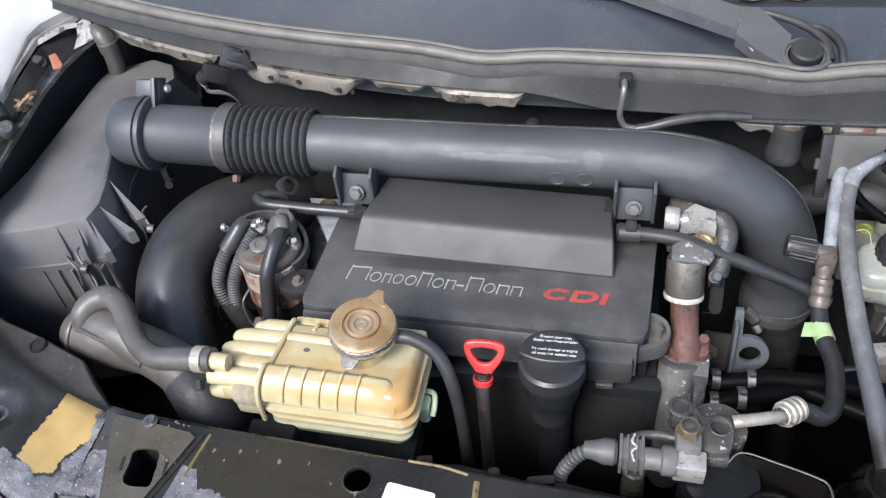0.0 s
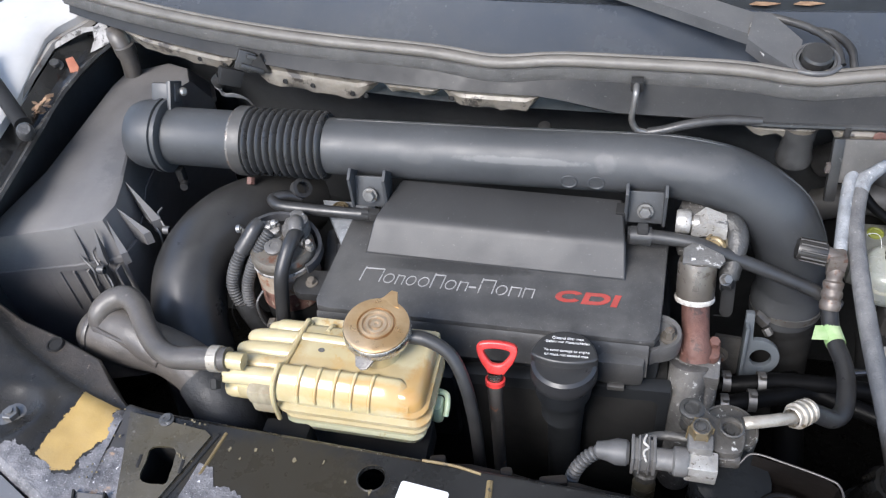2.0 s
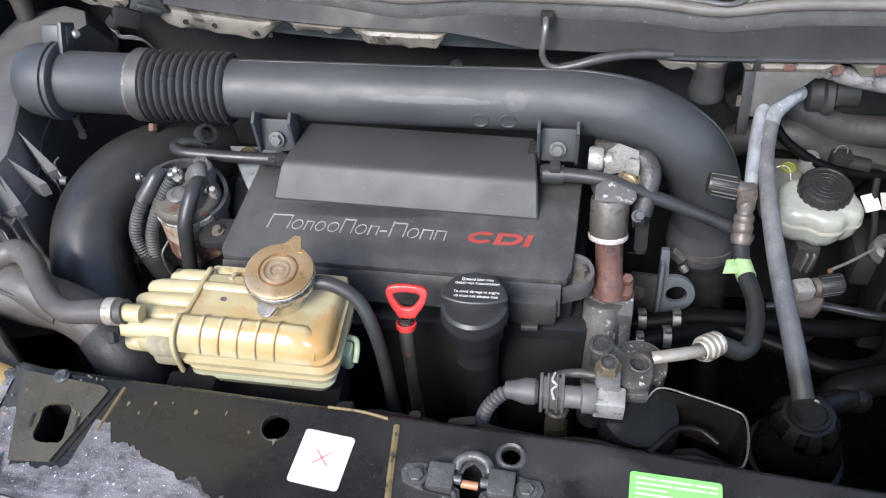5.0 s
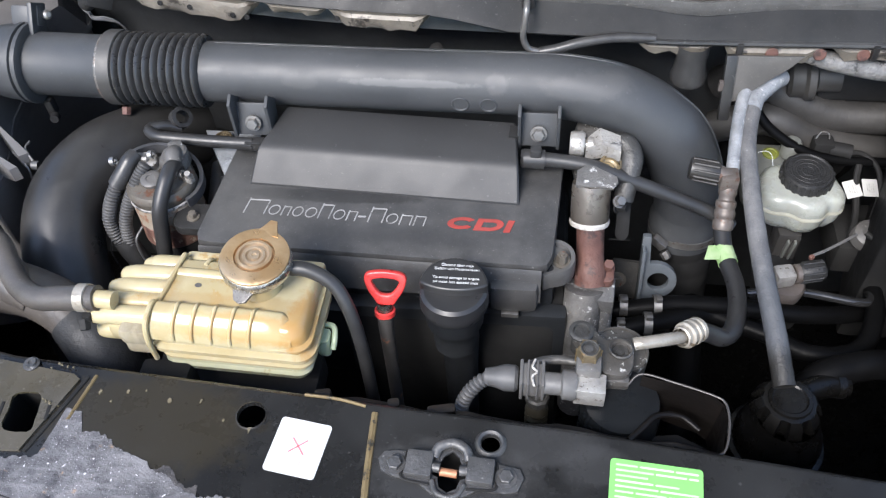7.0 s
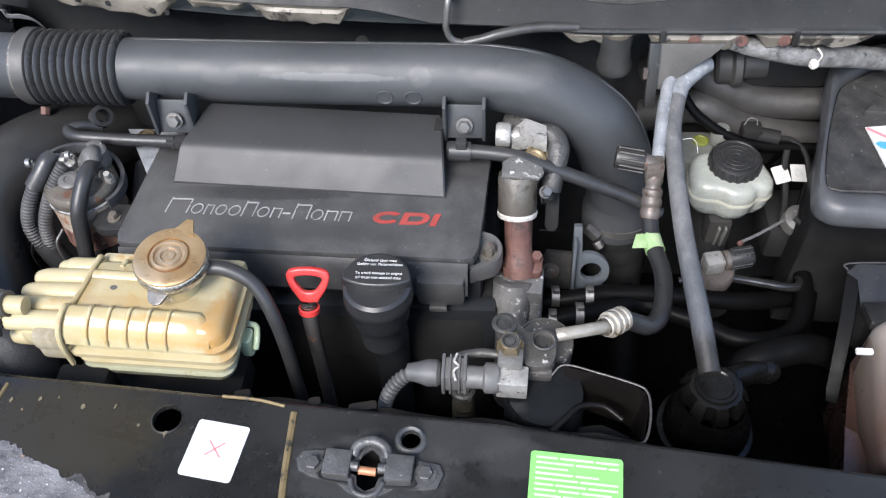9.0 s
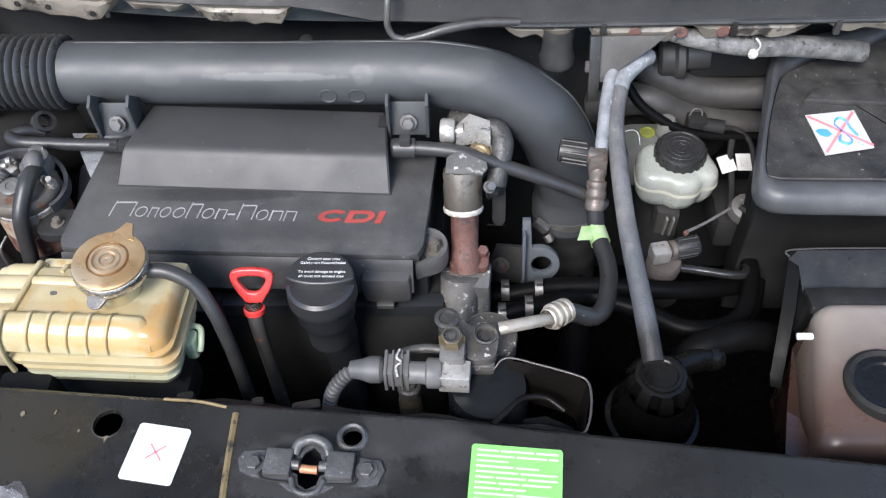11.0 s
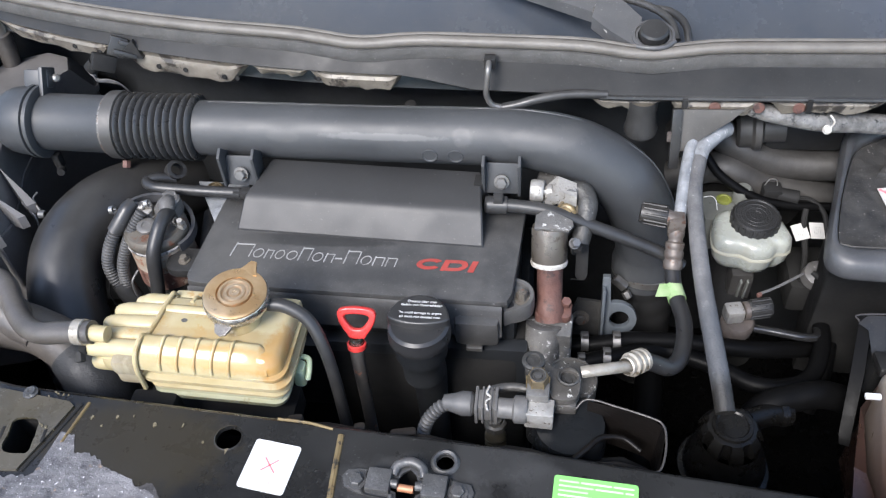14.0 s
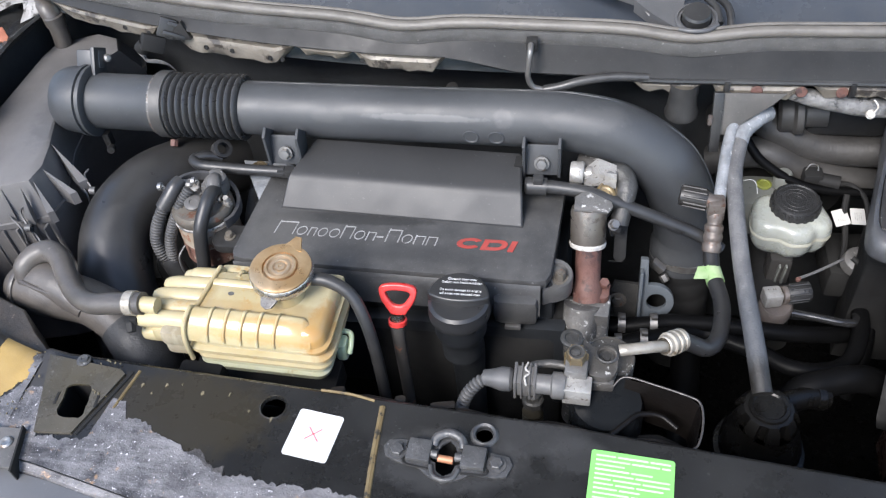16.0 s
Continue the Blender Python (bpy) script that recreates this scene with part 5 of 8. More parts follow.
part("lower_sleeve", lathe([(0.036, 0.0), (0.042, 0.002), (0.0425, 0.030), (0.040, 0.034), (0.039, 0.055)], (0.345, 0.440, 0.688), (-0.03, 0.02, 1), 36), "duct", duct)
part("lower_hose", tube([(0.345, 0.440, 0.70), (0.348, 0.438, 0.66), (0.350, 0.43, 0.60), (0.352, 0.41, 0.52)], 0.040, 28, 6, rings=(0.03, 0.0012)), "dim", duct)
part("hose_clamp", lathe([(0.0415, 0), (0.0435, 0.0005), (0.0435, 0.0105), (0.0415, 0.011)], (0.3455, 0.4395, 0.698), (0.05, 0.12, 1), 36), "steel", duct)
part("clamp_screw", merge(box((0.312, 0.402, 0.710), (0.020, 0.010, 0.012), 0.002, (0, 30, -25)), hexagon((0.319, 0.396, 0.700), (0.5, -0.5, -0.6), 0.0055, 0.010)), "dull_bolt", duct)


# ---- air filter box ----
airbox = thing("air_filter_box", (-0.52, 0.42, 0.60), "large dusty black plastic air filter box with ribbed lid", "air filter")
lid_top = [(-0.535, 0.668), (-0.498, 0.655), (-0.480, 0.62), (-0.505, 0.53), (-0.492, 0.44), (-0.474, 0.385), (-0.466, 0.350), (-0.470, 0.322), (-0.515, 0.303), (-0.592, 0.281), (-0.612, 0.292), (-0.592, 0.40), (-0.590, 0.50), (-0.594, 0.60), (-0.590, 0.638)]
mid_x, mid_y = -0.53, 0.45


def lid_loop(grow, z, dy=0.0):
    out = []
    for x, y in lid_top:
        gy = grow if y > mid_y else 1 + (grow - 1) * 0.35
        corner = max(0.0, min(1.0, (0.36 - y) / 0.07)) * max(0.0, min(1.0, (-0.54 - x) / 0.06)) * max(0.0, min(1.0, (grow - 1) / 0.14))
        out.append((mid_x + (x - mid_x) * grow - 0.026 * corner, mid_y + (y - mid_y) * gy + dy - 0.004 * corner, z - 0.05 * max(0, y - 0.5)))
    return out


part("lid", loft([lid_loop(0.90, 0.888), lid_loop(0.97, 0.886), lid_loop(1.0, 0.881), lid_loop(1.06, 0.862), lid_loop(1.14, 0.838, 0.0), lid_loop(1.15, 0.834, 0.0)]), "airbox", airbox, sharp=30)
part("flange", loft([lid_loop(1.15, 0.835), lid_loop(1.19, 0.834), lid_loop(1.19, 0.826), lid_loop(1.14, 0.825)]), "airbox", airbox)
part("lower_box", loft([lid_loop(1.14, 0.828), lid_loop(1.13, 0.74), lid_loop(1.08, 0.60)]), "airbox", airbox)


def wedge(a, b, c, low):
    """A tapering buttress: a triangle on top, walls down to its foot."""
    return loft([[a, b, c], [(x, y, low) for x, y, z in (a, b, c)]])


for apex, low_a, low_b in (((-0.503, 0.308), (-0.5025, 0.298), (-0.497, 0.300)), ((-0.478, 0.312), (-0.480, 0.297), (-0.474, 0.300)), ((-0.4685, 0.326), (-0.4515, 0.302), (-0.4455, 0.308)),
                           ((-0.4683, 0.349), (-0.438, 0.338), (-0.431, 0.344)), ((-0.4765, 0.395), (-0.436, 0.360), (-0.428, 0.368))):
    part("rib", wedge((*apex, 0.884), (*low_a, 0.851), (*low_b, 0.850), 0.832), "airbox", airbox)
for k in range(9):
    part("body_rib", box((-0.61 + 0.018 * k, 0.284 + 0.0025 * k, 0.79), (0.003, 0.012, 0.07), 0.001), "airbox", airbox)
for cx, cy in ((-0.474, 0.299), (-0.420, 0.372)):
    part("wire_clip", merge(tube([(cx - 0.028, cy + 0.012, 0.850), (cx - 0.030, cy, 0.846), (cx - 0.012, cy - 0.012, 0.835), (cx - 0.010, cy - 0.018, 0.815)], 0.0016, 6), tube([(cx - 0.012, cy + 0.012, 0.853), (cx - 0.014, cy + 0.002, 0.850), (cx - 0.002, cy - 0.010, 0.838), (cx + 0.004, cy - 0.012, 0.825), (cx + 0.010, cy - 0.020, 0.815), (cx + 0.002, cy - 0.026, 0.805)], 0.0016, 6), lathe([(0.004, -0.004), (0.0055, -0.004), (0.0055, 0.004), (0.004, 0.004)], (cx, cy - 0.012, 0.838), (1, 0, 0), 14)), "clip_dark", airbox)

# ---- left wing ----
wing = thing("front_wing", (-0.72, 0.5, 0.5), "white painted front wing with stained inner edge", "car panel", kind="structure")
EDGE = [(-0.612, 0.20), (-0.622, 0.30), (-0.632, 0.40), (-0.642, 0.475), (-0.652, 0.54), (-0.661, 0.604), (-0.650, 0.632), (-0.636, 0.656), (-0.626, 0.676), (-0.615, 0.695), (-0.600, 0.73)]
OUTER = [(x - 0.026 * min(1, max(0, k - 3) / 3), y + 0.008 * min(1, max(0, k - 3) / 3)) for k, (x, y) in enumerate(EDGE)]
part("outer_panel", loft([[(x + d, y + e, 0.953 + h) for x, y in OUTER] for d, e, h in ((0.003, -0.003, -0.018), (0.002, -0.002, -0.004), (-0.003, 0.002, 0.0), (-0.03, 0.012, 0.006), (-0.10, 0.02, 0.010), (-0.2, 0.0, -0.02), (-0.26, 0.0, -0.2))], closed=False), "white_paint", wing)
part("edge_sheet", loft([[(x + d, y + e, 0.947 + h) for x, y in EDGE[3:]] for d, e, h in ((0.002, -0.003, -0.006), (-0.001, -0.001, 0.0), (-0.012, 0.004, -0.004), (-0.020, 0.007, -0.008), (-0.034, 0.012, -0.010))], closed=False), "edge_stain", wing, "grey-brown stained inner edge of the wing")
CHANNEL = [(-0.575, 0.30), (-0.583, 0.36), (-0.592, 0.43), (-0.598, 0.467), (-0.602, 0.506), (-0.602, 0.557), (-0.596, 0.60), (-0.588, 0.632)]
rows = []
for k, (x, y) in enumerate(CHANNEL):
    ox, oy = EDGE[min(k + 1, 8)] if k < 5 else EDGE[k]
    w = 0.0025 * math.sin(k * 2.3)
    rows.append([(ox + 0.003, oy - 0.004, 0.938), (ox + 0.4 * (x - ox), oy + 0.3 * (y - oy), 0.922 + w), (ox + 0.7 * (x - ox), oy + 0.6 * (y - oy), 0.924), (x - 0.006, y, 0.932 - w), (x, y, 0.934), (x + 0.002, y + 0.001, 0.930), (x - 0.004, y + 0.002, 0.924)])
part("inner_edge", loft([r[:3] for r in rows], closed=False), "fender_dark", wing)
# Inner columns get a lighter colour for the channel's sheen, besides its stains.
part("channel", loft([r[2:] for r in rows], closed=False), "channel_sheen", wing, "glossy black channel with pale stains and painted-in sheen")
part("drop_wall", loft([[(x + d, y, h) for x, y in [(-0.566, 0.20)] + CHANNEL + [(-0.585, 0.70)]] for d, h in ((-0.004, 0.924), (-0.034, 0.900), (-0.045, 0.80), (-0.045, 0.55))], closed=False), "hinter", wing)
part("torn_lip", loft([[(-0.664, 0.600, 0.944), (-0.659, 0.597, 0.940)], [(-0.650, 0.622, 0.948), (-0.644, 0.616, 0.943)], [(-0.636, 0.640, 0.949), (-0.632, 0.634, 0.944)], [(-0.620, 0.645, 0.948), (-0.618, 0.640, 0.944)]], closed=False), "stained", wing, "pale torn lip of the inner sheet")
part("torn_corner", loft([[(-0.622, 0.645, 0.946), (-0.614, 0.628, 0.938), (-0.612, 0.606, 0.930)], [(-0.610, 0.652, 0.952), (-0.603, 0.634, 0.944), (-0.600, 0.610, 0.934)], [(-0.602, 0.650, 0.956), (-0.592, 0.638, 0.948), (-0.588, 0.622, 0.936)], [(-0.594, 0.640, 0.944), (-0.586, 0.632, 0.940), (-0.584, 0.626, 0.932)]], closed=False), "stained", wing, "white-stained torn corner of the sheet")
part("pillar_sheet", loft([[(-0.640, 0.662, 0.94), (-0.628, 0.690, 0.952), (-0.61, 0.72, 0.955)], [(-0.60, 0.654, 0.935), (-0.585, 0.68, 0.95), (-0.57, 0.71, 0.955)]], closed=False), "fender_dark", wing)
for bx, by in ((-0.650, 0.573),):
    part("bolt", bolt((bx, by, 0.929), (0.3, -0.2, 1), 0.0075, 0.007), "dark_alloy", wing)
part("marker_tab", plate([(-0.022, -0.006), (0.012, -0.008), (0.020, 0.003), (0.010, 0.008), (-0.020, 0.006)], 0, 0.003, bevel=0.001, at=pose(-0.616, 0.566, 0.934, 8, 10, -50) @ Matrix.Scale(0.85, 4)), "orange", wing, "faded orange plastic tab")
random.seed(11)
for k in range(16):
    lx, ly = -0.607 + random.uniform(-0.008, 0.006), 0.476 + random.uniform(-0.020, 0.020)
    a = random.uniform(0, 180)
    solo("dry_leaf", plate([(-0.0065, 0), (-0.003, -0.0032), (0.001, -0.0018), (0.0045, -0.0026), (0.0075, 0.001), (0.003, 0.0038), (0.0, 0.0018), (-0.004, 0.0028)], 0, 0.0008, at=pose(lx, ly, 0.932 + 0.0008 * k, random.uniform(-35, 35), random.uniform(-35, 35), a)), "leaf", (lx, ly, 0.932), "crumpled dry brown leaf on the wing edge", "leaf", group="leaves on the wing edge")
solo("drain_pipe", merge(tube([(-0.592, 0.645, 0.937), (-0.580, 0.634, 0.934), (-0.571, 0.628, 0.912), (-0.575, 0.628, 0.875), (-0.582, 0.628, 0.82), (-0.585, 0.628, 0.76)], [0.0130, 0.0135, 0.0130, 0.0125, 0.0125, 0.0125], 18, 8), lathe([(0.0125, -0.004), (0.0150, -0.003), (0.0150, 0.010), (0.0125, 0.012)], (-0.572, 0.629, 0.918), (-0.1, 0.05, 1), 18)), "grey_rubber", (-0.585, 0.628, 0.76), "grey rubber drain pipe beside the air filter box", "pipe")

rod = thing("bonnet_gas_strut", (-0.63, 0.45, 0.93), "black bonnet strut with a round end on the wing edge", "strut")
part("rod", tube([(-0.72, 0.52, 0.985), (-0.655, 0.465, 0.960), (-0.606, 0.422, 0.946)], 0.0105, 18), "dim", rod)
part("ball_end", lathe([(0, 0.012), (0.007, 0.012), (0.0095, 0.009), (0.0105, 0.004), (0.0105, -0.006), (0, -0.006)], (-0.596, 0.410, 0.944), (0.45, -0.45, 0.75), 22), "latch_metal", rod)

# ---- sensor connector on the scuttle ----
conn = thing("sensor_connector", (-0.36, 0.54, 0.94), "black plastic sensor connector with a wire tail on the flange", "connector")
part("housing", box((-0.368, 0.532, 0.950), (0.030, 0.020, 0.022), 0.003, (-20, 30, 30)), "dim", conn)
part("holder", merge(box((-0.348, 0.545, 0.966), (0.022, 0.010, 0.026), 0.002, (-20, 30, 20)), box((-0.338, 0.540, 0.958), (0.030, 0.006, 0.006), 0.0015, (-20, 30, 20)), box((-0.332, 0.547, 0.968), (0.026, 0.006, 0.006), 0.0015, (-20, 30, 20))), "black", conn)
part("plug", lathe([(0, 0.001), (0.0085, 0.001), (0.0095, 0.003), (0.0095, 0.014), (0, 0.014)], (-0.388, 0.527, 0.941), (0.7, 0.2, 0.6), 20), "dim", conn)
part("gusset", loft([[(-0.352, 0.538, 0.952), (-0.326, 0.545, 0.975), (-0.318, 0.545, 0.948)], [(-0.352, 0.544, 0.952), (-0.326, 0.551, 0.975), (-0.318, 0.551, 0.948)]]), "black", conn)
part("collar", lathe([(0.0, 0.0), (0.0075, 0.0), (0.0080, 0.002), (0.0080, 0.004), (0.0, 0.004)], (-0.384, 0.528, 0.936), (-0.5, -0.5, -0.2), 18), "conduit", conn)
for k in range(3):
    part("wire", tube([(-0.389 + 0.003 * k, 0.524, 0.940), (-0.376, 0.520 - 0.002 * k, 0.932), (-0.362, 0.522, 0.930 - 0.002 * k), (-0.347, 0.524, 0.918), (-0.335, 0.53, 0.88)], 0.0012, 6), "conduit", conn)

# ---- large black intake hose ----
hose = thing("intake_hose", (-0.33, 0.19, 0.55), "thick shiny black rubber intake hose", "hose")
HOSE = [(-0.285, 0.50, 0.775), (-0.322, 0.455, 0.800), (-0.362, 0.395, 0.815), (-0.382, 0.330, 0.805), (-0.372, 0.270, 0.770), (-0.348, 0.225, 0.715), (-0.333, 0.20, 0.64), (-0.33, 0.19, 0.55)]
part("hose_body", tube(HOSE, 0.0455, 36, 8), "gloss_rubber", hose)
for k in range(4):
    a = radians(130 + 22 * k)
    part("moulded_rib", tube([(x + 0.0445 * math.cos(a) * 0.9, y, z + 0.0450 * math.sin(a)) for x, y, z in HOSE[1:6]], 0.0012, 6, 6), "gloss_rubber", hose)
turbo = thing("charge_air_hose", (-0.35, 0.14, 0.62), "dusty grey rubber charge air elbow beside the tank", "hose")
ELBOW = [(-0.456, 0.213, 0.820), (-0.444, 0.209, 0.821), (-0.410, 0.201, 0.823), (-0.388, 0.196, 0.823), (-0.350, 0.189, 0.820), (-0.312, 0.174, 0.812), (-0.284, 0.154, 0.796), (-0.262, 0.134, 0.768), (-0.252, 0.122, 0.70)]
part("elbow", tube(ELBOW, [0.022, 0.0300, 0.0310, 0.0290, 0.0265, 0.0275, 0.0310, 0.0330, 0.0330], 32, 8), "grey_rubber", turbo)
part("upper_branch", tube([(-0.440, 0.206, 0.830), (-0.430, 0.206, 0.834), (-0.408, 0.205, 0.838), (-0.384, 0.197, 0.838), (-0.362, 0.184, 0.834), (-0.345, 0.172, 0.828)], [0.012, 0.022, 0.0250, 0.0240, 0.020, 0.012], 26, 8), "grey_rubber", turbo)
part("fold_lip", tube([(-0.452, 0.214, 0.842), (-0.438, 0.196, 0.850), (-0.414, 0.184, 0.852), (-0.388, 0.178, 0.848), (-0.368, 0.176, 0.842)], 0.0022, 8), "grey_rubber", turbo)
part("end_lip", lathe([(0.026, -0.003), (0.0315, -0.002), (0.0325, 0.001), (0.0315, 0.004), (0.028, 0.005)], (-0.440, 0.208, 0.823), (1, -0.25, 0.02), 30), "grey_rubber", turbo)
part("ribbed_end", tube([(-0.304, 0.170, 0.808), (-0.284, 0.154, 0.796), (-0.262, 0.134, 0.768), (-0.252, 0.122, 0.70)], [0.0300, 0.0322, 0.0340, 0.0340], 32, 8), "weave", turbo, "black woven-looking hose end")
part("branch_hose", tube([(-0.428, 0.196, 0.838), (-0.428, 0.205, 0.858), (-0.416, 0.217, 0.868), (-0.398, 0.221, 0.872), (-0.378, 0.209, 0.873), (-0.355, 0.181, 0.873), (-0.330, 0.156, 0.876), (-0.302, 0.140, 0.884), (-0.275, 0.138, 0.889), (-0.238, 0.137, 0.894)], [0.010, 0.0125, 0.0130, 0.0130, 0.0125, 0.0120, 0.0118, 0.0118, 0.0120, 0.0122], 22, 8), "grey_rubber", turbo)
part("hose_clamp", lathe([(0.0120, 0), (0.0136, 0.0005), (0.0136, 0.0105), (0.0120, 0.011)], (-0.257, 0.1372, 0.8925), (1, -0.03, 0.08), 24), "warm_pipe", turbo)
part("clamp_screw", merge(hexagon((-0.253, 0.124, 0.876), (0.2, -0.7, -0.5), 0.0055, 0.010), box((-0.249, 0.127, 0.879), (0.008, 0.010, 0.008), 0.001)), "dim", turbo)

# ---- coolant expansion tank ----
tank = thing("coolant_tank", (-0.12, 0.145, 0.78), "yellowed translucent plastic coolant expansion tank", "coolant tank")
lean = Matrix.Translation((-0.121, 0.152, 0.874)) @ Matrix.Rotation(radians(1.2), 4, "Y") @ Matrix.Rotation(radians(-1.2), 4, "Z")


def in_tank(bm):
    bmesh.ops.transform(bm, matrix=lean, verts=bm.verts)
    return bm


def tank_loop(x0, y0, x1, y1, r, z):
    return [(x, y, z) for x, y in rounded(x0, y0 + 0.012, x1, y1, r, 6)]


part("upper_shell", in_tank(loft([tank_loop(-0.064, -0.046, 0.0780, 0.044, 0.012, -0.030), tank_loop(-0.066, -0.049, 0.0820, 0.047, 0.014, -0.020), tank_loop(-0.066, -0.049, 0.0820, 0.047, 0.014, 0.000), tank_loop(-0.064, -0.046, 0.0790, 0.044, 0.014, 0.009), tank_loop(-0.058, -0.040, 0.0730, 0.038, 0.012, 0.014)])), "cream", tank, sharp=50)
part("seam_lip", in_tank(loft([tank_loop(-0.070, -0.053, 0.0860, 0.050, 0.016, -0.026), tank_loop(-0.072, -0.055, 0.0880, 0.052, 0.017, -0.024), tank_loop(-0.072, -0.055, 0.0880, 0.052, 0.017, -0.019), tank_loop(-0.066, -0.049, 0.0820, 0.047, 0.014, -0.017)])), "cream", tank)
part("lower_shell", in_tank(loft([tank_loop(-0.060, -0.040, 0.0700, 0.044, 0.012, -0.066), tank_loop(-0.066, -0.048, 0.0780, 0.046, 0.014, -0.060), tank_loop(-0.067, -0.050, 0.0800, 0.047, 0.014, -0.052), tank_loop(-0.065, -0.047, 0.0780, 0.046, 0.014, -0.048), tank_loop(-0.067, -0.050, 0.0800, 0.047, 0.014, -0.044), tank_loop(-0.066, -0.049, 0.0790, 0.047, 0.014, -0.025)])), "pale", tank)
SHOULDER = [(-0.0415, -0.006), (-0.0395, 0.004), (-0.035, 0.011), (-0.027, 0.017), (-0.019, 0.0205), (-0.0145, 0.0185), (-0.011, 0.012)]
part("shoulder", in_tank(loft([[(-0.065, y, z) for y, z in SHOULDER], [(0.042, y, z) for y, z in SHOULDER], [(0.058, y * 0.96, z * 0.92) for y, z in SHOULDER], [(0.069, -0.03 + (y + 0.03) * 0.75, z * 0.55) for y, z in SHOULDER]])), "cream", tank, sharp=60)
for z in (-0.007, -0.0335):
    part("ledge", in_tank(loft([tank_loop(-0.066, -0.050, 0.0820, 0.047, 0.014, z - 0.003), tank_loop(-0.066, -0.0535, 0.0855, 0.049, 0.016, z - 0.0015), tank_loop(-0.066, -0.0535, 0.0855, 0.049, 0.016, z + 0.001), tank_loop(-0.066, -0.049, 0.0820, 0.047, 0.014, z + 0.0025)])), "cream", tank)
for k in range(5):
    part("shoulder_rib", in_tank(tube([(-0.042 + 0.018 * k, -0.0415, -0.004), (-0.0415 + 0.018 * k, -0.0397, 0.005), (-0.041 + 0.018 * k, -0.035, 0.0118), (-0.040 + 0.018 * k, -0.027, 0.0178), (-0.039 + 0.018 * k, -0.0195, 0.0211), (-0.0385 + 0.018 * k, -0.0135, 0.017)], 0.0019, 10)), "cream", tank)
for k, (fy, fx, fr) in enumerate(((0.041, -0.088, 0.0095), (0.027, -0.106, 0.0100), (0.010, -0.112, 0.0100), (-0.006, -0.127, 0.0095), (-0.022, -0.122, 0.0100))):
    part("finger", in_tank(tube([(fx - 0.008, fy, -0.006), (fx - 0.005, fy, -0.003), (fx + 0.004, fy, -0.001), (-0.08, fy, 0.001), (-0.05, fy, 0.002)], [fr * 0.3, fr * 0.85, fr, fr, fr], 16)), "cream", tank)
    part("finger", in_tank(tube([(fx - 0.006, fy, -0.026), (fx - 0.003, fy, -0.025), (fx + 0.006, fy, -0.024), (-0.08, fy, -0.024), (-0.05, fy, -0.024)], [fr * 0.3, fr * 0.85, fr, fr, fr], 14)), "cream", tank)
part("neck_block", in_tank(box((-0.088, 0.002, -0.015), (0.045, 0.072, 0.022), 0.006)), "cream", tank)
part("front_pocket", in_tank(merge(box((-0.0815, -0.029, -0.008), (0.028, 0.028, 0.022), 0.006), box((-0.080, -0.029, -0.022), (0.026, 0.027, 0.020), 0.005))), "smoky", tank, "smoky translucent corner pocket")
part("seam", in_tank(tube([(-0.066, -0.043, -0.036), (-0.066, -0.0435, -0.004), (-0.0655, -0.036, 0.014), (-0.063, -0.020, 0.0215), (-0.060, -0.010, 0.0150), (-0.055, 0.036, 0.0155), (-0.054, 0.046, 0.012), (-0.054, 0.050, -0.01)], 0.0026, 8)), "cream", tank)
part("seam", in_tank(tube([(-0.030, 0.034, 0.0145), (-0.028, 0.044, 0.011), (-0.027, 0.050, -0.01)], 0.0022, 8)), "cream", tank)
part("top_bar", in_tank(tube([(-0.060, 0.025, 0.010), (-0.03, 0.0245, 0.0105), (0.0, 0.024, 0.010)], 0.0065, 12)), "cream", tank)
part("rear_lobe", in_tank(box((0.012, 0.050, -0.010), (0.140, 0.016, 0.034), 0.006)), "cream", tank)
part("hose_spigot", tube([(-0.222, 0.136, 0.893), (-0.252, 0.137, 0.8935)], 0.0088, 16), "cream", tank)
part("clip_lug", in_tank(merge(plate(rounded(0.0, -0.010, 0.013, 0.008, 0.005), -0.058, -0.034, bevel=0.002, at=pose(0.080, 0.0, 0)), tube([(0.082, 0.012, -0.034), (0.094, 0.010, -0.034), (0.097, 0.0, -0.038), (0.096, -0.008, -0.046)], 0.0030, 10))), "pale_green", tank, "pale green translucent clip lug")
part("stain_spot", in_tank(plate(ring(-0.030, 0.010, 0.0035, 0.0026, 12), 0.0138, 0.0143)), "sensor_grey", tank, "dark oval moulding mark")
part("neck", lathe([(0.030, -0.004), (0.026, 0.0), (0.0225, 0.003), (0.0225, 0.028)], (-0.093, 0.170, 0.882), (0.03, -0.04, 1), 32), "cream", tank)
cap_axis = (0.05, -0.06, 1)
cap = part("cap", lathe([(0.0245, -0.010), (0.0285, -0.010), (0.0315, -0.008), (0.0325, -0.002), (0.032, 0.001), (0.0295, 0.0022), (0.0190, 0.0030), (0.0182, 0.0002), (0.0172, 0.0002), (0.0165, 0.0036), (0.0140, 0.0040), (0.0128, 0.0012), (0.0112, 0.0010), (0.0100, 0.0034), (0.0080, 0.0036), (0.0068, 0.0012), (0.0055, 0.0012), (0.0048, 0.0034), (0.0022, 0.0036), (0.0016, 0.0022), (0, 0.0022)], (-0.0915, 0.174, 0.9215), cap_axis, 48), "bronze", tank, "tarnished bronze-coloured metal pressure cap")
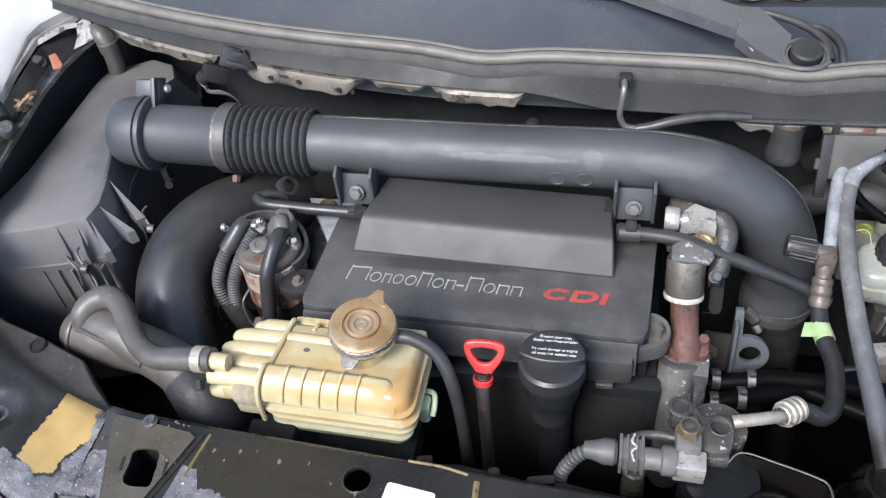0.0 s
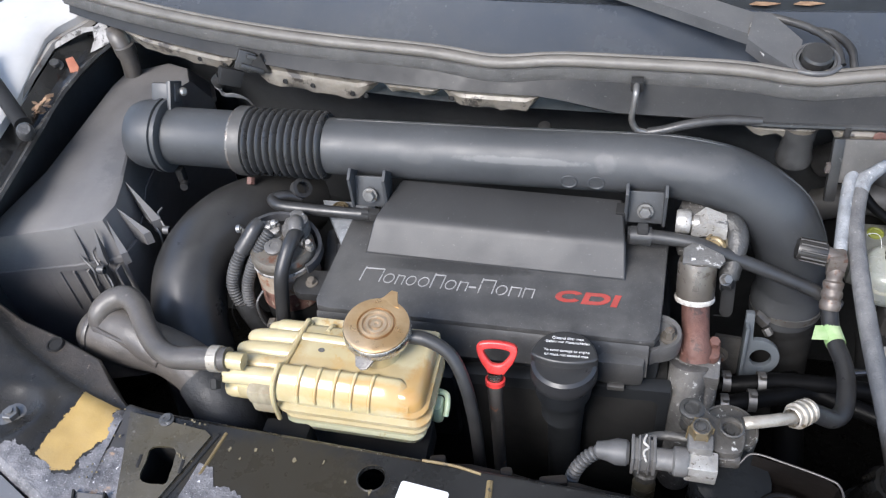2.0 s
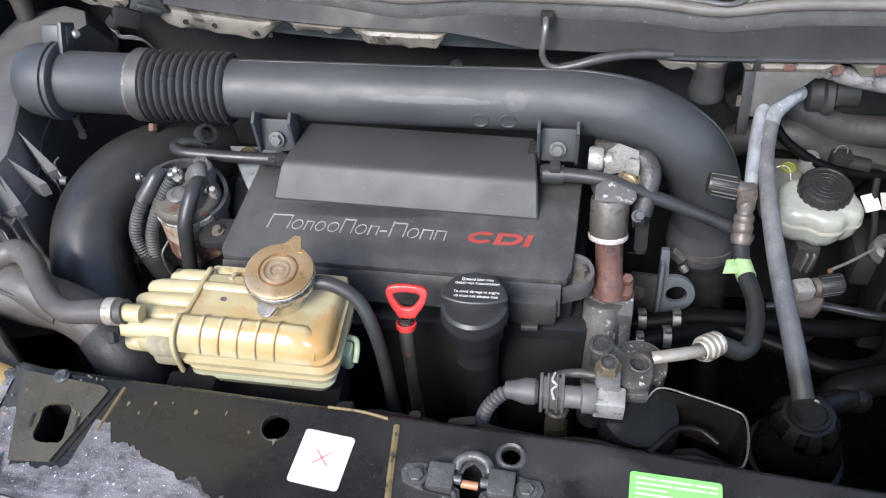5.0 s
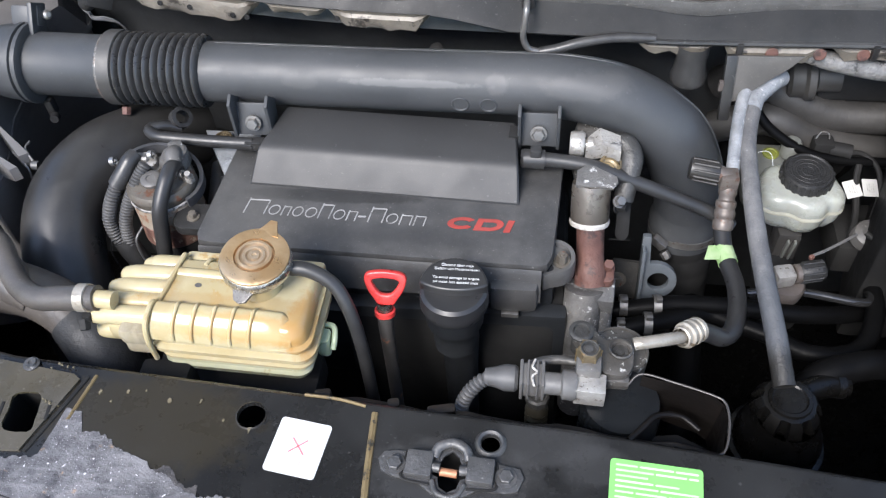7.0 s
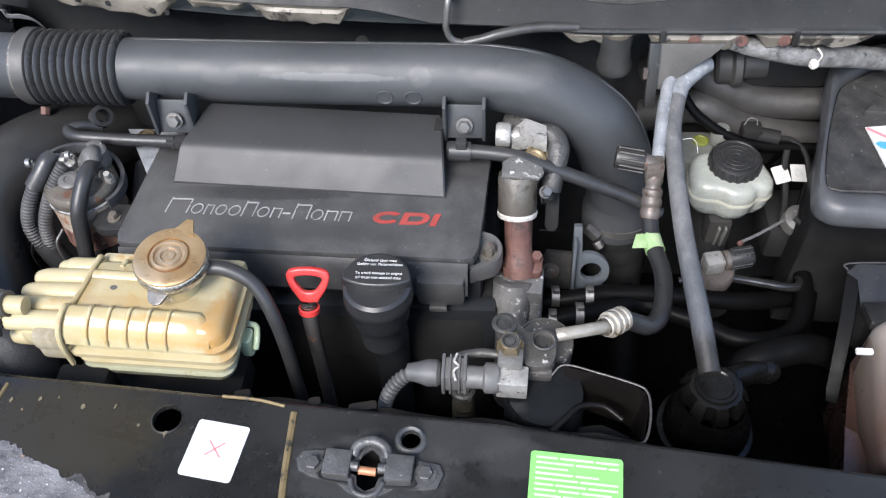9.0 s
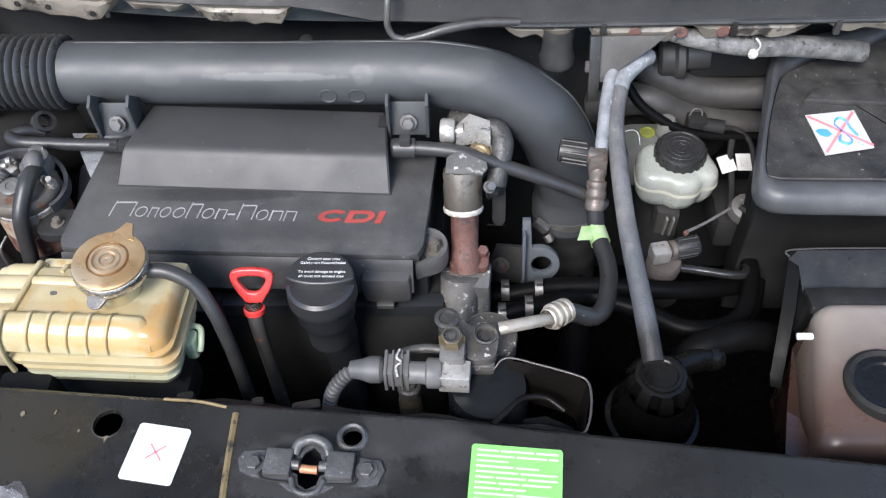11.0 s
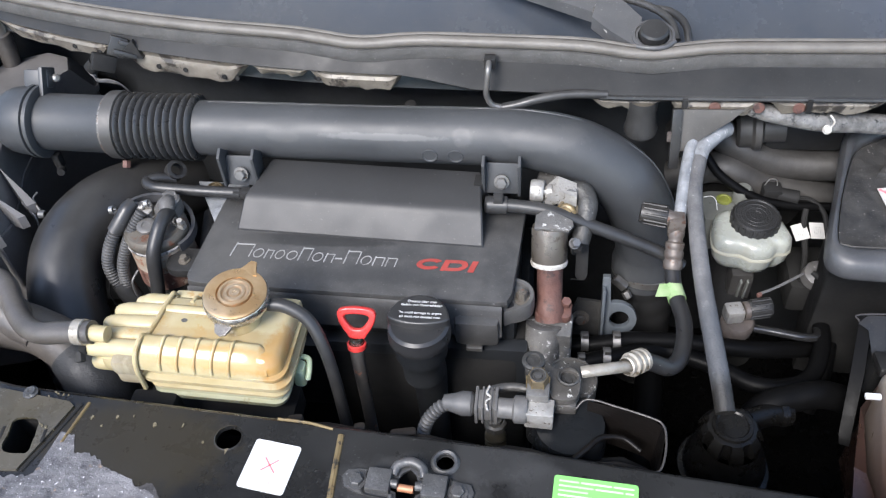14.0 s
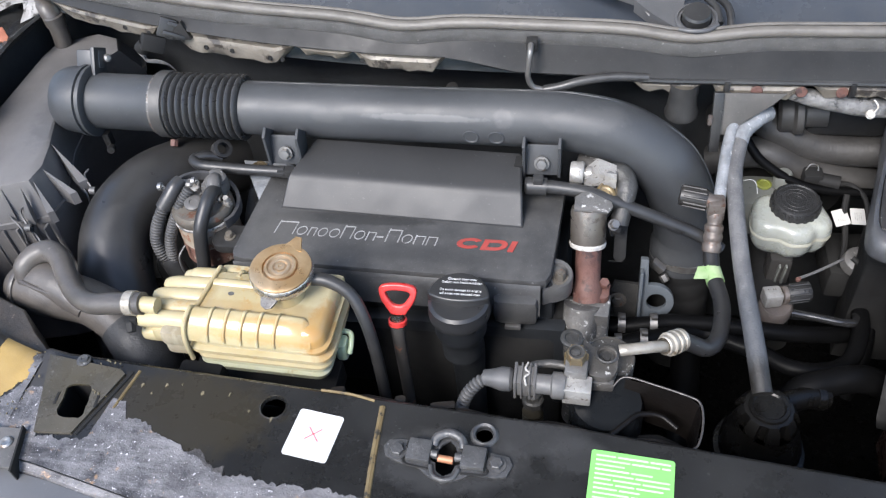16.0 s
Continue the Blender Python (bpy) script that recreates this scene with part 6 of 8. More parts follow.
part("cap_ear", plate([(-0.0125, 0.025), (-0.007, 0.034), (-0.0035, 0.0425), (0.0035, 0.0425), (0.007, 0.034), (0.0125, 0.025)], -0.001, 0.002, bevel=0.0008, at=frame_of((-0.0915, 0.174, 0.9215), (0.97, -0.22, 0), (0.22, 0.97, 0.06))), "bronze", cap)
part("cap_ear", plate([(-0.0135, -0.026), (-0.009, -0.036), (-0.006, -0.043), (0.0, -0.0455), (0.006, -0.043), (0.009, -0.036), (0.0135, -0.026)], -0.0035, 0.0, bevel=0.001, at=frame_of((-0.0915, 0.174, 0.9215), (0.97, -0.22, 0), (0.22, 0.97, 0.42))), "worn_ring", cap)
part("cap_skirt", lathe([(0.0305, -0.0135), (0.0330, -0.0125), (0.0336, -0.0100), (0.0334, -0.0025), (0.0322, -0.0006), (0.0308, 0.0010)], (-0.0915, 0.174, 0.9215), cap_axis, 48), "chrome", cap)
solo("overflow_hose", tube([(-0.064, 0.178, 0.903), (-0.045, 0.178, 0.901), (-0.022, 0.172, 0.889), (-0.008, 0.160, 0.865), (0.000, 0.150, 0.825), (0.004, 0.142, 0.77), (0.006, 0.135, 0.68)], [0.0072, 0.0072, 0.0068, 0.0066, 0.0066, 0.0066, 0.0066], 16, 8), "satin_rubber", (0.006, 0.135, 0.68), "thin black rubber overflow hose from the tank neck", "hose")
solo("tank_bracket", merge(box((-0.13, 0.130, 0.765), (0.17, 0.07, 0.035), 0.006), box((-0.185, 0.10, 0.80), (0.05, 0.04, 0.05), 0.006)), "dim", (-0.13, 0.13, 0.75), "dark dirty bracket under the coolant tank", "bracket")


# ---- dipstick and oil filler ----
dip = thing("oil_dipstick", (0.018, 0.19, 0.66), "oil dipstick with red plastic pull ring", "dipstick")
hold = frame_of((0.0185, 0.203, 0.852), (1, 0, 0), (0, 0.45, 0.89))
outer = [(-0.021, 0.006), (-0.0195, 0.0125), (-0.012, 0.0155), (0.0, 0.0165), (0.012, 0.0155), (0.0195, 0.0125), (0.021, 0.006), (0.0175, -0.005), (0.0105, -0.016), (0.007, -0.020), (-0.007, -0.020), (-0.0105, -0.016), (-0.0175, -0.005)]
inner = [(-0.0135, 0.004), (-0.011, 0.0075), (0.0, 0.0088), (0.011, 0.0075), (0.0135, 0.004), (0.009, -0.004), (0.004, -0.0085), (-0.004, -0.0085), (-0.009, -0.004)]
part("pull_ring", plate(curvy(outer, 4), -0.0035, 0.0035, [curvy(inner, 4)], bevel=0.0022, at=hold, segments=3), "red", dip)
part("stamp", plate(rounded(-0.010, 0.0105, 0.010, 0.0138, 0.001), 0.0033, 0.0038, at=hold), "dark_red", dip)
part("collar", lathe([(0.0085, 0), (0.0105, 0.001), (0.0105, 0.006), (0.0085, 0.007)], (0.0175, 0.189, 0.823), (0, 0.3, 1), 24), "red", dip)
part("neck", lathe([(0.0075, 0), (0.0075, 0.012)], (0.0175, 0.190, 0.826), (0, 0.3, 1), 18), "chrome", dip)
part("guide_tube", tube([(0.0175, 0.188, 0.823), (0.0175, 0.185, 0.80), (0.018, 0.182, 0.73), (0.018, 0.18, 0.64)], [0.0082, 0.0076, 0.007, 0.007], 18), "grey_dirty", dip, "dirty grey guide tube with rust")
filler = thing("oil_filler", (0.089, 0.2, 0.62), "black plastic oil filler tube with screw cap", "oil filler")
oil_axis = Vector((0.0, 0.04, 1)).normalized()
cap_at = Vector((0.087, 0.195, 0.855))
cap = part("cap", lathe([(0.029, -0.014), (0.0325, -0.013), (0.0335, -0.010), (0.0335, -0.003), (0.0325, 0.0), (0.0325, 0.006), (0.029, 0.0085), (0.0, 0.007)], cap_at, oil_axis, 44), "oil_cap", filler)
cap_top = frame_of(cap_at + oil_axis * 0.0175, (1, 0, 0), (0, 1, -0.04))
part("grip", plate(curvy([(-0.0325, 0.004), (-0.031, -0.002), (-0.016, -0.0075), (0.0, -0.009), (0.016, -0.0075), (0.031, -0.002), (0.0325, 0.004), (0.027, 0.018), (0.016, 0.0285), (0.0, 0.0325), (-0.016, 0.0285), (-0.027, 0.018)], 3), -0.014, 0.0, bevel=0.003, at=cap_top, segments=3), "oil_cap", cap)
for j, (text, size, dy) in enumerate((("\u00d6lstand \u00fcber max", 0.0043, 0.0215), ("Gefahr von Motorsch\u00e4den", 0.0041, 0.0165), ("To avoid damage to engine", 0.0041, 0.0055), ("oil must not exceed max", 0.0043, 0.0))):
    writing(text, size, cap_top @ pose(0.002, dy, 0.0004), "label", cap)
part("neck", lathe([(0.022, -0.075), (0.023, -0.05), (0.0265, -0.042), (0.0285, -0.036), (0.0285, -0.014), (0.03, -0.013)], cap_at, oil_axis, 32), "cover_low", filler)
part("tube", tube([cap_at - oil_axis * 0.065, (0.088, 0.212, 0.76), (0.088, 0.215, 0.70), (0.088, 0.215, 0.60)], [0.0225, 0.021, 0.0185, 0.018], 24), "cover_low", filler)

# ---- fuel filter ----
fuel = thing("fuel_filter", (-0.262, 0.335, 0.60), "rust-stained metal fuel filter can with hose fittings", "fuel filter")
part("can", lathe([(0.0, 0.0), (0.036, 0.0), (0.036, 0.155), (0.037, 0.158), (0.037, 0.222), (0.0385, 0.226), (0.0385, 0.231), (0.035, 0.236), (0.0, 0.238)], (-0.257, 0.335, 0.617), (0, 0, 1), 40), "rust", fuel, "grey and rust-stained metal can")
part("label_band", lathe([(0.0370, 0.186), (0.0378, 0.187), (0.0378, 0.217), (0.0370, 0.218)], (-0.257, 0.335, 0.617), (0, 0, 1), 40), "can_cream", fuel, "stained cream band")
part("rusted_rim", lathe([(0.0370, 0.158), (0.0392, 0.160), (0.0384, 0.168), (0.0388, 0.178), (0.0380, 0.186), (0.0370, 0.187)], (-0.257, 0.335, 0.617), (0, 0, 1), 36), "rust_red", fuel, "flaking rusted rim")
part("lower_sleeve", lathe([(0.0365, 0.02), (0.0378, 0.022), (0.0378, 0.155), (0.0365, 0.157)], (-0.257, 0.335, 0.617), (0, 0, 1), 36), "dim", fuel)
arc = [radians(a) for a in range(195, -38, -8)]
part("strap", loft([[(-0.256 + r * math.cos(a), 0.339 + r * math.sin(a), 0.853 - 0.012 * math.cos(a) - 0.004 * (1 - math.sin(a)) + h) for r, h in ((0.0400, 0.006), (0.0445, 0.006), (0.0445, -0.006), (0.0400, -0.006))] for a in arc]), "strap", fuel, "dusty dark clamping strap")
part("fitting_block", merge(box((-0.244, 0.357, 0.858), (0.030, 0.024, 0.020), 0.005), lathe([(0.011, 0), (0.011, 0.006), (0.0085, 0.008), (0, 0.008)], (-0.239, 0.360, 0.866), (0, -0.1, 1), 20)), "sensor_grey", fuel)
part("can_edge", lathe([(0.0378, 0.217), (0.0390, 0.218), (0.0390, 0.2205), (0.0378, 0.2215)], (-0.257, 0.335, 0.617), (0, 0, 1), 40), "stained", fuel, "pale crimped edge of the can")
part("plug_disc", lathe([(0.0105, 0), (0.0115, 0.001), (0.0115, 0.0045), (0.0095, 0.006), (0.005, 0.006), (0.0045, 0.005), (0, 0.005)], (-0.262, 0.326, 0.856), (0.05, -0.15, 1), 24), "sensor_grey", fuel)
part("elbow", tube([(-0.243, 0.362, 0.858), (-0.243, 0.360, 0.866), (-0.240, 0.350, 0.873), (-0.237, 0.340, 0.870)], [0.0105, 0.0105, 0.0098, 0.0088], 18, 6), "sensor_grey", fuel)
part("union_nut", lathe([(0.0070, 0), (0.0088, 0.001), (0.0088, 0.007), (0.0070, 0.008), (0, 0.008)], (-0.243, 0.366, 0.868), (0, 0.1, 1), 6), "spatter", fuel)
part("union_nut", lathe([(0.0060, 0), (0.0078, 0.001), (0.0078, 0.006), (0.0055, 0.008), (0, 0.008)], (-0.275, 0.352, 0.862), (0, 0.1, 1), 6), "spatter", fuel)
part("vent_screw", merge(hexagon((-0.221, 0.334, 0.852), (0.1, -0.3, 1), 0.0055, 0.008), lathe([(0, 0.016), (0.0032, 0.016), (0.0038, 0.012), (0.0038, 0.007)], (-0.221, 0.334, 0.852), (0.1, -0.3, 1), 14)), "alloy", fuel, "bright vent screw")
for fx, fy, r, h in ((-0.284, 0.352, 0.009, 0.018), (-0.270, 0.350, 0.0085, 0.016), (-0.264, 0.333, 0.008, 0.005)):
    part("fitting", lathe([(r * 1.2, 0), (r * 1.2, h * 0.4), (r, h * 0.5), (r, h), (r * 0.6, h * 1.1), (0, h * 1.1)], (fx, fy, 0.848), (0, -0.1, 1), 20), "alloy", fuel)
for fx, fy, fz in ((-0.307, 0.340, 0.870), (-0.266, 0.351, 0.872), (-0.228, 0.332, 0.862)):
    part("hose_clip", merge(lathe([(0.003, -0.0025), (0.0052, -0.0025), (0.0052, 0.0025), (0.003, 0.0025)], (fx, fy, fz), (1, 0, 0.2), 14), box((fx + 0.003, fy, fz - 0.006), (0.005, 0.005, 0.009), 0.001)), "steel", fuel)
part("drain_bolt", merge(hexagon((-0.268, 0.281, 0.775), (0.2, -1, 0.1), 0.0065, 0.010), tube([(-0.262, 0.284, 0.776), (-0.252, 0.276, 0.778)], 0.0045, 12)), "rust", fuel)
part("wire_loop", tube([(-0.278, 0.298, 0.81), (-0.284, 0.286, 0.80), (-0.281, 0.281, 0.775), (-0.272, 0.280, 0.762), (-0.262, 0.284, 0.758)], 0.0016, 8), "clip_dark", fuel)
conduit = thing("hose_pair", (-0.27, 0.27, 0.68), "two ribbed grey conduit hoses joined below the fuel filter", "hose")
part("sleeve", tube([(-0.284, 0.352, 0.872), (-0.289, 0.343, 0.869), (-0.296, 0.332, 0.860), (-0.304, 0.323, 0.850)], [0.008, 0.0098, 0.0098, 0.0098], 18), "rubber", conduit)
part("corrugated_hose", tube([(-0.303, 0.324, 0.851), (-0.313, 0.313, 0.832), (-0.319, 0.305, 0.810), (-0.315, 0.299, 0.790), (-0.304, 0.294, 0.774)], 0.0082, 18, 10, rings=(0.0040, 0.0018)), "conduit", conduit)
part("corrugated_hose", tube([(-0.270, 0.340, 0.868), (-0.282, 0.326, 0.852), (-0.293, 0.312, 0.830), (-0.299, 0.302, 0.810), (-0.300, 0.295, 0.785)], 0.0076, 18, 10, rings=(0.0036, 0.0016)), "conduit", conduit)
part("joined_hose", tube([(-0.308, 0.298, 0.786), (-0.301, 0.294, 0.772), (-0.290, 0.289, 0.748), (-0.281, 0.285, 0.72), (-0.275, 0.285, 0.66)], [0.0125, 0.0132, 0.0128, 0.0125, 0.0125], 18), "rubber", conduit)
part("cable_tie", tube([(-0.318, 0.296, 0.79), (-0.321, 0.292, 0.785), (-0.325, 0.29, 0.77), (-0.322, 0.288, 0.745)], 0.0010, 6), "black", conduit)
solo("fuel_hose", tube([(-0.236, 0.342, 0.868), (-0.237, 0.328, 0.872), (-0.240, 0.311, 0.865), (-0.245, 0.292, 0.845), (-0.249, 0.283, 0.808), (-0.252, 0.276, 0.772), (-0.255, 0.27, 0.68)], 0.0085, 18, 8), "satin_rubber", (-0.255, 0.27, 0.68), "smooth black fuel hose down the filter", "hose")

# ---- vent hoses to the cover ----
solo("breather_hose", tube([(-0.258, 0.418, 0.852), (-0.275, 0.412, 0.860), (-0.288, 0.402, 0.862), (-0.275, 0.392, 0.862), (-0.245, 0.390, 0.861), (-0.205, 0.388, 0.861), (-0.160, 0.386, 0.862)], 0.0072, 16, 8), "satin_rubber", (-0.258, 0.418, 0.85), "black breather hose with a hooked end", "hose")
solo("hose_end_ring", lathe([(0.008, -0.006), (0.0125, -0.006), (0.0125, 0.006), (0.008, 0.006)], (-0.258, 0.424, 0.862), (0.6, -0.3, 0.6), 24), "rubber", (-0.258, 0.424, 0.85), "open rubber hose end behind the fuel filter", "hose")
solo("vacuum_hose", merge(tube([(0.150, 0.374, 0.868), (0.18, 0.374, 0.867), (0.215, 0.371, 0.864), (0.243, 0.368, 0.856), (0.271, 0.365, 0.846), (0.312, 0.362, 0.830), (0.350, 0.357, 0.815), (0.375, 0.352, 0.80)], 0.0078, 16, 8), tube([(0.145, 0.374, 0.868), (0.168, 0.374, 0.8675)], 0.0105, 16), box((0.158, 0.372, 0.880), (0.012, 0.010, 0.010), 0.002)), "satin_rubber", (0.26, 0.35, 0.85), "black vacuum hose from the engine cover", "hose")
for k, (a, b) in enumerate((((-0.215, 0.40), (-0.20, 0.30)), ((-0.20, 0.38), (-0.195, 0.34)))):
    solo("coolant_hose", tube([(a[0], a[1], 0.81), ((a[0] + b[0]) / 2, (a[1] + b[1]) / 2, 0.80), (b[0], b[1], 0.78)], 0.011, 14), "rubber", (b[0], b[1], 0.76), "black coolant hose behind the fuel filter", "hose")

# ---- exhaust recirculation pipe ----
egr = thing("exhaust_recirculation_pipe", (0.222, 0.28, 0.66), "rusty exhaust recirculation pipe with silver sleeve", "pipe")
part("sleeve", lathe([(0.019, 0.0), (0.0205, 0.001), (0.0208, 0.003), (0.0208, 0.040), (0.0198, 0.046), (0.0, 0.047)], (0.2195, 0.331, 0.818), (-0.02, 0.42, 0.9), 40), "sleeve", egr, "dull silver metal sleeve with a crusted rim")
part("crusted_rim", lathe([(0.018, -0.002), (0.0212, -0.001), (0.0218, 0.0015), (0.0215, 0.004), (0.0206, 0.005)], (0.2195, 0.331, 0.818), (-0.02, 0.42, 0.9), 40), "crust", egr, "white crusted rim")
part("pipe", tube([(0.2205, 0.340, 0.826), (0.2210, 0.326, 0.815), (0.2212, 0.308, 0.809), (0.2215, 0.292, 0.805), (0.2225, 0.279, 0.799), (0.2235, 0.272, 0.788)], [0.0150, 0.0152, 0.0148, 0.0146, 0.0158, 0.0175], 26, 8), "copper", egr)
part("flange", plate(rounded(-0.021, -0.012, 0.021, 0.014, 0.007), 0, 0.012, bevel=0.003, at=pose(0.2265, 0.278, 0.788, 4, 0, -2)), "copper", egr)
part("flange_bolt", bolt((0.2400, 0.284, 0.799), (0.1, -0.3, 1), 0.0062, 0.010, 1.25), "copper", egr)
part("casting", merge(tube([(0.217, 0.266, 0.787), (0.216, 0.256, 0.765), (0.216, 0.246, 0.74), (0.218, 0.240, 0.70), (0.218, 0.236, 0.60)], [0.021, 0.0205, 0.0195, 0.0195, 0.0195], 24), lathe([(0.010, -0.03), (0.010, 0.026), (0.007, 0.030), (0, 0.030)], (0.239, 0.255, 0.752), (0, 0.25, 1), 16), box((0.231, 0.262, 0.765), (0.018, 0.024, 0.034), 0.004, (-12, 0, 0)), tube([(0.203, 0.25, 0.752), (0.186, 0.248, 0.752)], 0.007, 12), box((0.190, 0.248, 0.752), (0.008, 0.010, 0.018), 0.002)), "spatter", egr, "spattered grey alloy casting")
part("casting_head", box((0.227, 0.266, 0.776), (0.044, 0.034, 0.026), 0.004, (4, 0, -4)), "spatter", egr)
part("lever", plate(rounded(-0.007, -0.03, 0.008, 0.03, 0.008), 0, 0.004, bevel=0.001, at=frame_of((0.258, 0.362, 0.80), (1, 0, 0), (0, 0.5, 0.9))), "dim", egr)
part("side_bolt", bolt((0.248, 0.345, 0.832), (1, -0.5, 0.2), 0.006, 0.010), "dim", egr)

# ---- lifting eye ----
eye = thing("lifting_eye", (0.295, 0.36, 0.62), "blue-grey steel engine lifting eye bracket", "bracket")
ev = frame_of((0.307, 0.358, 0.692), (1, 0, 0), (0, 0.25, 0.97))
part("eye_plate", plate([(-0.020, -0.030), (0.006, -0.028)] + [(0.026 * math.cos(a), 0.026 * math.sin(a)) for a in (radians(d) for d in range(-70, 100, 12))] + [(-0.008, 0.025), (-0.0105, 0.064), (-0.020, 0.064)], -0.004, 0.004, [ring(0.004, 0, 0.0125, n=24)], bevel=0.001, at=ev), "bracket", eye)
part("web", box((0.289, 0.352, 0.70), (0.004, 0.018, 0.09), 0.001, (-14, 0, 0)), "bracket", eye)
part("base_plate", plate([(-0.07, -0.03), (-0.02, -0.032), (-0.02, 0.022), (-0.05, 0.025)], -0.006, -0.001, at=ev), "dark_alloy", eye)
part("bolt", bolt((0.262, 0.352, 0.696), (0, -0.97, 0.25), 0.0075, 0.006), "rust", eye)

# ---- air-conditioning block, pipes and hose ----
manifold = thing("pressure_sensor_block", (0.23, 0.11, 0.72), "weathered alloy air-conditioning block with pressure sensor", "valve block")
part("lower_block", box((0.2165, 0.098, 0.857), (0.027, 0.020, 0.022), 0.0015, (0, 0, -3)), "alloy", manifold, "bright speckled alloy block")
part("upper_block", box((0.2145, 0.112, 0.864), (0.022, 0.018, 0.028), 0.003, (0, 0, -3)), "spatter", manifold)
hex_fit = part("hex_fitting", lathe([(0.0108, -0.020), (0.0108, 0.002), (0.0096, 0.005), (0.0078, 0.0055)], (0.2140, 0.120, 0.884), (0, -0.1, 1), 6), "brass_dark", manifold, "dull brass hexagon fitting")
part("recess", lathe([(0.0080, 0.0050), (0.0074, 0.0062), (0.0066, 0.0060), (0.0058, 0.0035), (0.0042, 0.0035), (0.0036, 0.0050), (0, 0.0050)], (0.2140, 0.120, 0.884), (0, -0.1, 1), 24), "dark_alloy", hex_fit)
for k in range(6):
    a = math.pi * k / 3
    part("worn_edge", tube([(0.2140 + 0.0108 * math.cos(a), 0.1222 + 0.0108 * math.sin(a), 0.864 + 0.0010 * math.sin(a)), (0.2140 + 0.0108 * math.cos(a), 0.1198 + 0.0108 * math.sin(a), 0.886 + 0.0010 * math.sin(a))], 0.0007, 6, 1), "brass_edge", hex_fit)
part("eye_arm", merge(plate(curvy([(-0.042, 0.016), (-0.034, 0.028), (-0.024, 0.024), (-0.012, 0.012), (0.0, 0.015), (0.010, 0.013), (0.0125, 0.002), (0.011, -0.016), (0.004, -0.024), (-0.014, -0.024), (-0.020, -0.012), (-0.034, 0.004)], 4), 0, 0.012, [ring(0.001, 0.002, 0.0080, n=20)], bevel=0.002, at=pose(0.2425, 0.1345, 0.853)), box((0.240, 0.118, 0.850), (0.024, 0.022, 0.014), 0.004)), "saddle", manifold)
part("eye_bolt", lathe([(0.0085, 0), (0.0105, 0.0008), (0.0105, 0.0026), (0.0085, 0.003), (0.0075, 0.0010), (0.004, 0.0008), (0.0035, 0.002), (0, 0.002)], (0.2435, 0.1365, 0.8590), sides=24), "dark_alloy", manifold)
part("eye_rim", lathe([(0.0098, 0), (0.0112, 0.0004), (0.0112, 0.0022), (0.0098, 0.0028)], (0.2435, 0.1365, 0.8648), sides=28), "dark_alloy", manifold)
part("rear_eye", merge(lathe([(0.0, 0.0), (0.0105, 0.0), (0.0115, 0.001), (0.0115, 0.0035), (0.0095, 0.0045), (0.0075, 0.0045), (0.0066, 0.0020), (0.0, 0.0020)], (0.2085, 0.1520, 0.8648), (0, 0, 1), 24), tube([(0.2085, 0.1520, 0.840), (0.2085, 0.1520, 0.866)], 0.0085, 18)), "dark_alloy", manifold)
part("cover_disc", lathe([(0.0265, -0.02), (0.0275, 0.002), (0.0265, 0.0045), (0.0245, 0.0045), (0.0240, 0.0032), (0.0, 0.0032)], (0.246, 0.156, 0.832), (0, 0.05, 1), sides=32), "saddle", manifold, "dull grey round cover with a worn rim")
part("high_pipe", tube([(0.2555, 0.1465, 0.860), (0.266, 0.1485, 0.861), (0.284, 0.1555, 0.857), (0.303, 0.167, 0.847)], 0.0060, 16), "warm_pipe", manifold)
part("low_pipe", tube([(0.205, 0.126, 0.856), (0.190, 0.128, 0.855), (0.174, 0.127, 0.852), (0.160, 0.124, 0.845)], 0.0044, 14), "dark_alloy", manifold)
part("fitting", lathe([(0.0087, 0), (0.0100, 0.001), (0.0100, 0.006), (0.0126, 0.007), (0.0126, 0.011), (0.0104, 0.012), (0.0104, 0.014), (0.0126, 0.015), (0.0126, 0.019), (0.0104, 0.020), (0.0104, 0.022), (0.0122, 0.023), (0.0122, 0.027), (0.0087, 0.028)], (0.3005, 0.1655, 0.848), (0.66, 0.62, -0.34), 28), "warm_pipe", manifold)
part("sensor", merge(lathe([(0, 0), (0.0120, 0), (0.0135, 0.003), (0.0135, 0.012), (0.010, 0.014), (0.010, 0.028), (0, 0.028)], (0.205, 0.099, 0.860), (-1, 0.02, 0), 24)), "sensor_grey", manifold, "grey plastic pressure sensor")
part("plug", box((0.166, 0.103, 0.858), (0.022, 0.022, 0.022), 0.003), "sensor_grey", manifold)
for rx, rw in ((0.1565, 0.003), (0.1625, 0.002), (0.1705, 0.002), (0.1755, 0.003)):
    part("plug_rib", box((rx, 0.103, 0.858), (rw, 0.0265, 0.0255), 0.001), "sensor_grey", manifold)
part("wire_clip", tube([(0.168, 0.1165, 0.8705), (0.166, 0.108, 0.8715), (0.170, 0.103, 0.8715), (0.166, 0.098, 0.8715), (0.168, 0.0885, 0.871)], 0.0011, 6), "crust", manifold)
part("boot", lathe([(0.0095, 0), (0.0120, 0.003), (0.0122, 0.012), (0.0095, 0.020), (0.0075, 0.030)], (0.154, 0.104, 0.857), (-1, 0.02, -0.02), 24), "conduit", manifold)
part("cable_conduit", tube([(0.132, 0.104, 0.857), (0.120, 0.101, 0.852), (0.108, 0.094, 0.838), (0.102, 0.088, 0.815), (0.100, 0.082, 0.77)], 0.0070, 16, 10, rings=(0.0044, 0.0018)), "conduit", manifold)
nipple = thing("filling_valve", (0.172, 0.115, 0.74), "small dark filling valve with a hex top", "valve")
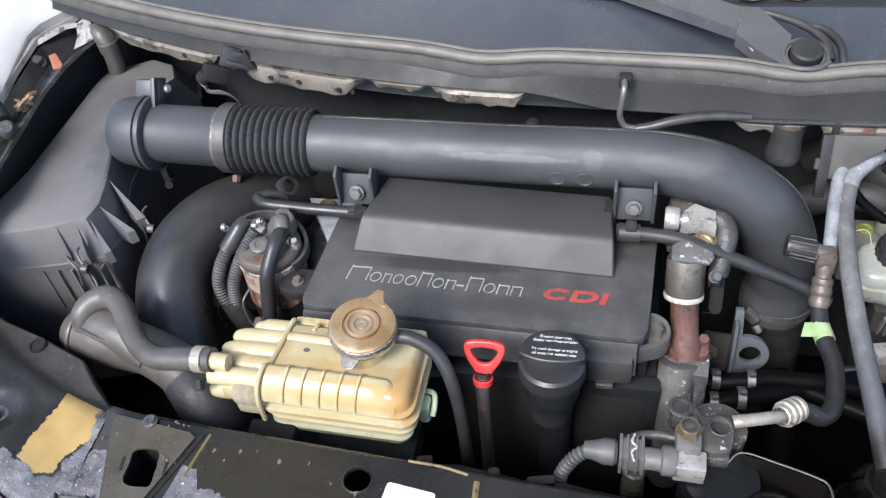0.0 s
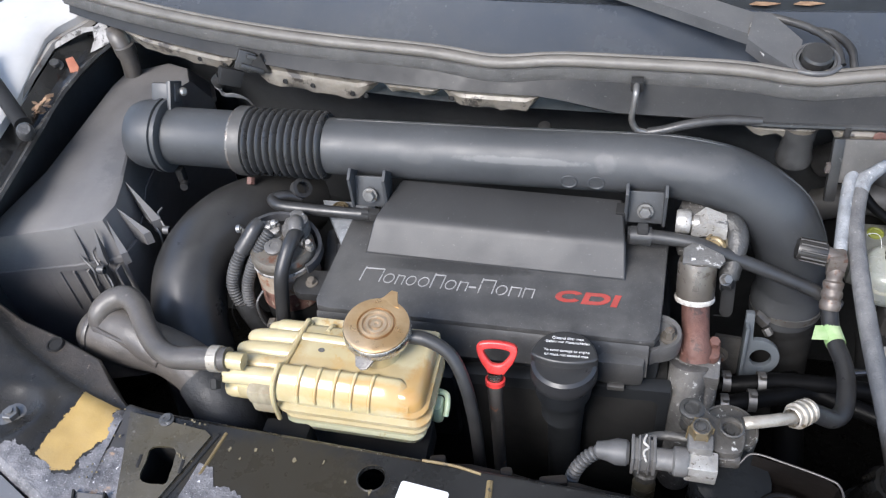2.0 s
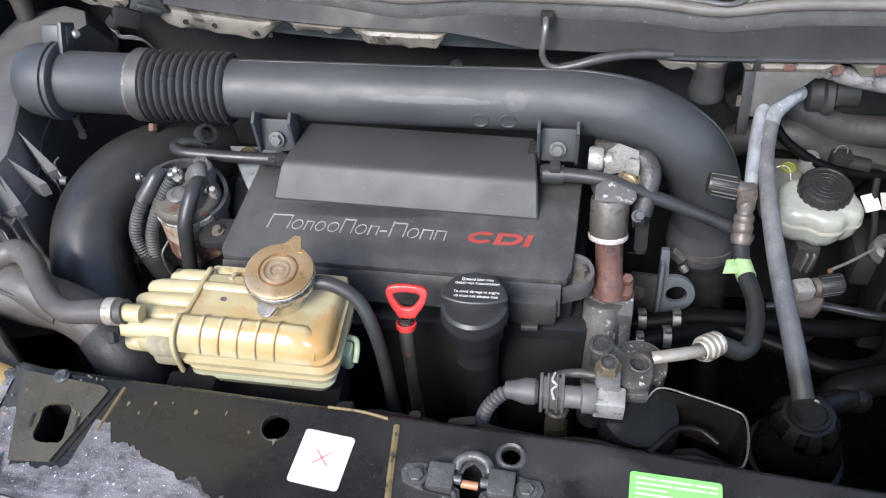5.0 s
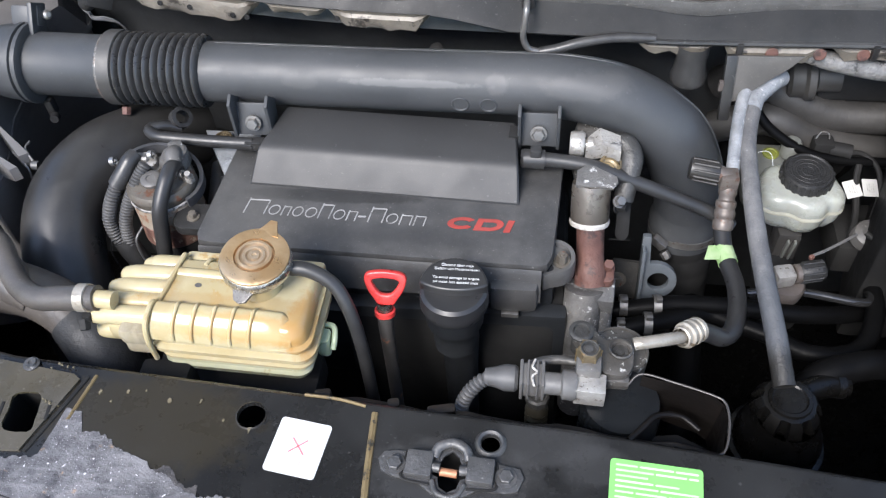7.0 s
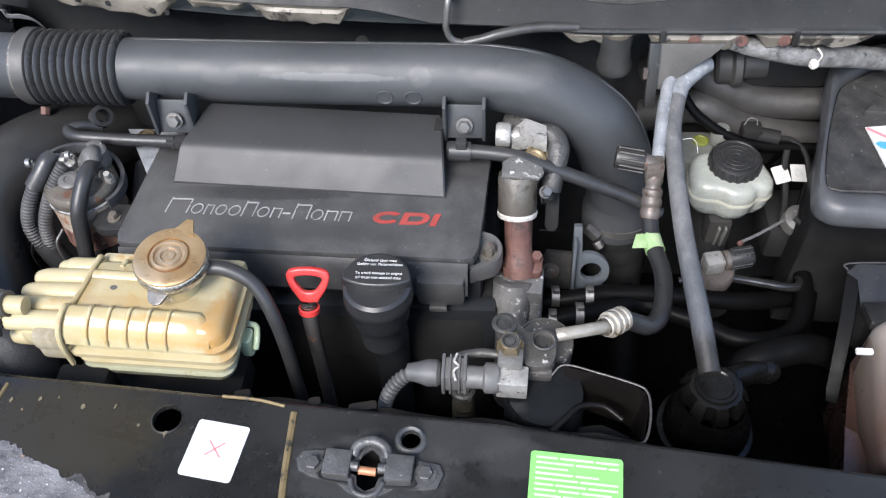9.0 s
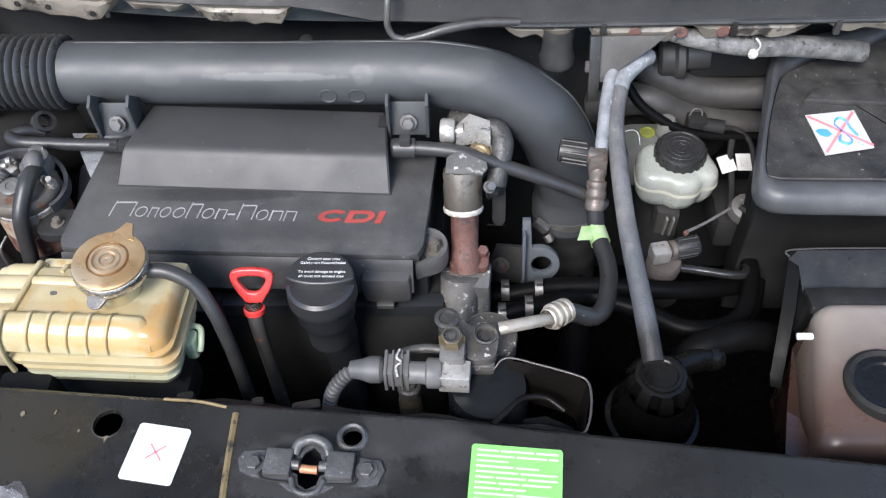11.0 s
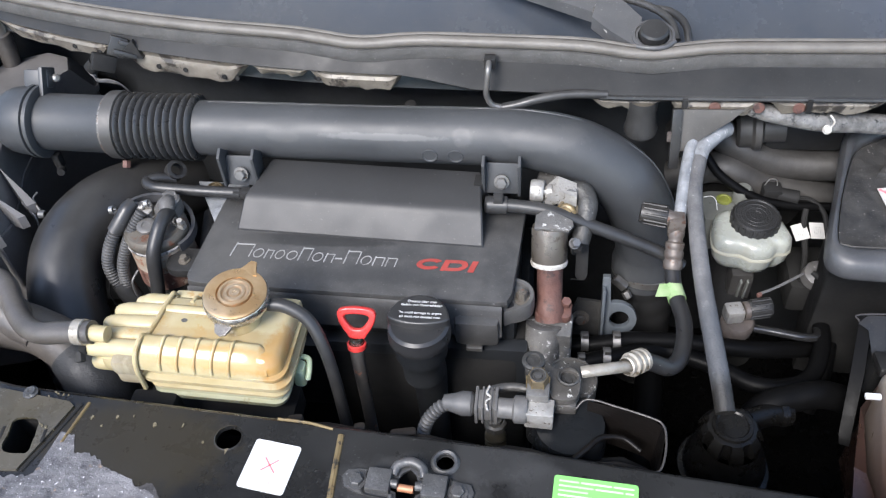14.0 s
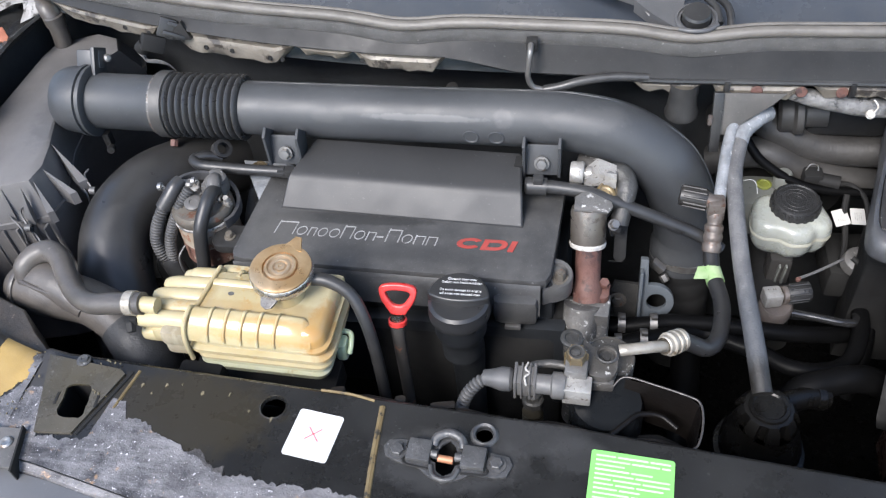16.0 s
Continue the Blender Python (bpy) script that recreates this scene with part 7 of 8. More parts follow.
part("body", lathe([(0.0, -0.05), (0.0105, -0.05)] + [(0.0098 + 0.0016 * (k % 2), -0.046 + 0.004 * k) for k in range(9)] + [(0.0095, -0.008), (0.0095, -0.002)], (0.172, 0.118, 0.803), (0, 0.1, 1), 20), "brown_thread", nipple)
part("hex_top", lathe([(0.0115, -0.005), (0.0115, 0.002), (0.0095, 0.004), (0.0078, 0.004), (0.0078, 0.009), (0.0060, 0.010), (0.0045, 0.010), (0.004, 0.007), (0, 0.007)], (0.172, 0.118, 0.803), (0, 0.1, 1), 8), "dark_alloy", nipple)
dryer = thing("receiver_dryer", (0.27, 0.09, 0.60), "dark metal receiver dryer bottle under the valve block", "bottle")
part("bottle", lathe([(0.0, 0), (0.036, 0.0), (0.036, 0.22), (0.033, 0.232), (0.0, 0.235)], (0.246, 0.098, 0.61), sides=36), "dryer_paint", dryer)
stay = thing("headlamp_stay", (0.30, 0.08, 0.74), "bent black sheet-metal stay with bare worn edge", "bracket")
part("rim", tube([(0.250, 0.108, 0.852), (0.262, 0.116, 0.859), (0.290, 0.108, 0.861), (0.322, 0.097, 0.862), (0.331, 0.091, 0.861), (0.333, 0.078, 0.860), (0.331, 0.060, 0.859), (0.326, 0.046, 0.858), (0.318, 0.043, 0.857)], 0.0011, 10), "steel_dark", stay)
part("sheet", loft([[(0.262, 0.115, 0.858), (0.290, 0.107, 0.860), (0.322, 0.096, 0.861), (0.330, 0.090, 0.860), (0.332, 0.077, 0.859), (0.325, 0.046, 0.857)], [(0.262, 0.112, 0.80), (0.290, 0.104, 0.80), (0.318, 0.094, 0.80), (0.325, 0.088, 0.80), (0.327, 0.076, 0.80), (0.32, 0.046, 0.80)]], closed=False), "rust_brown", stay)
part("lower_lip", tube([(0.249, 0.052, 0.855), (0.262, 0.068, 0.850), (0.276, 0.083, 0.846), (0.296, 0.086, 0.842), (0.312, 0.076, 0.838)], 0.0028, 10), "rust_brown", stay)
part("floor_sheet", plate([(0.252, 0.05), (0.262, 0.07), (0.277, 0.083), (0.298, 0.086), (0.322, 0.075), (0.322, 0.045)], 0.806, 0.81, [ring(0.292, 0.07, 0.007, n=12)], bevel=0.001), "dim", stay)

ac = thing("air_conditioning_line", (0.36, 0.3, 0.74), "black air-conditioning hose with grey crimped metal pipe", "pipe")
part("hose", tube([(0.318, 0.182, 0.839), (0.332, 0.187, 0.827), (0.347, 0.192, 0.815), (0.360, 0.207, 0.808), (0.3685, 0.238, 0.802), (0.3705, 0.272, 0.800), (0.3635, 0.308, 0.802), (0.361, 0.338, 0.812)], 0.0092, 20, 8), "oil_cap", ac)
part("crimp", lathe([(0.0092, 0), (0.0106, 0.001), (0.0111, 0.004), (0.0111, 0.009), (0.0099, 0.011), (0.0099, 0.013), (0.0111, 0.015), (0.0111, 0.020), (0.0099, 0.022), (0.0099, 0.024), (0.0109, 0.026), (0.0108, 0.031), (0.0084, 0.033), (0.0084, 0.037), (0.0097, 0.039), (0.0097, 0.046), (0.0085, 0.050)], (0.361, 0.335, 0.812), (0.05, 0.62, 0.78), 24), "crimp", ac, "stained crimped metal collar")
part("pipe", tube([(0.365, 0.365, 0.850), (0.368, 0.385, 0.862), (0.373, 0.42, 0.874), (0.378, 0.448, 0.882), (0.384, 0.472, 0.892)], 0.0072, 16), "light_pipe", ac)
part("service_port", merge(tube([(0.366, 0.366, 0.857), (0.350, 0.370, 0.862)], 0.0095, 16), box((0.362, 0.366, 0.857), (0.020, 0.020, 0.020), 0.004)), "crimp", ac)
part("port_cap", lathe([(0.0, 0.030), (0.0115, 0.030), (0.0125, 0.026), (0.0125, 0.004), (0.0115, 0)], (0.351, 0.370, 0.862), (-1, 0.12, 0.1), 10), "port_cap", ac, "ribbed brown-black plastic port cap")
for k in range(10):
    a = 2 * math.pi * k / 10
    part("cap_rib", tube([(0.350, 0.370 + 0.0122 * math.cos(a), 0.862 + 0.0122 * math.sin(a)), (0.324, 0.3732 + 0.0118 * math.cos(a), 0.8646 + 0.0118 * math.sin(a))], 0.0014, 6, 1), "port_cap", ac)
part("paper_tag", merge(lathe([(0.0098, 0), (0.0103, 0.0), (0.0103, 0.020), (0.0098, 0.020)], (0.3658, 0.297, 0.8014), (-0.19, 1, 0.06), 24), plate([(-0.016, -0.009), (0, -0.010), (0, 0.010), (-0.013, 0.010)], 0, 0.0006, at=frame_of((0.3575, 0.306, 0.8085), (1, -0.15, 0.35), (0.1, 1, 0)))), "tag_green", ac, "green paper tag round the hose")
for a, b in (((0.3345, 0.1808, 0.8335), (0.3395, 0.1822, 0.8290)), ((0.3425, 0.1835, 0.8262), (0.3470, 0.1855, 0.8228)), ((0.3505, 0.1885, 0.8205), (0.3545, 0.1930, 0.8187))):
    part("hose_code", tube([a, b], 0.0006, 6), "label", ac)
strut = thing("bonnet_support_pipe", (0.40, 0.3, 0.78), "grey weathered metal pipe with bent upper end", "pipe")
part("pipe", tube([(0.424, 0.498, 0.890), (0.414, 0.486, 0.892), (0.397, 0.468, 0.886), (0.391, 0.450, 0.880), (0.3835, 0.40, 0.868), (0.387, 0.30, 0.842), (0.398, 0.20, 0.815), (0.4040, 0.152, 0.797)], [0.0102, 0.0102, 0.0098, 0.0092, 0.0090, 0.0096, 0.0104, 0.0104], 22, 8), "strut", strut)
part("pale_bend", tube([(0.426, 0.500, 0.889), (0.414, 0.486, 0.8925), (0.397, 0.468, 0.8865), (0.391, 0.452, 0.8812)], [0.0106, 0.0106, 0.0102, 0.0096], 22, 8), "light_pipe", strut, "pale oxidised bend")
part("seal_tie", tube([(0.392, 0.392, 0.874), (0.400, 0.392, 0.876), (0.406, 0.390, 0.872), (0.408, 0.382, 0.864)], 0.00035, 5), "bar_grey", strut)
bracket = thing("triangular_bracket", (0.39, 0.48, 0.9), "dark grey triangular sheet-metal bracket under the flange", "bracket")
part("plate", plate([(-0.034, 0.022), (0.042, 0.022), (0.028, 0.008), (0.0, -0.012), (-0.022, -0.030), (-0.030, -0.030)], -0.002, 0.002, bevel=0.0008, at=frame_of((0.396, 0.474, 0.911), (1, 0.02, 0), (0, 0.3, 0.95))), "bracket_grey", bracket)
part("edge", box((0.362, 0.465, 0.900), (0.012, 0.008, 0.075), 0.002, (-18, 0, 3)), "black", bracket)
part("nut", box((0.354, 0.462, 0.905), (0.005, 0.006, 0.012), 0.001), "dirty_valve", bracket)


# ---- brake fluid reservoir ----
brake = thing("brake_fluid_reservoir", (0.468, 0.44, 0.66), "milky white brake fluid reservoir with black cap", "fluid reservoir")


def res_loop(grow, z, dy=0.0):
    pts = [(0.044, 0.010), (0.048, -0.012), (0.040, -0.024), (0.028, -0.026), (0.018, -0.036), (-0.002, -0.038), (-0.016, -0.030), (-0.034, -0.028), (-0.046, -0.018), (-0.047, 0.004), (-0.040, 0.030), (-0.015, 0.040), (0.018, 0.040), (0.036, 0.030)]
    return [(0.470 + x * grow, 0.440 + y * grow + dy, z) for x, y in curvy(pts, 3)]


part("upper_shell", loft([res_loop(1.0, 0.763), res_loop(1.01, 0.767), res_loop(0.97, 0.776), res_loop(0.86, 0.781), res_loop(0.7, 0.782)]), "white", brake, sharp=60)
part("seam", loft([res_loop(1.0, 0.758), res_loop(1.022, 0.7585), res_loop(1.022, 0.7602), res_loop(1.008, 0.7610), res_loop(1.020, 0.7620), res_loop(1.0, 0.7635)]), "seam_cream", brake)
part("lower_shell", loft([res_loop(0.40, 0.722, 0.004), res_loop(0.62, 0.724, 0.002), res_loop(0.84, 0.733, 0.001), res_loop(0.96, 0.745), res_loop(0.99, 0.759)]), "white", brake, sharp=60)
part("outlet", box((0.466, 0.425, 0.70), (0.030, 0.030, 0.05), 0.008), "hose_brown", brake)
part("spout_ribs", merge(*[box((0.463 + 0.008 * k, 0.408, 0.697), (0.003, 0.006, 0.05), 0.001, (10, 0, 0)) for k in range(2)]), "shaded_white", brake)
cap = part("cap", lathe([(0.027, 0.0), (0.0295, 0.002), (0.0295, 0.016), (0.0275, 0.020), (0.0255, 0.0205), (0.0245, 0.0190), (0.0, 0.0190)], (0.4735, 0.450, 0.776), (0, -0.03, 1), 44), "rough_black", brake)
for k in range(20):
    a = 2 * math.pi * k / 20
    part("knurl", box((0.4735 + 0.0292 * math.cos(a), 0.4497 + 0.0292 * math.sin(a), 0.7855), (0.0030, 0.0052, 0.0150), 0.0012, (0, 0, math.degrees(a))), "rough_black", cap)
for k in range(3):
    part("embossed_ring", lathe([(0.006 + 0.006 * k, 0.0), (0.0065 + 0.006 * k, 0.0004), (0.0075 + 0.006 * k, 0.0004), (0.008 + 0.006 * k, 0.0)], (0.4735, 0.4495, 0.7949), (0, -0.03, 1), 28), "rough_black", cap)
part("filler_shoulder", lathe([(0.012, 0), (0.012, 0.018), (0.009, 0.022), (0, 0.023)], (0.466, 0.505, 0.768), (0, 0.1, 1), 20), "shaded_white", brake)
part("level_plug", lathe([(0.010, 0), (0.010, 0.003), (0.0075, 0.004), (0.0065, 0.0025), (0, 0.0025)], (0.445, 0.508, 0.764), (0, 0, 1), 20), "level_yellow", brake, "yellow-green level plug")
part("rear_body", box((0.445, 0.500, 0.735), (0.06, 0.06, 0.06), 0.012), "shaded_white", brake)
warn = thing("brake_warning_plug", (0.52, 0.5, 0.76), "black warning switch plug with cable beside the brake cap", "connector")
part("plug", merge(box((0.502, 0.508, 0.782), (0.024, 0.020, 0.020), 0.004), tube([(0.510, 0.506, 0.780), (0.535, 0.502, 0.778)], 0.0095, 14)), "dim", warn)
part("wire_loop", tube([(0.492, 0.510, 0.790), (0.497, 0.512, 0.800), (0.506, 0.512, 0.798), (0.508, 0.508, 0.788)], 0.0009, 6), "steel", warn)
part("cable", tube([(0.533, 0.502, 0.778), (0.552, 0.502, 0.775), (0.568, 0.488, 0.765), (0.572, 0.465, 0.74), (0.565, 0.44, 0.68)], 0.0032, 8), "dim", warn)
tag = thing("paper_label", (0.535, 0.47, 0.70), "white barcode paper label folded round a cable", "label")
for side_k, (dx, rz) in enumerate(((-0.010, 14), (0.011, 8))):
    part("leaf", plate(rounded(-0.0095, -0.011, 0.0095, 0.011, 0.001), 0, 0.0008, at=pose(0.548 + dx, 0.466 + 0.003 * side_k, 0.752, 25, -8 + 16 * side_k, rz)), "sticker_white", tag)
    for bar_k in range(4):
        part("barcode", plate([(-0.0045 + 0.0026 * bar_k, -0.006), (-0.0033 + 0.0026 * bar_k, -0.006), (-0.0033 + 0.0026 * bar_k, 0.005), (-0.0045 + 0.0026 * bar_k, 0.005)], 0.0008, 0.0012, at=pose(0.548 + dx, 0.466 + 0.003 * side_k, 0.752, 25, -8 + 16 * side_k, rz)), "bar_grey", tag)
part("cable", tube([(0.545, 0.490, 0.77), (0.543, 0.475, 0.755), (0.548, 0.45, 0.72), (0.55, 0.44, 0.66)], 0.004, 8), "dim", tag)
booster = thing("brake_cylinder", (0.46, 0.40, 0.56), "dirty brake master cylinder below the reservoir", "brake cylinder")
part("barrel", tube([(0.45, 0.335, 0.655), (0.465, 0.46, 0.665), (0.47, 0.56, 0.67)], 0.026, 20), "dim", booster)
part("servo", lathe([(0.0, 0), (0.07, 0.0), (0.095, 0.02), (0.10, 0.05), (0.10, 0.09), (0, 0.1)], (0.50, 0.575, 0.70), (0, 1, 0), 36), "dim", booster)
part("front_valve", lathe([(0.0, -0.03), (0.015, -0.03), (0.020, -0.012), (0.020, 0.004), (0.017, 0.008), (0, 0.008)], (0.450, 0.335, 0.722), (0, -0.2, 1), 26), "dirty_valve", booster)
port = thing("service_valve", (0.45, 0.34, 0.70), "crusted metal service valve with ribbed black cap", "valve")
part("body", box((0.442, 0.333, 0.742), (0.022, 0.020, 0.020), 0.004, (0, 0, 12)), "alloy", port)
part("collar", lathe([(0.0095, 0), (0.0112, 0.001), (0.0112, 0.006), (0.0095, 0.007)], (0.453, 0.335, 0.744), (1, 0.2, 0.05), 16), "crimp", port)
part("cap", lathe([(0.0105, 0), (0.0118, 0.002), (0.0118, 0.024), (0.0105, 0.027), (0, 0.027)], (0.459, 0.336, 0.745), (1, 0.2, 0.05), 10), "rough_black", port)
for k in range(10):
    a = 2 * math.pi * k / 10
    part("cap_rib", tube([(0.461, 0.3364 + 0.0115 * math.cos(a), 0.745 + 0.0115 * math.sin(a)), (0.484, 0.341 + 0.0112 * math.cos(a), 0.7462 + 0.0112 * math.sin(a))], 0.0013, 6, 1), "rough_black", port)
part("lug", box((0.471, 0.350, 0.757), (0.006, 0.005, 0.006), 0.002, (0, 0, 20)), "copper", port)
part("thin_pipe", tube([(0.472, 0.352, 0.757), (0.495, 0.368, 0.753), (0.53, 0.394, 0.750)], 0.0018, 8), "strut", port)
master = thing("clutch_cylinder", (0.57, 0.44, 0.62), "grey plastic hydraulic union with black hose", "union")
part("dome", lathe([(0.0, 0.010), (0.010, 0.010), (0.017, 0.006), (0.019, 0.0), (0.019, -0.01)], (0.565, 0.436, 0.705), (0, -0.35, 0.9), 28), "sensor_grey", master)
part("hose", tube([(0.568, 0.428, 0.712), (0.572, 0.415, 0.708), (0.576, 0.390, 0.69), (0.578, 0.365, 0.66), (0.572, 0.33, 0.62), (0.56, 0.31, 0.58)], 0.0095, 16), "shaded_black", master)
part("spigot", tube([(0.575, 0.438, 0.705), (0.598, 0.442, 0.706)], 0.008, 12), "sensor_grey", master)
part("foot", box((0.57, 0.47, 0.66), (0.07, 0.08, 0.05), 0.01), "dim", master)

# ---- right wall hoses ----
def line(name, pts, r, mat, label, **kw):
    return solo(name, tube(pts, r, 16, 8, **kw), mat, pts[-1], label, "hose")


line("steel_pipe", [(0.410, 0.335, 0.705), (0.4495, 0.338, 0.710), (0.4813, 0.3355, 0.710), (0.5307, 0.3263, 0.710), (0.546, 0.333, 0.706), (0.552, 0.352, 0.695), (0.553, 0.38, 0.67)], 0.0052, "shiny_pipe", "shiny black brake pipe across the bay")
line("coolant_hose", [(0.36, 0.40, 0.60), (0.355, 0.30, 0.60), (0.345, 0.22, 0.58), (0.34, 0.20, 0.50)], 0.019, "shaded_black", "black radiator hose going down")
line("coolant_hose", [(0.435, 0.19, 0.70), (0.465, 0.212, 0.725), (0.495, 0.222, 0.73), (0.532, 0.231, 0.728), (0.575, 0.24, 0.70)], 0.016, "shaded_black", "dark hose behind the steering fluid bottle")
line("heater_hose", [(0.385, 0.60, 0.80), (0.42, 0.575, 0.835), (0.46, 0.560, 0.815), (0.52, 0.555, 0.792), (0.62, 0.555, 0.790), (0.72, 0.57, 0.78)], 0.021, "hose_brown", "thick brown-grey heater hose under the scuttle", rings=(0.0045, 0.00010))
line("heater_hose", [(0.38, 0.56, 0.76), (0.44, 0.545, 0.79), (0.50, 0.54, 0.765), (0.60, 0.54, 0.745), (0.70, 0.55, 0.73)], 0.021, "hose_brown", "dark heater hose below the other one")
line("wiring", [(0.41, 0.53, 0.83), (0.44, 0.51, 0.80), (0.50, 0.495, 0.775), (0.60, 0.50, 0.765)], 0.006, "shaded_black", "black wiring loom behind the brake reservoir")
for k, pts in enumerate((((0.545, 0.405, 0.742), (0.57, 0.385, 0.735), (0.62, 0.37, 0.735), (0.66, 0.385, 0.735), (0.70, 0.375, 0.72)), ((0.55, 0.36, 0.735), (0.60, 0.362, 0.73), (0.66, 0.36, 0.725), (0.72, 0.35, 0.71)))):
    line("bowden_cable", list(pts), 0.0035, "dim", "thin dark cable behind the headlamp box")
for pts, label, rings_ in ((((0.245, 0.300, 0.70), (0.2987, 0.3033, 0.710), (0.3246, 0.308, 0.711), (0.382, 0.310, 0.710), (0.458, 0.308, 0.705), (0.511, 0.3216, 0.690), (0.56, 0.35, 0.66)), "black coolant hose crossing behind the air-conditioning line", ((0.262, 0.302, 0.711, 0.0125), (0.300, 0.302, 0.714, 0.0130))),
                           (((0.25, 0.265, 0.71), (0.29, 0.275, 0.715), (0.33, 0.290, 0.710), (0.3643, 0.3047, 0.70), (0.395, 0.2936, 0.70), (0.431, 0.279, 0.70), (0.460, 0.261, 0.70), (0.496, 0.258, 0.70), (0.530, 0.2744, 0.70), (0.5516, 0.322, 0.70), (0.56, 0.373, 0.69)), "black coolant hose looping forward with metal clamps", ((0.258, 0.268, 0.712, 0.0130), (0.288, 0.275, 0.716, 0.0130)))):
    coolant = thing("coolant_hose", pts[-1], label, "hose")
    part("hose_body", tube(list(pts), 0.0105, 16, 8), "shaded_black", coolant)
    for vx, vy, vz, r in rings_:
        clamp = part("clamp", lathe([(r - 0.0015, 0), (r, 0), (r, 0.009), (r - 0.0015, 0.009)], (vx, vy, vz), (1, 0.02, 0.02), 20), "dull_bolt", coolant, "dull metal hose clamp")
        part("clamp_ear", box((vx + 0.005, vy - 0.003, vz + r + 0.002), (0.007, 0.005, 0.006), 0.001), "dull_bolt", clamp)
damper = thing("heater_valve", (0.48, 0.57, 0.80), "brown-grey round heater valve under the scuttle", "valve")
part("drum", lathe([(0.0, 0), (0.022, 0.0), (0.026, 0.004), (0.026, 0.018), (0.030, 0.022), (0.030, 0.03), (0.02, 0.034), (0.02, 0.06), (0, 0.06)], (0.452, 0.560, 0.845), (1, -0.05, 0.1), 28), "hose_brown", damper)
part("body", box((0.54, 0.575, 0.84), (0.10, 0.05, 0.05), 0.01), "dim", damper)
hang = thing("drain_spout", (0.32, 0.49, 0.88), "grey rubber drain spout hanging from the scuttle", "spout")
part("spout", lathe([(0.012, -0.002), (0.0195, 0.0), (0.0205, 0.006), (0.0185, 0.012), (0.0165, 0.03), (0.0175, 0.034), (0.0175, 0.05)], (0.3235, 0.494, 0.888), (-0.02, -0.02, 1), 28), "rubber", hang)
wrap = thing("foil_wrapped_pipe", (0.53, 0.5, 0.88), "grey foil-wrapped pipe with a white sealant blob", "pipe")
part("pipe", tube([(0.425, 0.507, 0.922), (0.47, 0.50, 0.914), (0.53, 0.500, 0.903), (0.60, 0.515, 0.890), (0.68, 0.53, 0.87)], [0.006, 0.0105, 0.0120, 0.0125, 0.0125], 18, flat=0.8), "foil", wrap)
part("sealant", merge(lathe([(0, 0.004), (0.004, 0.003), (0.006, 0)], (0.538, 0.486, 0.902), (0, -0.8, 0.5), 9), tube([(0.541, 0.486, 0.904), (0.544, 0.488, 0.912), (0.539, 0.493, 0.918)], 0.0012, 8)), "crust", wrap, "white dried sealant")
hook = thing("bonnet_rod_hook", (0.14, 0.478, 0.93), "bent bare metal hook clip on the scuttle", "hook")
part("hook", tube([(0.1405, 0.492, 0.988), (0.1405, 0.478, 0.984), (0.139, 0.474, 0.968), (0.138, 0.474, 0.952), (0.144, 0.474, 0.938), (0.157, 0.475, 0.933)], 0.0036, 12), "dull_bolt", hook)
part("clip", box((0.1415, 0.494, 0.985), (0.014, 0.012, 0.014), 0.002), "black", hook)
part("rod", tube([(0.157, 0.475, 0.933), (0.175, 0.476, 0.937), (0.20, 0.480, 0.943), (0.235, 0.486, 0.946), (0.28, 0.490, 0.944)], 0.0055, 12), "rubber", hook)
solo("sensor_stub", lathe([(0.006, 0), (0.008, 0.003), (0.008, 0.007), (0.005, 0.009), (0, 0.009)], (0.035, 0.525, 0.892), (0, -0.4, 1), 16), "dim", (0.035, 0.525, 0.89), "small black stub behind the intake duct", "sensor")

# ---- control unit box ----
ecu = thing("control_unit_box", (0.65, 0.44, 0.70), "black control unit box with dusty lid and thick rubber rim", "control box")
lid_outer = curvy([(0.523, 0.332), (0.535, 0.314), (0.56, 0.309), (0.64, 0.307), (0.76, 0.303), (0.78, 0.31), (0.79, 0.62), (0.71, 0.608), (0.633, 0.588), (0.600, 0.572), (0.580, 0.540), (0.556, 0.455), (0.531, 0.370)], 3)
lid_inner = curvy([(0.541, 0.362), (0.548, 0.350), (0.57, 0.348), (0.65, 0.347), (0.75, 0.346), (0.755, 0.36), (0.765, 0.585), (0.702, 0.572), (0.645, 0.553), (0.612, 0.536), (0.594, 0.520), (0.5815, 0.497), (0.558, 0.430)], 3)
ECU_Z = 0.848


def lerp_loop(k, z, shrink=0.0):
    return [(a[0] + (b[0] - a[0]) * k, a[1] + (b[1] - a[1]) * k, z) for a, b in zip(lid_outer, lid_inner)]


part("rim", loft([lerp_loop(0.10, ECU_Z - 0.018), lerp_loop(0.0, ECU_Z - 0.010), lerp_loop(0.08, ECU_Z + 0.004), lerp_loop(0.30, ECU_Z + 0.010), lerp_loop(0.62, ECU_Z + 0.009), lerp_loop(0.88, ECU_Z + 0.002), lerp_loop(0.95, ECU_Z - 0.010)]), "rim_rubber", ecu, sharp=60)
part("lid", loft([lerp_loop(0.90, ECU_Z - 0.012), lerp_loop(1.0, ECU_Z - 0.006), lerp_loop(1.08, ECU_Z - 0.003), lerp_loop(1.25, ECU_Z - 0.004)]), "speckled", ecu, "black lid speckled with dust")
part("raised_panel", plate([(0.605, 0.47), (0.62, 0.490), (0.66, 0.497), (0.76, 0.49), (0.755, 0.46)], ECU_Z - 0.006, ECU_Z + 0.003, bevel=0.003), "speckled", ecu)
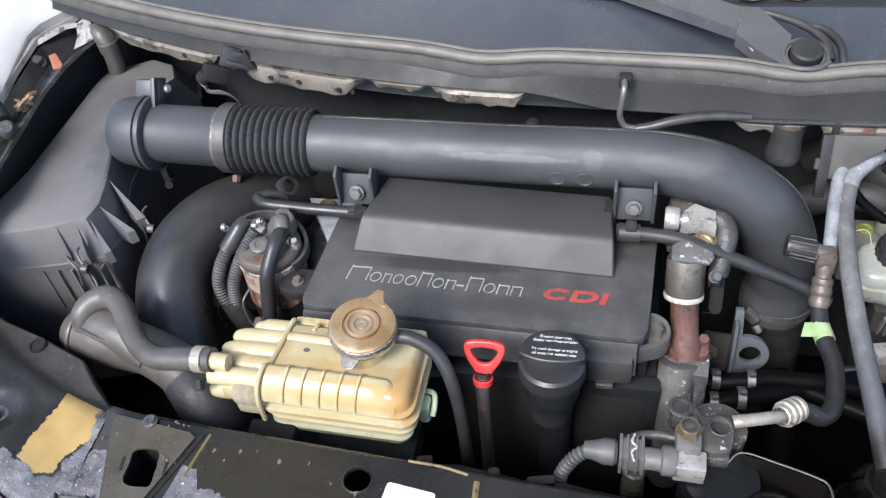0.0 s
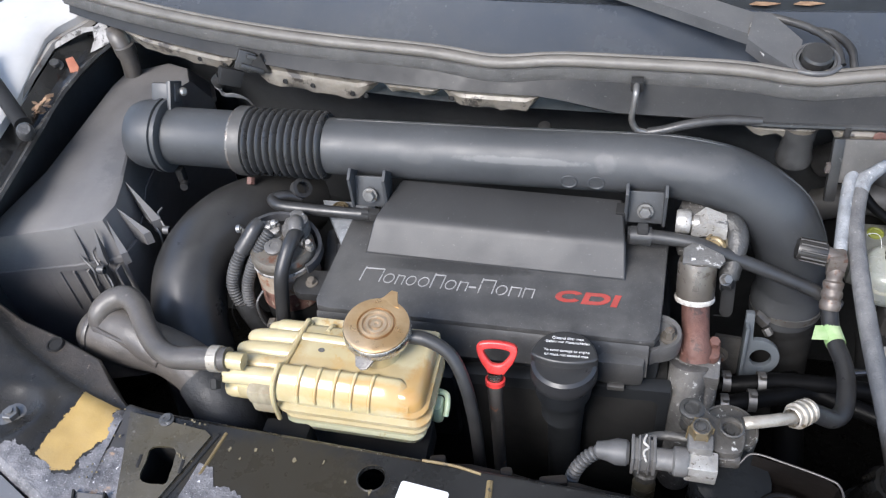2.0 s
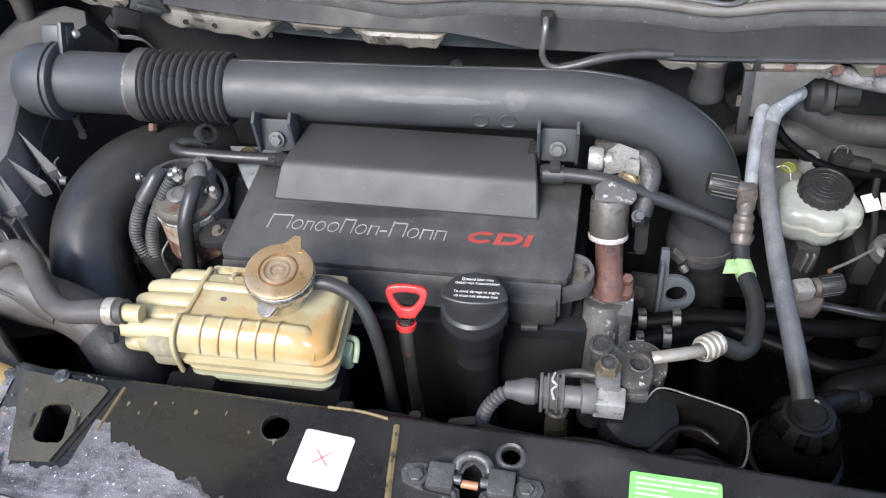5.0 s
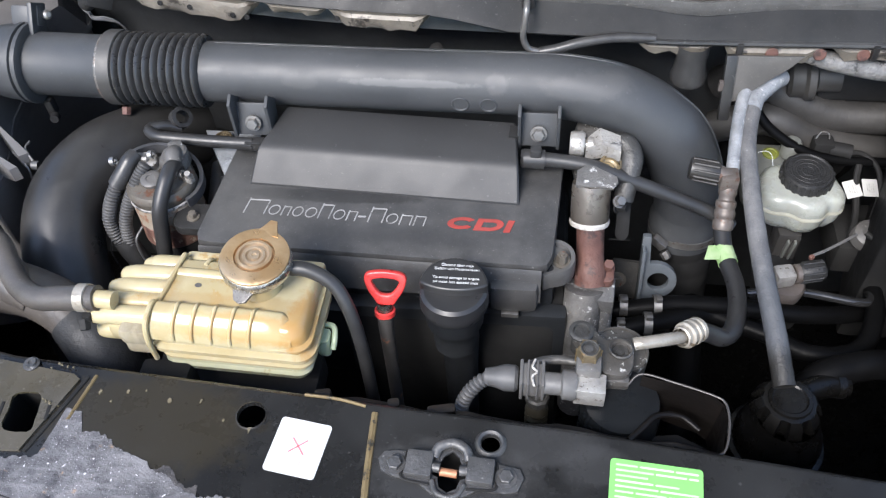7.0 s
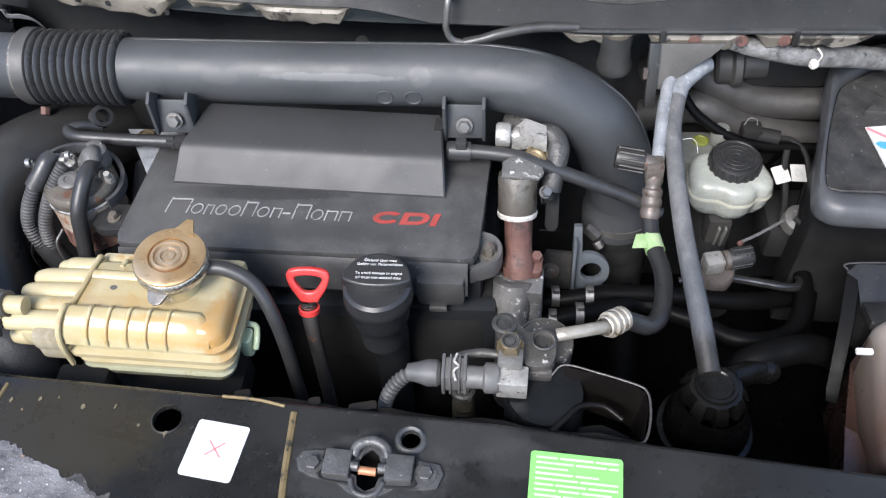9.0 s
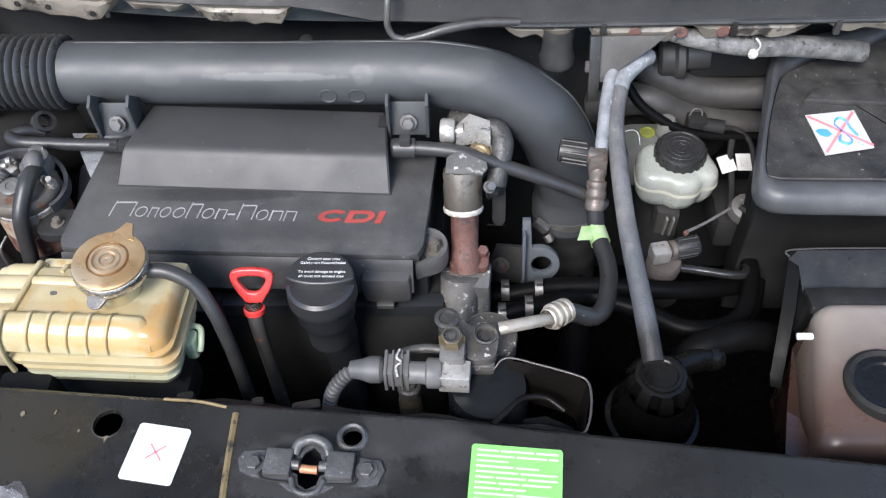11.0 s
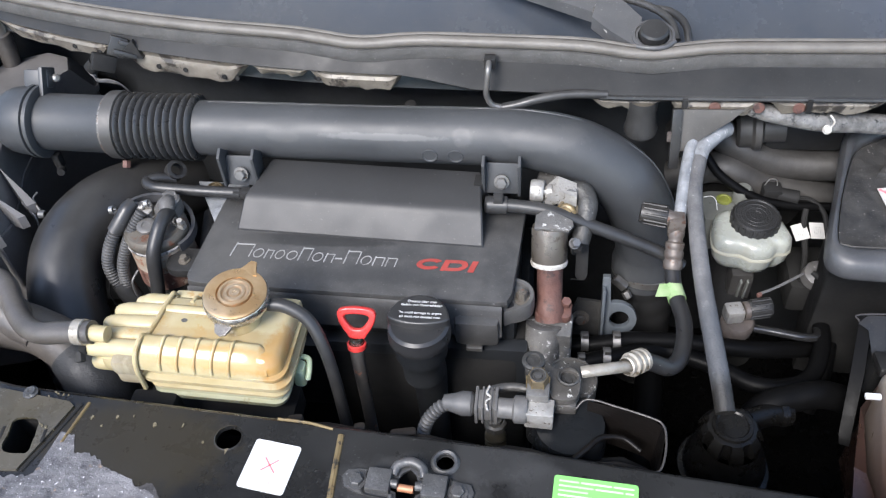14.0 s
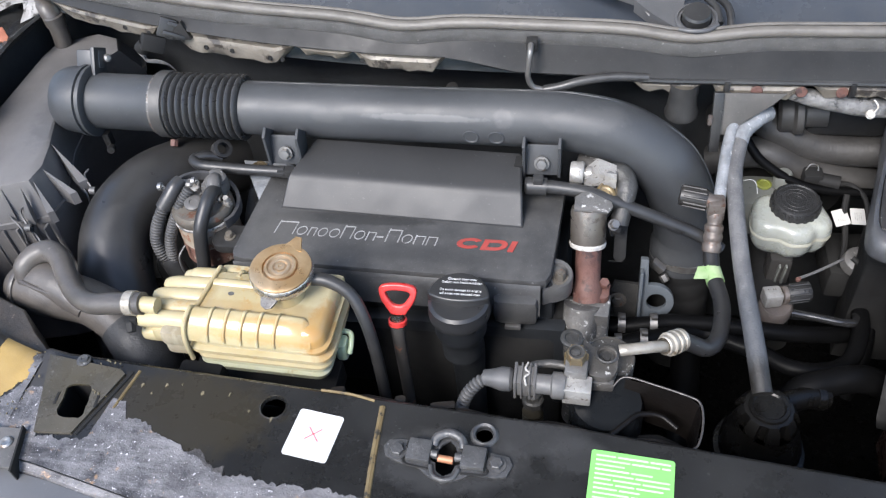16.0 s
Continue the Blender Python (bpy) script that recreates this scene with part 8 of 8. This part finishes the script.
part("body", loft([lerp_loop(0.12, ECU_Z - 0.016), lerp_loop(1.0, ECU_Z - 0.06), lerp_loop(1.2, 0.72), lerp_loop(1.3, 0.60)]), "dim", ecu)
sign_at = frame_of((0.6315, 0.4205, ECU_Z - 0.0018), (0.060, 0.008, 0), (-0.006, 0.060, 0))
part("sticker", plate([(-0.029, -0.034), (0.0265, -0.030), (0.029, 0.0305), (-0.027, 0.030)], 0, 0.0012, at=sign_at), "sticker_white", ecu, "white warning sticker with a red cross over a blue figure")


def on_sign(bm):
    bmesh.ops.transform(bm, matrix=sign_at, verts=bm.verts)
    return bm


for a, b in (((-0.026, 0.0275), (0.0265, -0.027)), ((-0.0265, -0.031), (0.0265, 0.0275))):
    d = Vector((b[0] - a[0], b[1] - a[1]))
    part("red_bar", on_sign(box(((a[0] + b[0]) / 2, (a[1] + b[1]) / 2, 0.0018), (d.length, 0.0030, 0.0006), 0.0001, (0, 0, math.degrees(math.atan2(d.y, d.x))))), "pink", ecu)
part("blue_figure", on_sign(tube([(-0.002, -0.006, 0.0013), (-0.006, -0.016, 0.0013), (0.001, -0.022, 0.0013), (0.008, -0.016, 0.0013), (0.004, -0.002, 0.0013), (-0.001, 0.010, 0.0013), (0.005, 0.019, 0.0013), (0.012, 0.015, 0.0013), (0.013, 0.002, 0.0013), (0.016, -0.010, 0.0013)], 0.0022, 6, flat=0.3)), "blue", ecu)
part("blue_figure", on_sign(plate([(-0.026, 0.004), (-0.020, 0.006), (-0.012, 0.004), (-0.010, -0.004), (-0.016, -0.008), (-0.023, -0.004)], 0.0010, 0.0015)), "blue", ecu)
for k in range(4):
    part("blue_dot", on_sign(plate(ring(0.013 + 0.003 * (k % 2), -0.015 - 0.003 * k, 0.0009, n=8), 0.0010, 0.0015)), "blue", ecu)
part("mould_mark", plate([(0.655, 0.349), (0.672, 0.362), (0.667, 0.370), (0.661, 0.358)], ECU_Z - 0.004, ECU_Z - 0.002), "black", ecu)
solo("grey_flap", loft([[(x, 0.29 - 0.02 * (x - 0.66), 0.80) for x in (0.66, 0.70, 0.76)], [(x, 0.255, 0.775) for x in (0.672, 0.71, 0.76)], [(x, 0.235, 0.74) for x in (0.69, 0.72, 0.76)]], closed=False), "bracket", (0.70, 0.25, 0.74), "blue-grey plastic flap beside the headlamp box", "flap")

# ---- steering fluid bottle ----
steer = thing("steering_fluid_bottle", (0.415, 0.14, 0.58), "black greasy power steering fluid bottle with lobed cap", "fluid reservoir")
part("bottle", lathe([(0.0, 0), (0.040, 0), (0.042, 0.01), (0.043, 0.12), (0.0425, 0.140), (0.040, 0.150), (0.036, 0.158), (0.032, 0.163), (0.030, 0.178)], (0.414, 0.142, 0.585), (0, 0, 1), 40), "greasy", steer)
part("seam", lathe([(0.042, 0), (0.0475, 0.001), (0.0485, 0.004), (0.0475, 0.007), (0.042, 0.009)], (0.414, 0.142, 0.705), (0, 0, 1), 40), "greasy", steer)


def star_loop(r_in, r_out, z, n=8):
    """A lobed outline: broad flat lobes with narrow notches."""
    out = []
    for k in range(n):
        for f, r in ((-0.34, r_in), (-0.26, r_out), (0.26, r_out), (0.34, r_in)):
            a = 2 * math.pi * (k + f) / n + 0.1
            out.append((0.415 + r * math.cos(a), 0.152 + r * math.sin(a), z))
    return out


cap = part("cap", loft([star_loop(0.027, 0.034, 0.752), star_loop(0.027, 0.0345, 0.756), star_loop(0.0255, 0.030, 0.768), star_loop(0.0245, 0.0255, 0.7735), star_loop(0.020, 0.020, 0.775)]), "greasy", steer, sharp=30)
part("cap_top", lathe([(0.0215, 0.0), (0.0205, 0.0025), (0.017, 0.003), (0.0155, 0.0015), (0.0, 0.002)], (0.415, 0.152, 0.774), (0, 0.03, 1), 32), "greasy", cap, "sooty brown-black cap top")
part("outlet", tube([(0.44, 0.185, 0.735), (0.465, 0.198, 0.730), (0.49, 0.206, 0.722)], 0.0125, 16), "greasy", steer)
part("outlet_clamp", lathe([(0.0125, 0), (0.014, 0), (0.014, 0.008), (0.0125, 0.008)], (0.478, 0.203, 0.726), (1, 0.15, -0.1), 18), "greasy", steer)

# ---- headlamp from behind ----
lamp = thing("headlamp", (0.62, 0.12, 0.60), "headlamp seen from behind with brown-tinted pale housing and painted-in shade", "headlamp")


def lamp_loop(x0, y0, x1, y1, r, z):
    return [(x, y, z) for x, y in rounded(x0, y0, x1, y1, r, 6)]


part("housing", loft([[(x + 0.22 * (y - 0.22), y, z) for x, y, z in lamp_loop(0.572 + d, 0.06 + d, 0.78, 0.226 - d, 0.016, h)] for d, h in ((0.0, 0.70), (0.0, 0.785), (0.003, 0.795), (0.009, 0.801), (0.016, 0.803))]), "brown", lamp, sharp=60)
part("side_shell", loft([[(0.566, 0.205, 0.790), (0.572, 0.215, 0.770), (0.575, 0.222, 0.66)], [(0.545, 0.180, 0.780), (0.552, 0.178, 0.765), (0.556, 0.19, 0.66)], [(0.528, 0.115, 0.772), (0.540, 0.110, 0.768), (0.55, 0.10, 0.66)], [(0.514, 0.055, 0.768), (0.545, 0.050, 0.768), (0.55, 0.05, 0.66)]], closed=False), "lamp_brown", lamp, "dark brown translucent side of the housing")
part("bulb_port", lathe([(0.030, 0.002), (0.0305, 0.010), (0.034, 0.013), (0.038, 0.010), (0.039, 0.0)], (0.612, 0.124, 0.800), (-0.05, 0.1, 1), 36), "dim", lamp)
part("bulb_cover", lathe([(0.0295, 0.008), (0.024, 0.0075), (0.022, 0.0055), (0.0, 0.0055)], (0.612, 0.124, 0.801), (-0.05, 0.1, 1), 36), "greasy", lamp, "black round bulb cover")
part("locating_peg", box((0.552, 0.181, 0.800), (0.016, 0.006, 0.005), 0.0015), "label", lamp, "white locating peg")
bin_ = thing("washer_filler_box", (0.62, 0.25, 0.60), "black plastic box behind the headlamp", "box")
part("wall", loft([[(0.556, 0.275, 0.803), (0.568, 0.285, 0.805), (0.72, 0.287, 0.805)], [(0.566, 0.268, 0.800), (0.574, 0.276, 0.802), (0.72, 0.278, 0.802)], [(0.572, 0.240, 0.775), (0.578, 0.248, 0.776), (0.72, 0.25, 0.776)]], closed=False), "bin_black", bin_)
part("front_lip", box((0.653, 0.2345, 0.785), (0.165, 0.030, 0.012), 0.003, (-12, 0, 0)), "bin_black", bin_)
part("side_wall", loft([[(0.560, 0.285, 0.803), (0.573, 0.286, 0.804), (0.573, 0.280, 0.800), (0.562, 0.279, 0.799)], [(0.5465, 0.231, 0.778), (0.560, 0.229, 0.779), (0.560, 0.223, 0.772), (0.548, 0.224, 0.771)], [(0.532, 0.173, 0.742), (0.543, 0.168, 0.742), (0.543, 0.163, 0.732), (0.533, 0.166, 0.732)]]), "shaded_black", bin_)
part("worn_edge", tube([(0.5565, 0.276, 0.8045), (0.569, 0.2855, 0.8065), (0.72, 0.2875, 0.8065)], 0.0010, 6), "steel_dark", bin_)
part("inner", box((0.66, 0.262, 0.72), (0.16, 0.03, 0.12), 0.004), "dim", bin_)

# ---- bonnet latch and stickers on the carrier ----
latch = thing("bonnet_latch", (0.104, 0.004, 0.868), "worn black bonnet latch plate with two bolts", "latch")
lt = pose(0.1035, 0.0035, PANEL, 0, 0, -3)


def on_latch(bm):
    bmesh.ops.transform(bm, matrix=lt, verts=bm.verts)
    return bm


slot = [(-0.006, 0.013), (0.0, 0.018), (0.006, 0.013), (0.010, 0.004), (0.014, 0.002), (0.014, -0.004), (0.009, -0.006), (0.007, -0.014), (0.0, -0.018), (-0.007, -0.014), (-0.009, -0.006), (-0.014, -0.004), (-0.014, 0.002), (-0.010, 0.004)]
part("base_plate", on_latch(plate([(-0.060, 0.004), (-0.056, 0.011), (-0.046, 0.013), (-0.022, 0.014), (-0.016, 0.020), (-0.008, 0.026), (0.0, 0.028), (0.008, 0.026), (0.015, 0.019), (0.026, 0.013), (0.046, 0.011), (0.056, 0.010), (0.060, 0.002), (0.056, -0.010), (0.046, -0.013), (0.024, -0.013), (0.014, -0.020), (0.0, -0.025), (-0.014, -0.020), (-0.024, -0.013), (-0.046, -0.010), (-0.056, -0.006)], 0.0, 0.0035, [slot], bevel=0.0012)), "latch_metal", latch)
part("upper_arch", on_latch(tube([(-0.014, 0.010, 0.005), (-0.011, 0.018, 0.008), (0.0, 0.0225, 0.009), (0.011, 0.018, 0.008), (0.014, 0.010, 0.005)], 0.0042, 12, flat=1.0)), "latch_bright", latch)
part("lower_arch", on_latch(tube([(-0.013, -0.010, 0.004), (-0.009, -0.019, 0.004), (0.0, -0.0225, 0.004), (0.009, -0.019, 0.004), (0.013, -0.010, 0.004)], 0.0024, 10)), "latch_metal", latch)
for s in (-1, 1):
    part("guide", on_latch(box((s * 0.025, 0.001, 0.007), (0.022, 0.022, 0.009), 0.002)), "latch_bright", latch)
    part("seat_gap", on_latch(tube([(s * 0.037, 0.013, 0.0036), (s * 0.038, 0.0, 0.0036), (s * 0.037, -0.011, 0.0036), (s * 0.015, -0.0135, 0.0036)], 0.0013, 6)), "dim", latch)
    part("pin", on_latch(tube([(s * 0.016, 0.001, 0.006), (s * 0.008, 0.0005, 0.006)], 0.0042, 12)), "latch_bright", latch)
    part("bolt", on_latch(bolt((s * 0.0455, 0.0, 0.0035), r=0.0062, h=0.004, flange=1.45)), "latch_bright", latch)
part("striker_spring", on_latch(tube([(-0.008, 0.0, 0.001), (0.006, -0.0005, 0.001)], 0.0036, 10)), "copper_end", latch, "coppery striker spring end")
part("well", lathe([(0.022, 0.0), (0.020, -0.02), (0.016, -0.028), (0.0, -0.03)], (0.1035, 0.0035, PANEL - 0.004), sides=24), "dim", latch)
white = thing("warning_sticker", (-0.026, 0.014, 0.868), "white warning sticker on the lock carrier", "sticker")
wt = frame_of((-0.0255, 0.0148, PANEL), (0.043, -0.006, 0), (0.006, 0.05, 0))
part("paper", plate(rounded(-0.0225, -0.0245, 0.0225, 0.0255, 0.003), 0.0002, 0.0010, at=wt), "label", white)


def on_white(bm):
    bmesh.ops.transform(bm, matrix=wt, verts=bm.verts)
    return bm


tri = [(-0.005, 0.013), (0.006, 0.013), (0.0005, 0.0225)]
part("triangle", plate(tri, 0.0010, 0.0013, [[(-0.0035, 0.0138), (0.0045, 0.0138), (0.0005, 0.0208)]], at=wt), "faded_ink", white)
for a in (45, -45):
    part("cross_bar", on_white(box((0.0, 0.0015, 0.0012), (0.019, 0.0013, 0.0003), 0, (0, 0, a))), "pink", white)
part("exclamation", on_white(box((-0.009, -0.0145, 0.0012), (0.0010, 0.006, 0.0003), 0, (0, 0, -12))), "faded_ink", white)
for k in range(4):
    part("text_bar", on_white(box((-0.004 + 0.0045 * k, -0.0145, 0.0012), (0.0030, 0.0055, 0.0003), 0)), "faded_ink", white)
greenl = thing("green_label", (0.265, -0.005, 0.868), "bright green information label with white lines on the carrier", "sticker")
gt = frame_of((0.2665, -0.0085, PANEL), (0.072, -0.005, 0), (0.005, 0.07, 0))
part("paper", plate(rounded(-0.0365, -0.033, 0.0365, 0.034, 0.003), 0.0002, 0.0010, at=gt), "green", greenl)
random.seed(21)
for k in range(13):
    y = 0.0290 - 0.0046 * k
    x = -0.032
    while x < 0.026:
        w = random.uniform(0.014, 0.034)
        w = min(w, 0.033 - x)
        part("text_line", plate(rounded(x, y - 0.0008, x + w, y + 0.0008, 0.0006, 2), 0.0010, 0.0013, at=gt), "line_white", greenl)
        x += w + 0.0016
        if random.random() < 0.08:
            break
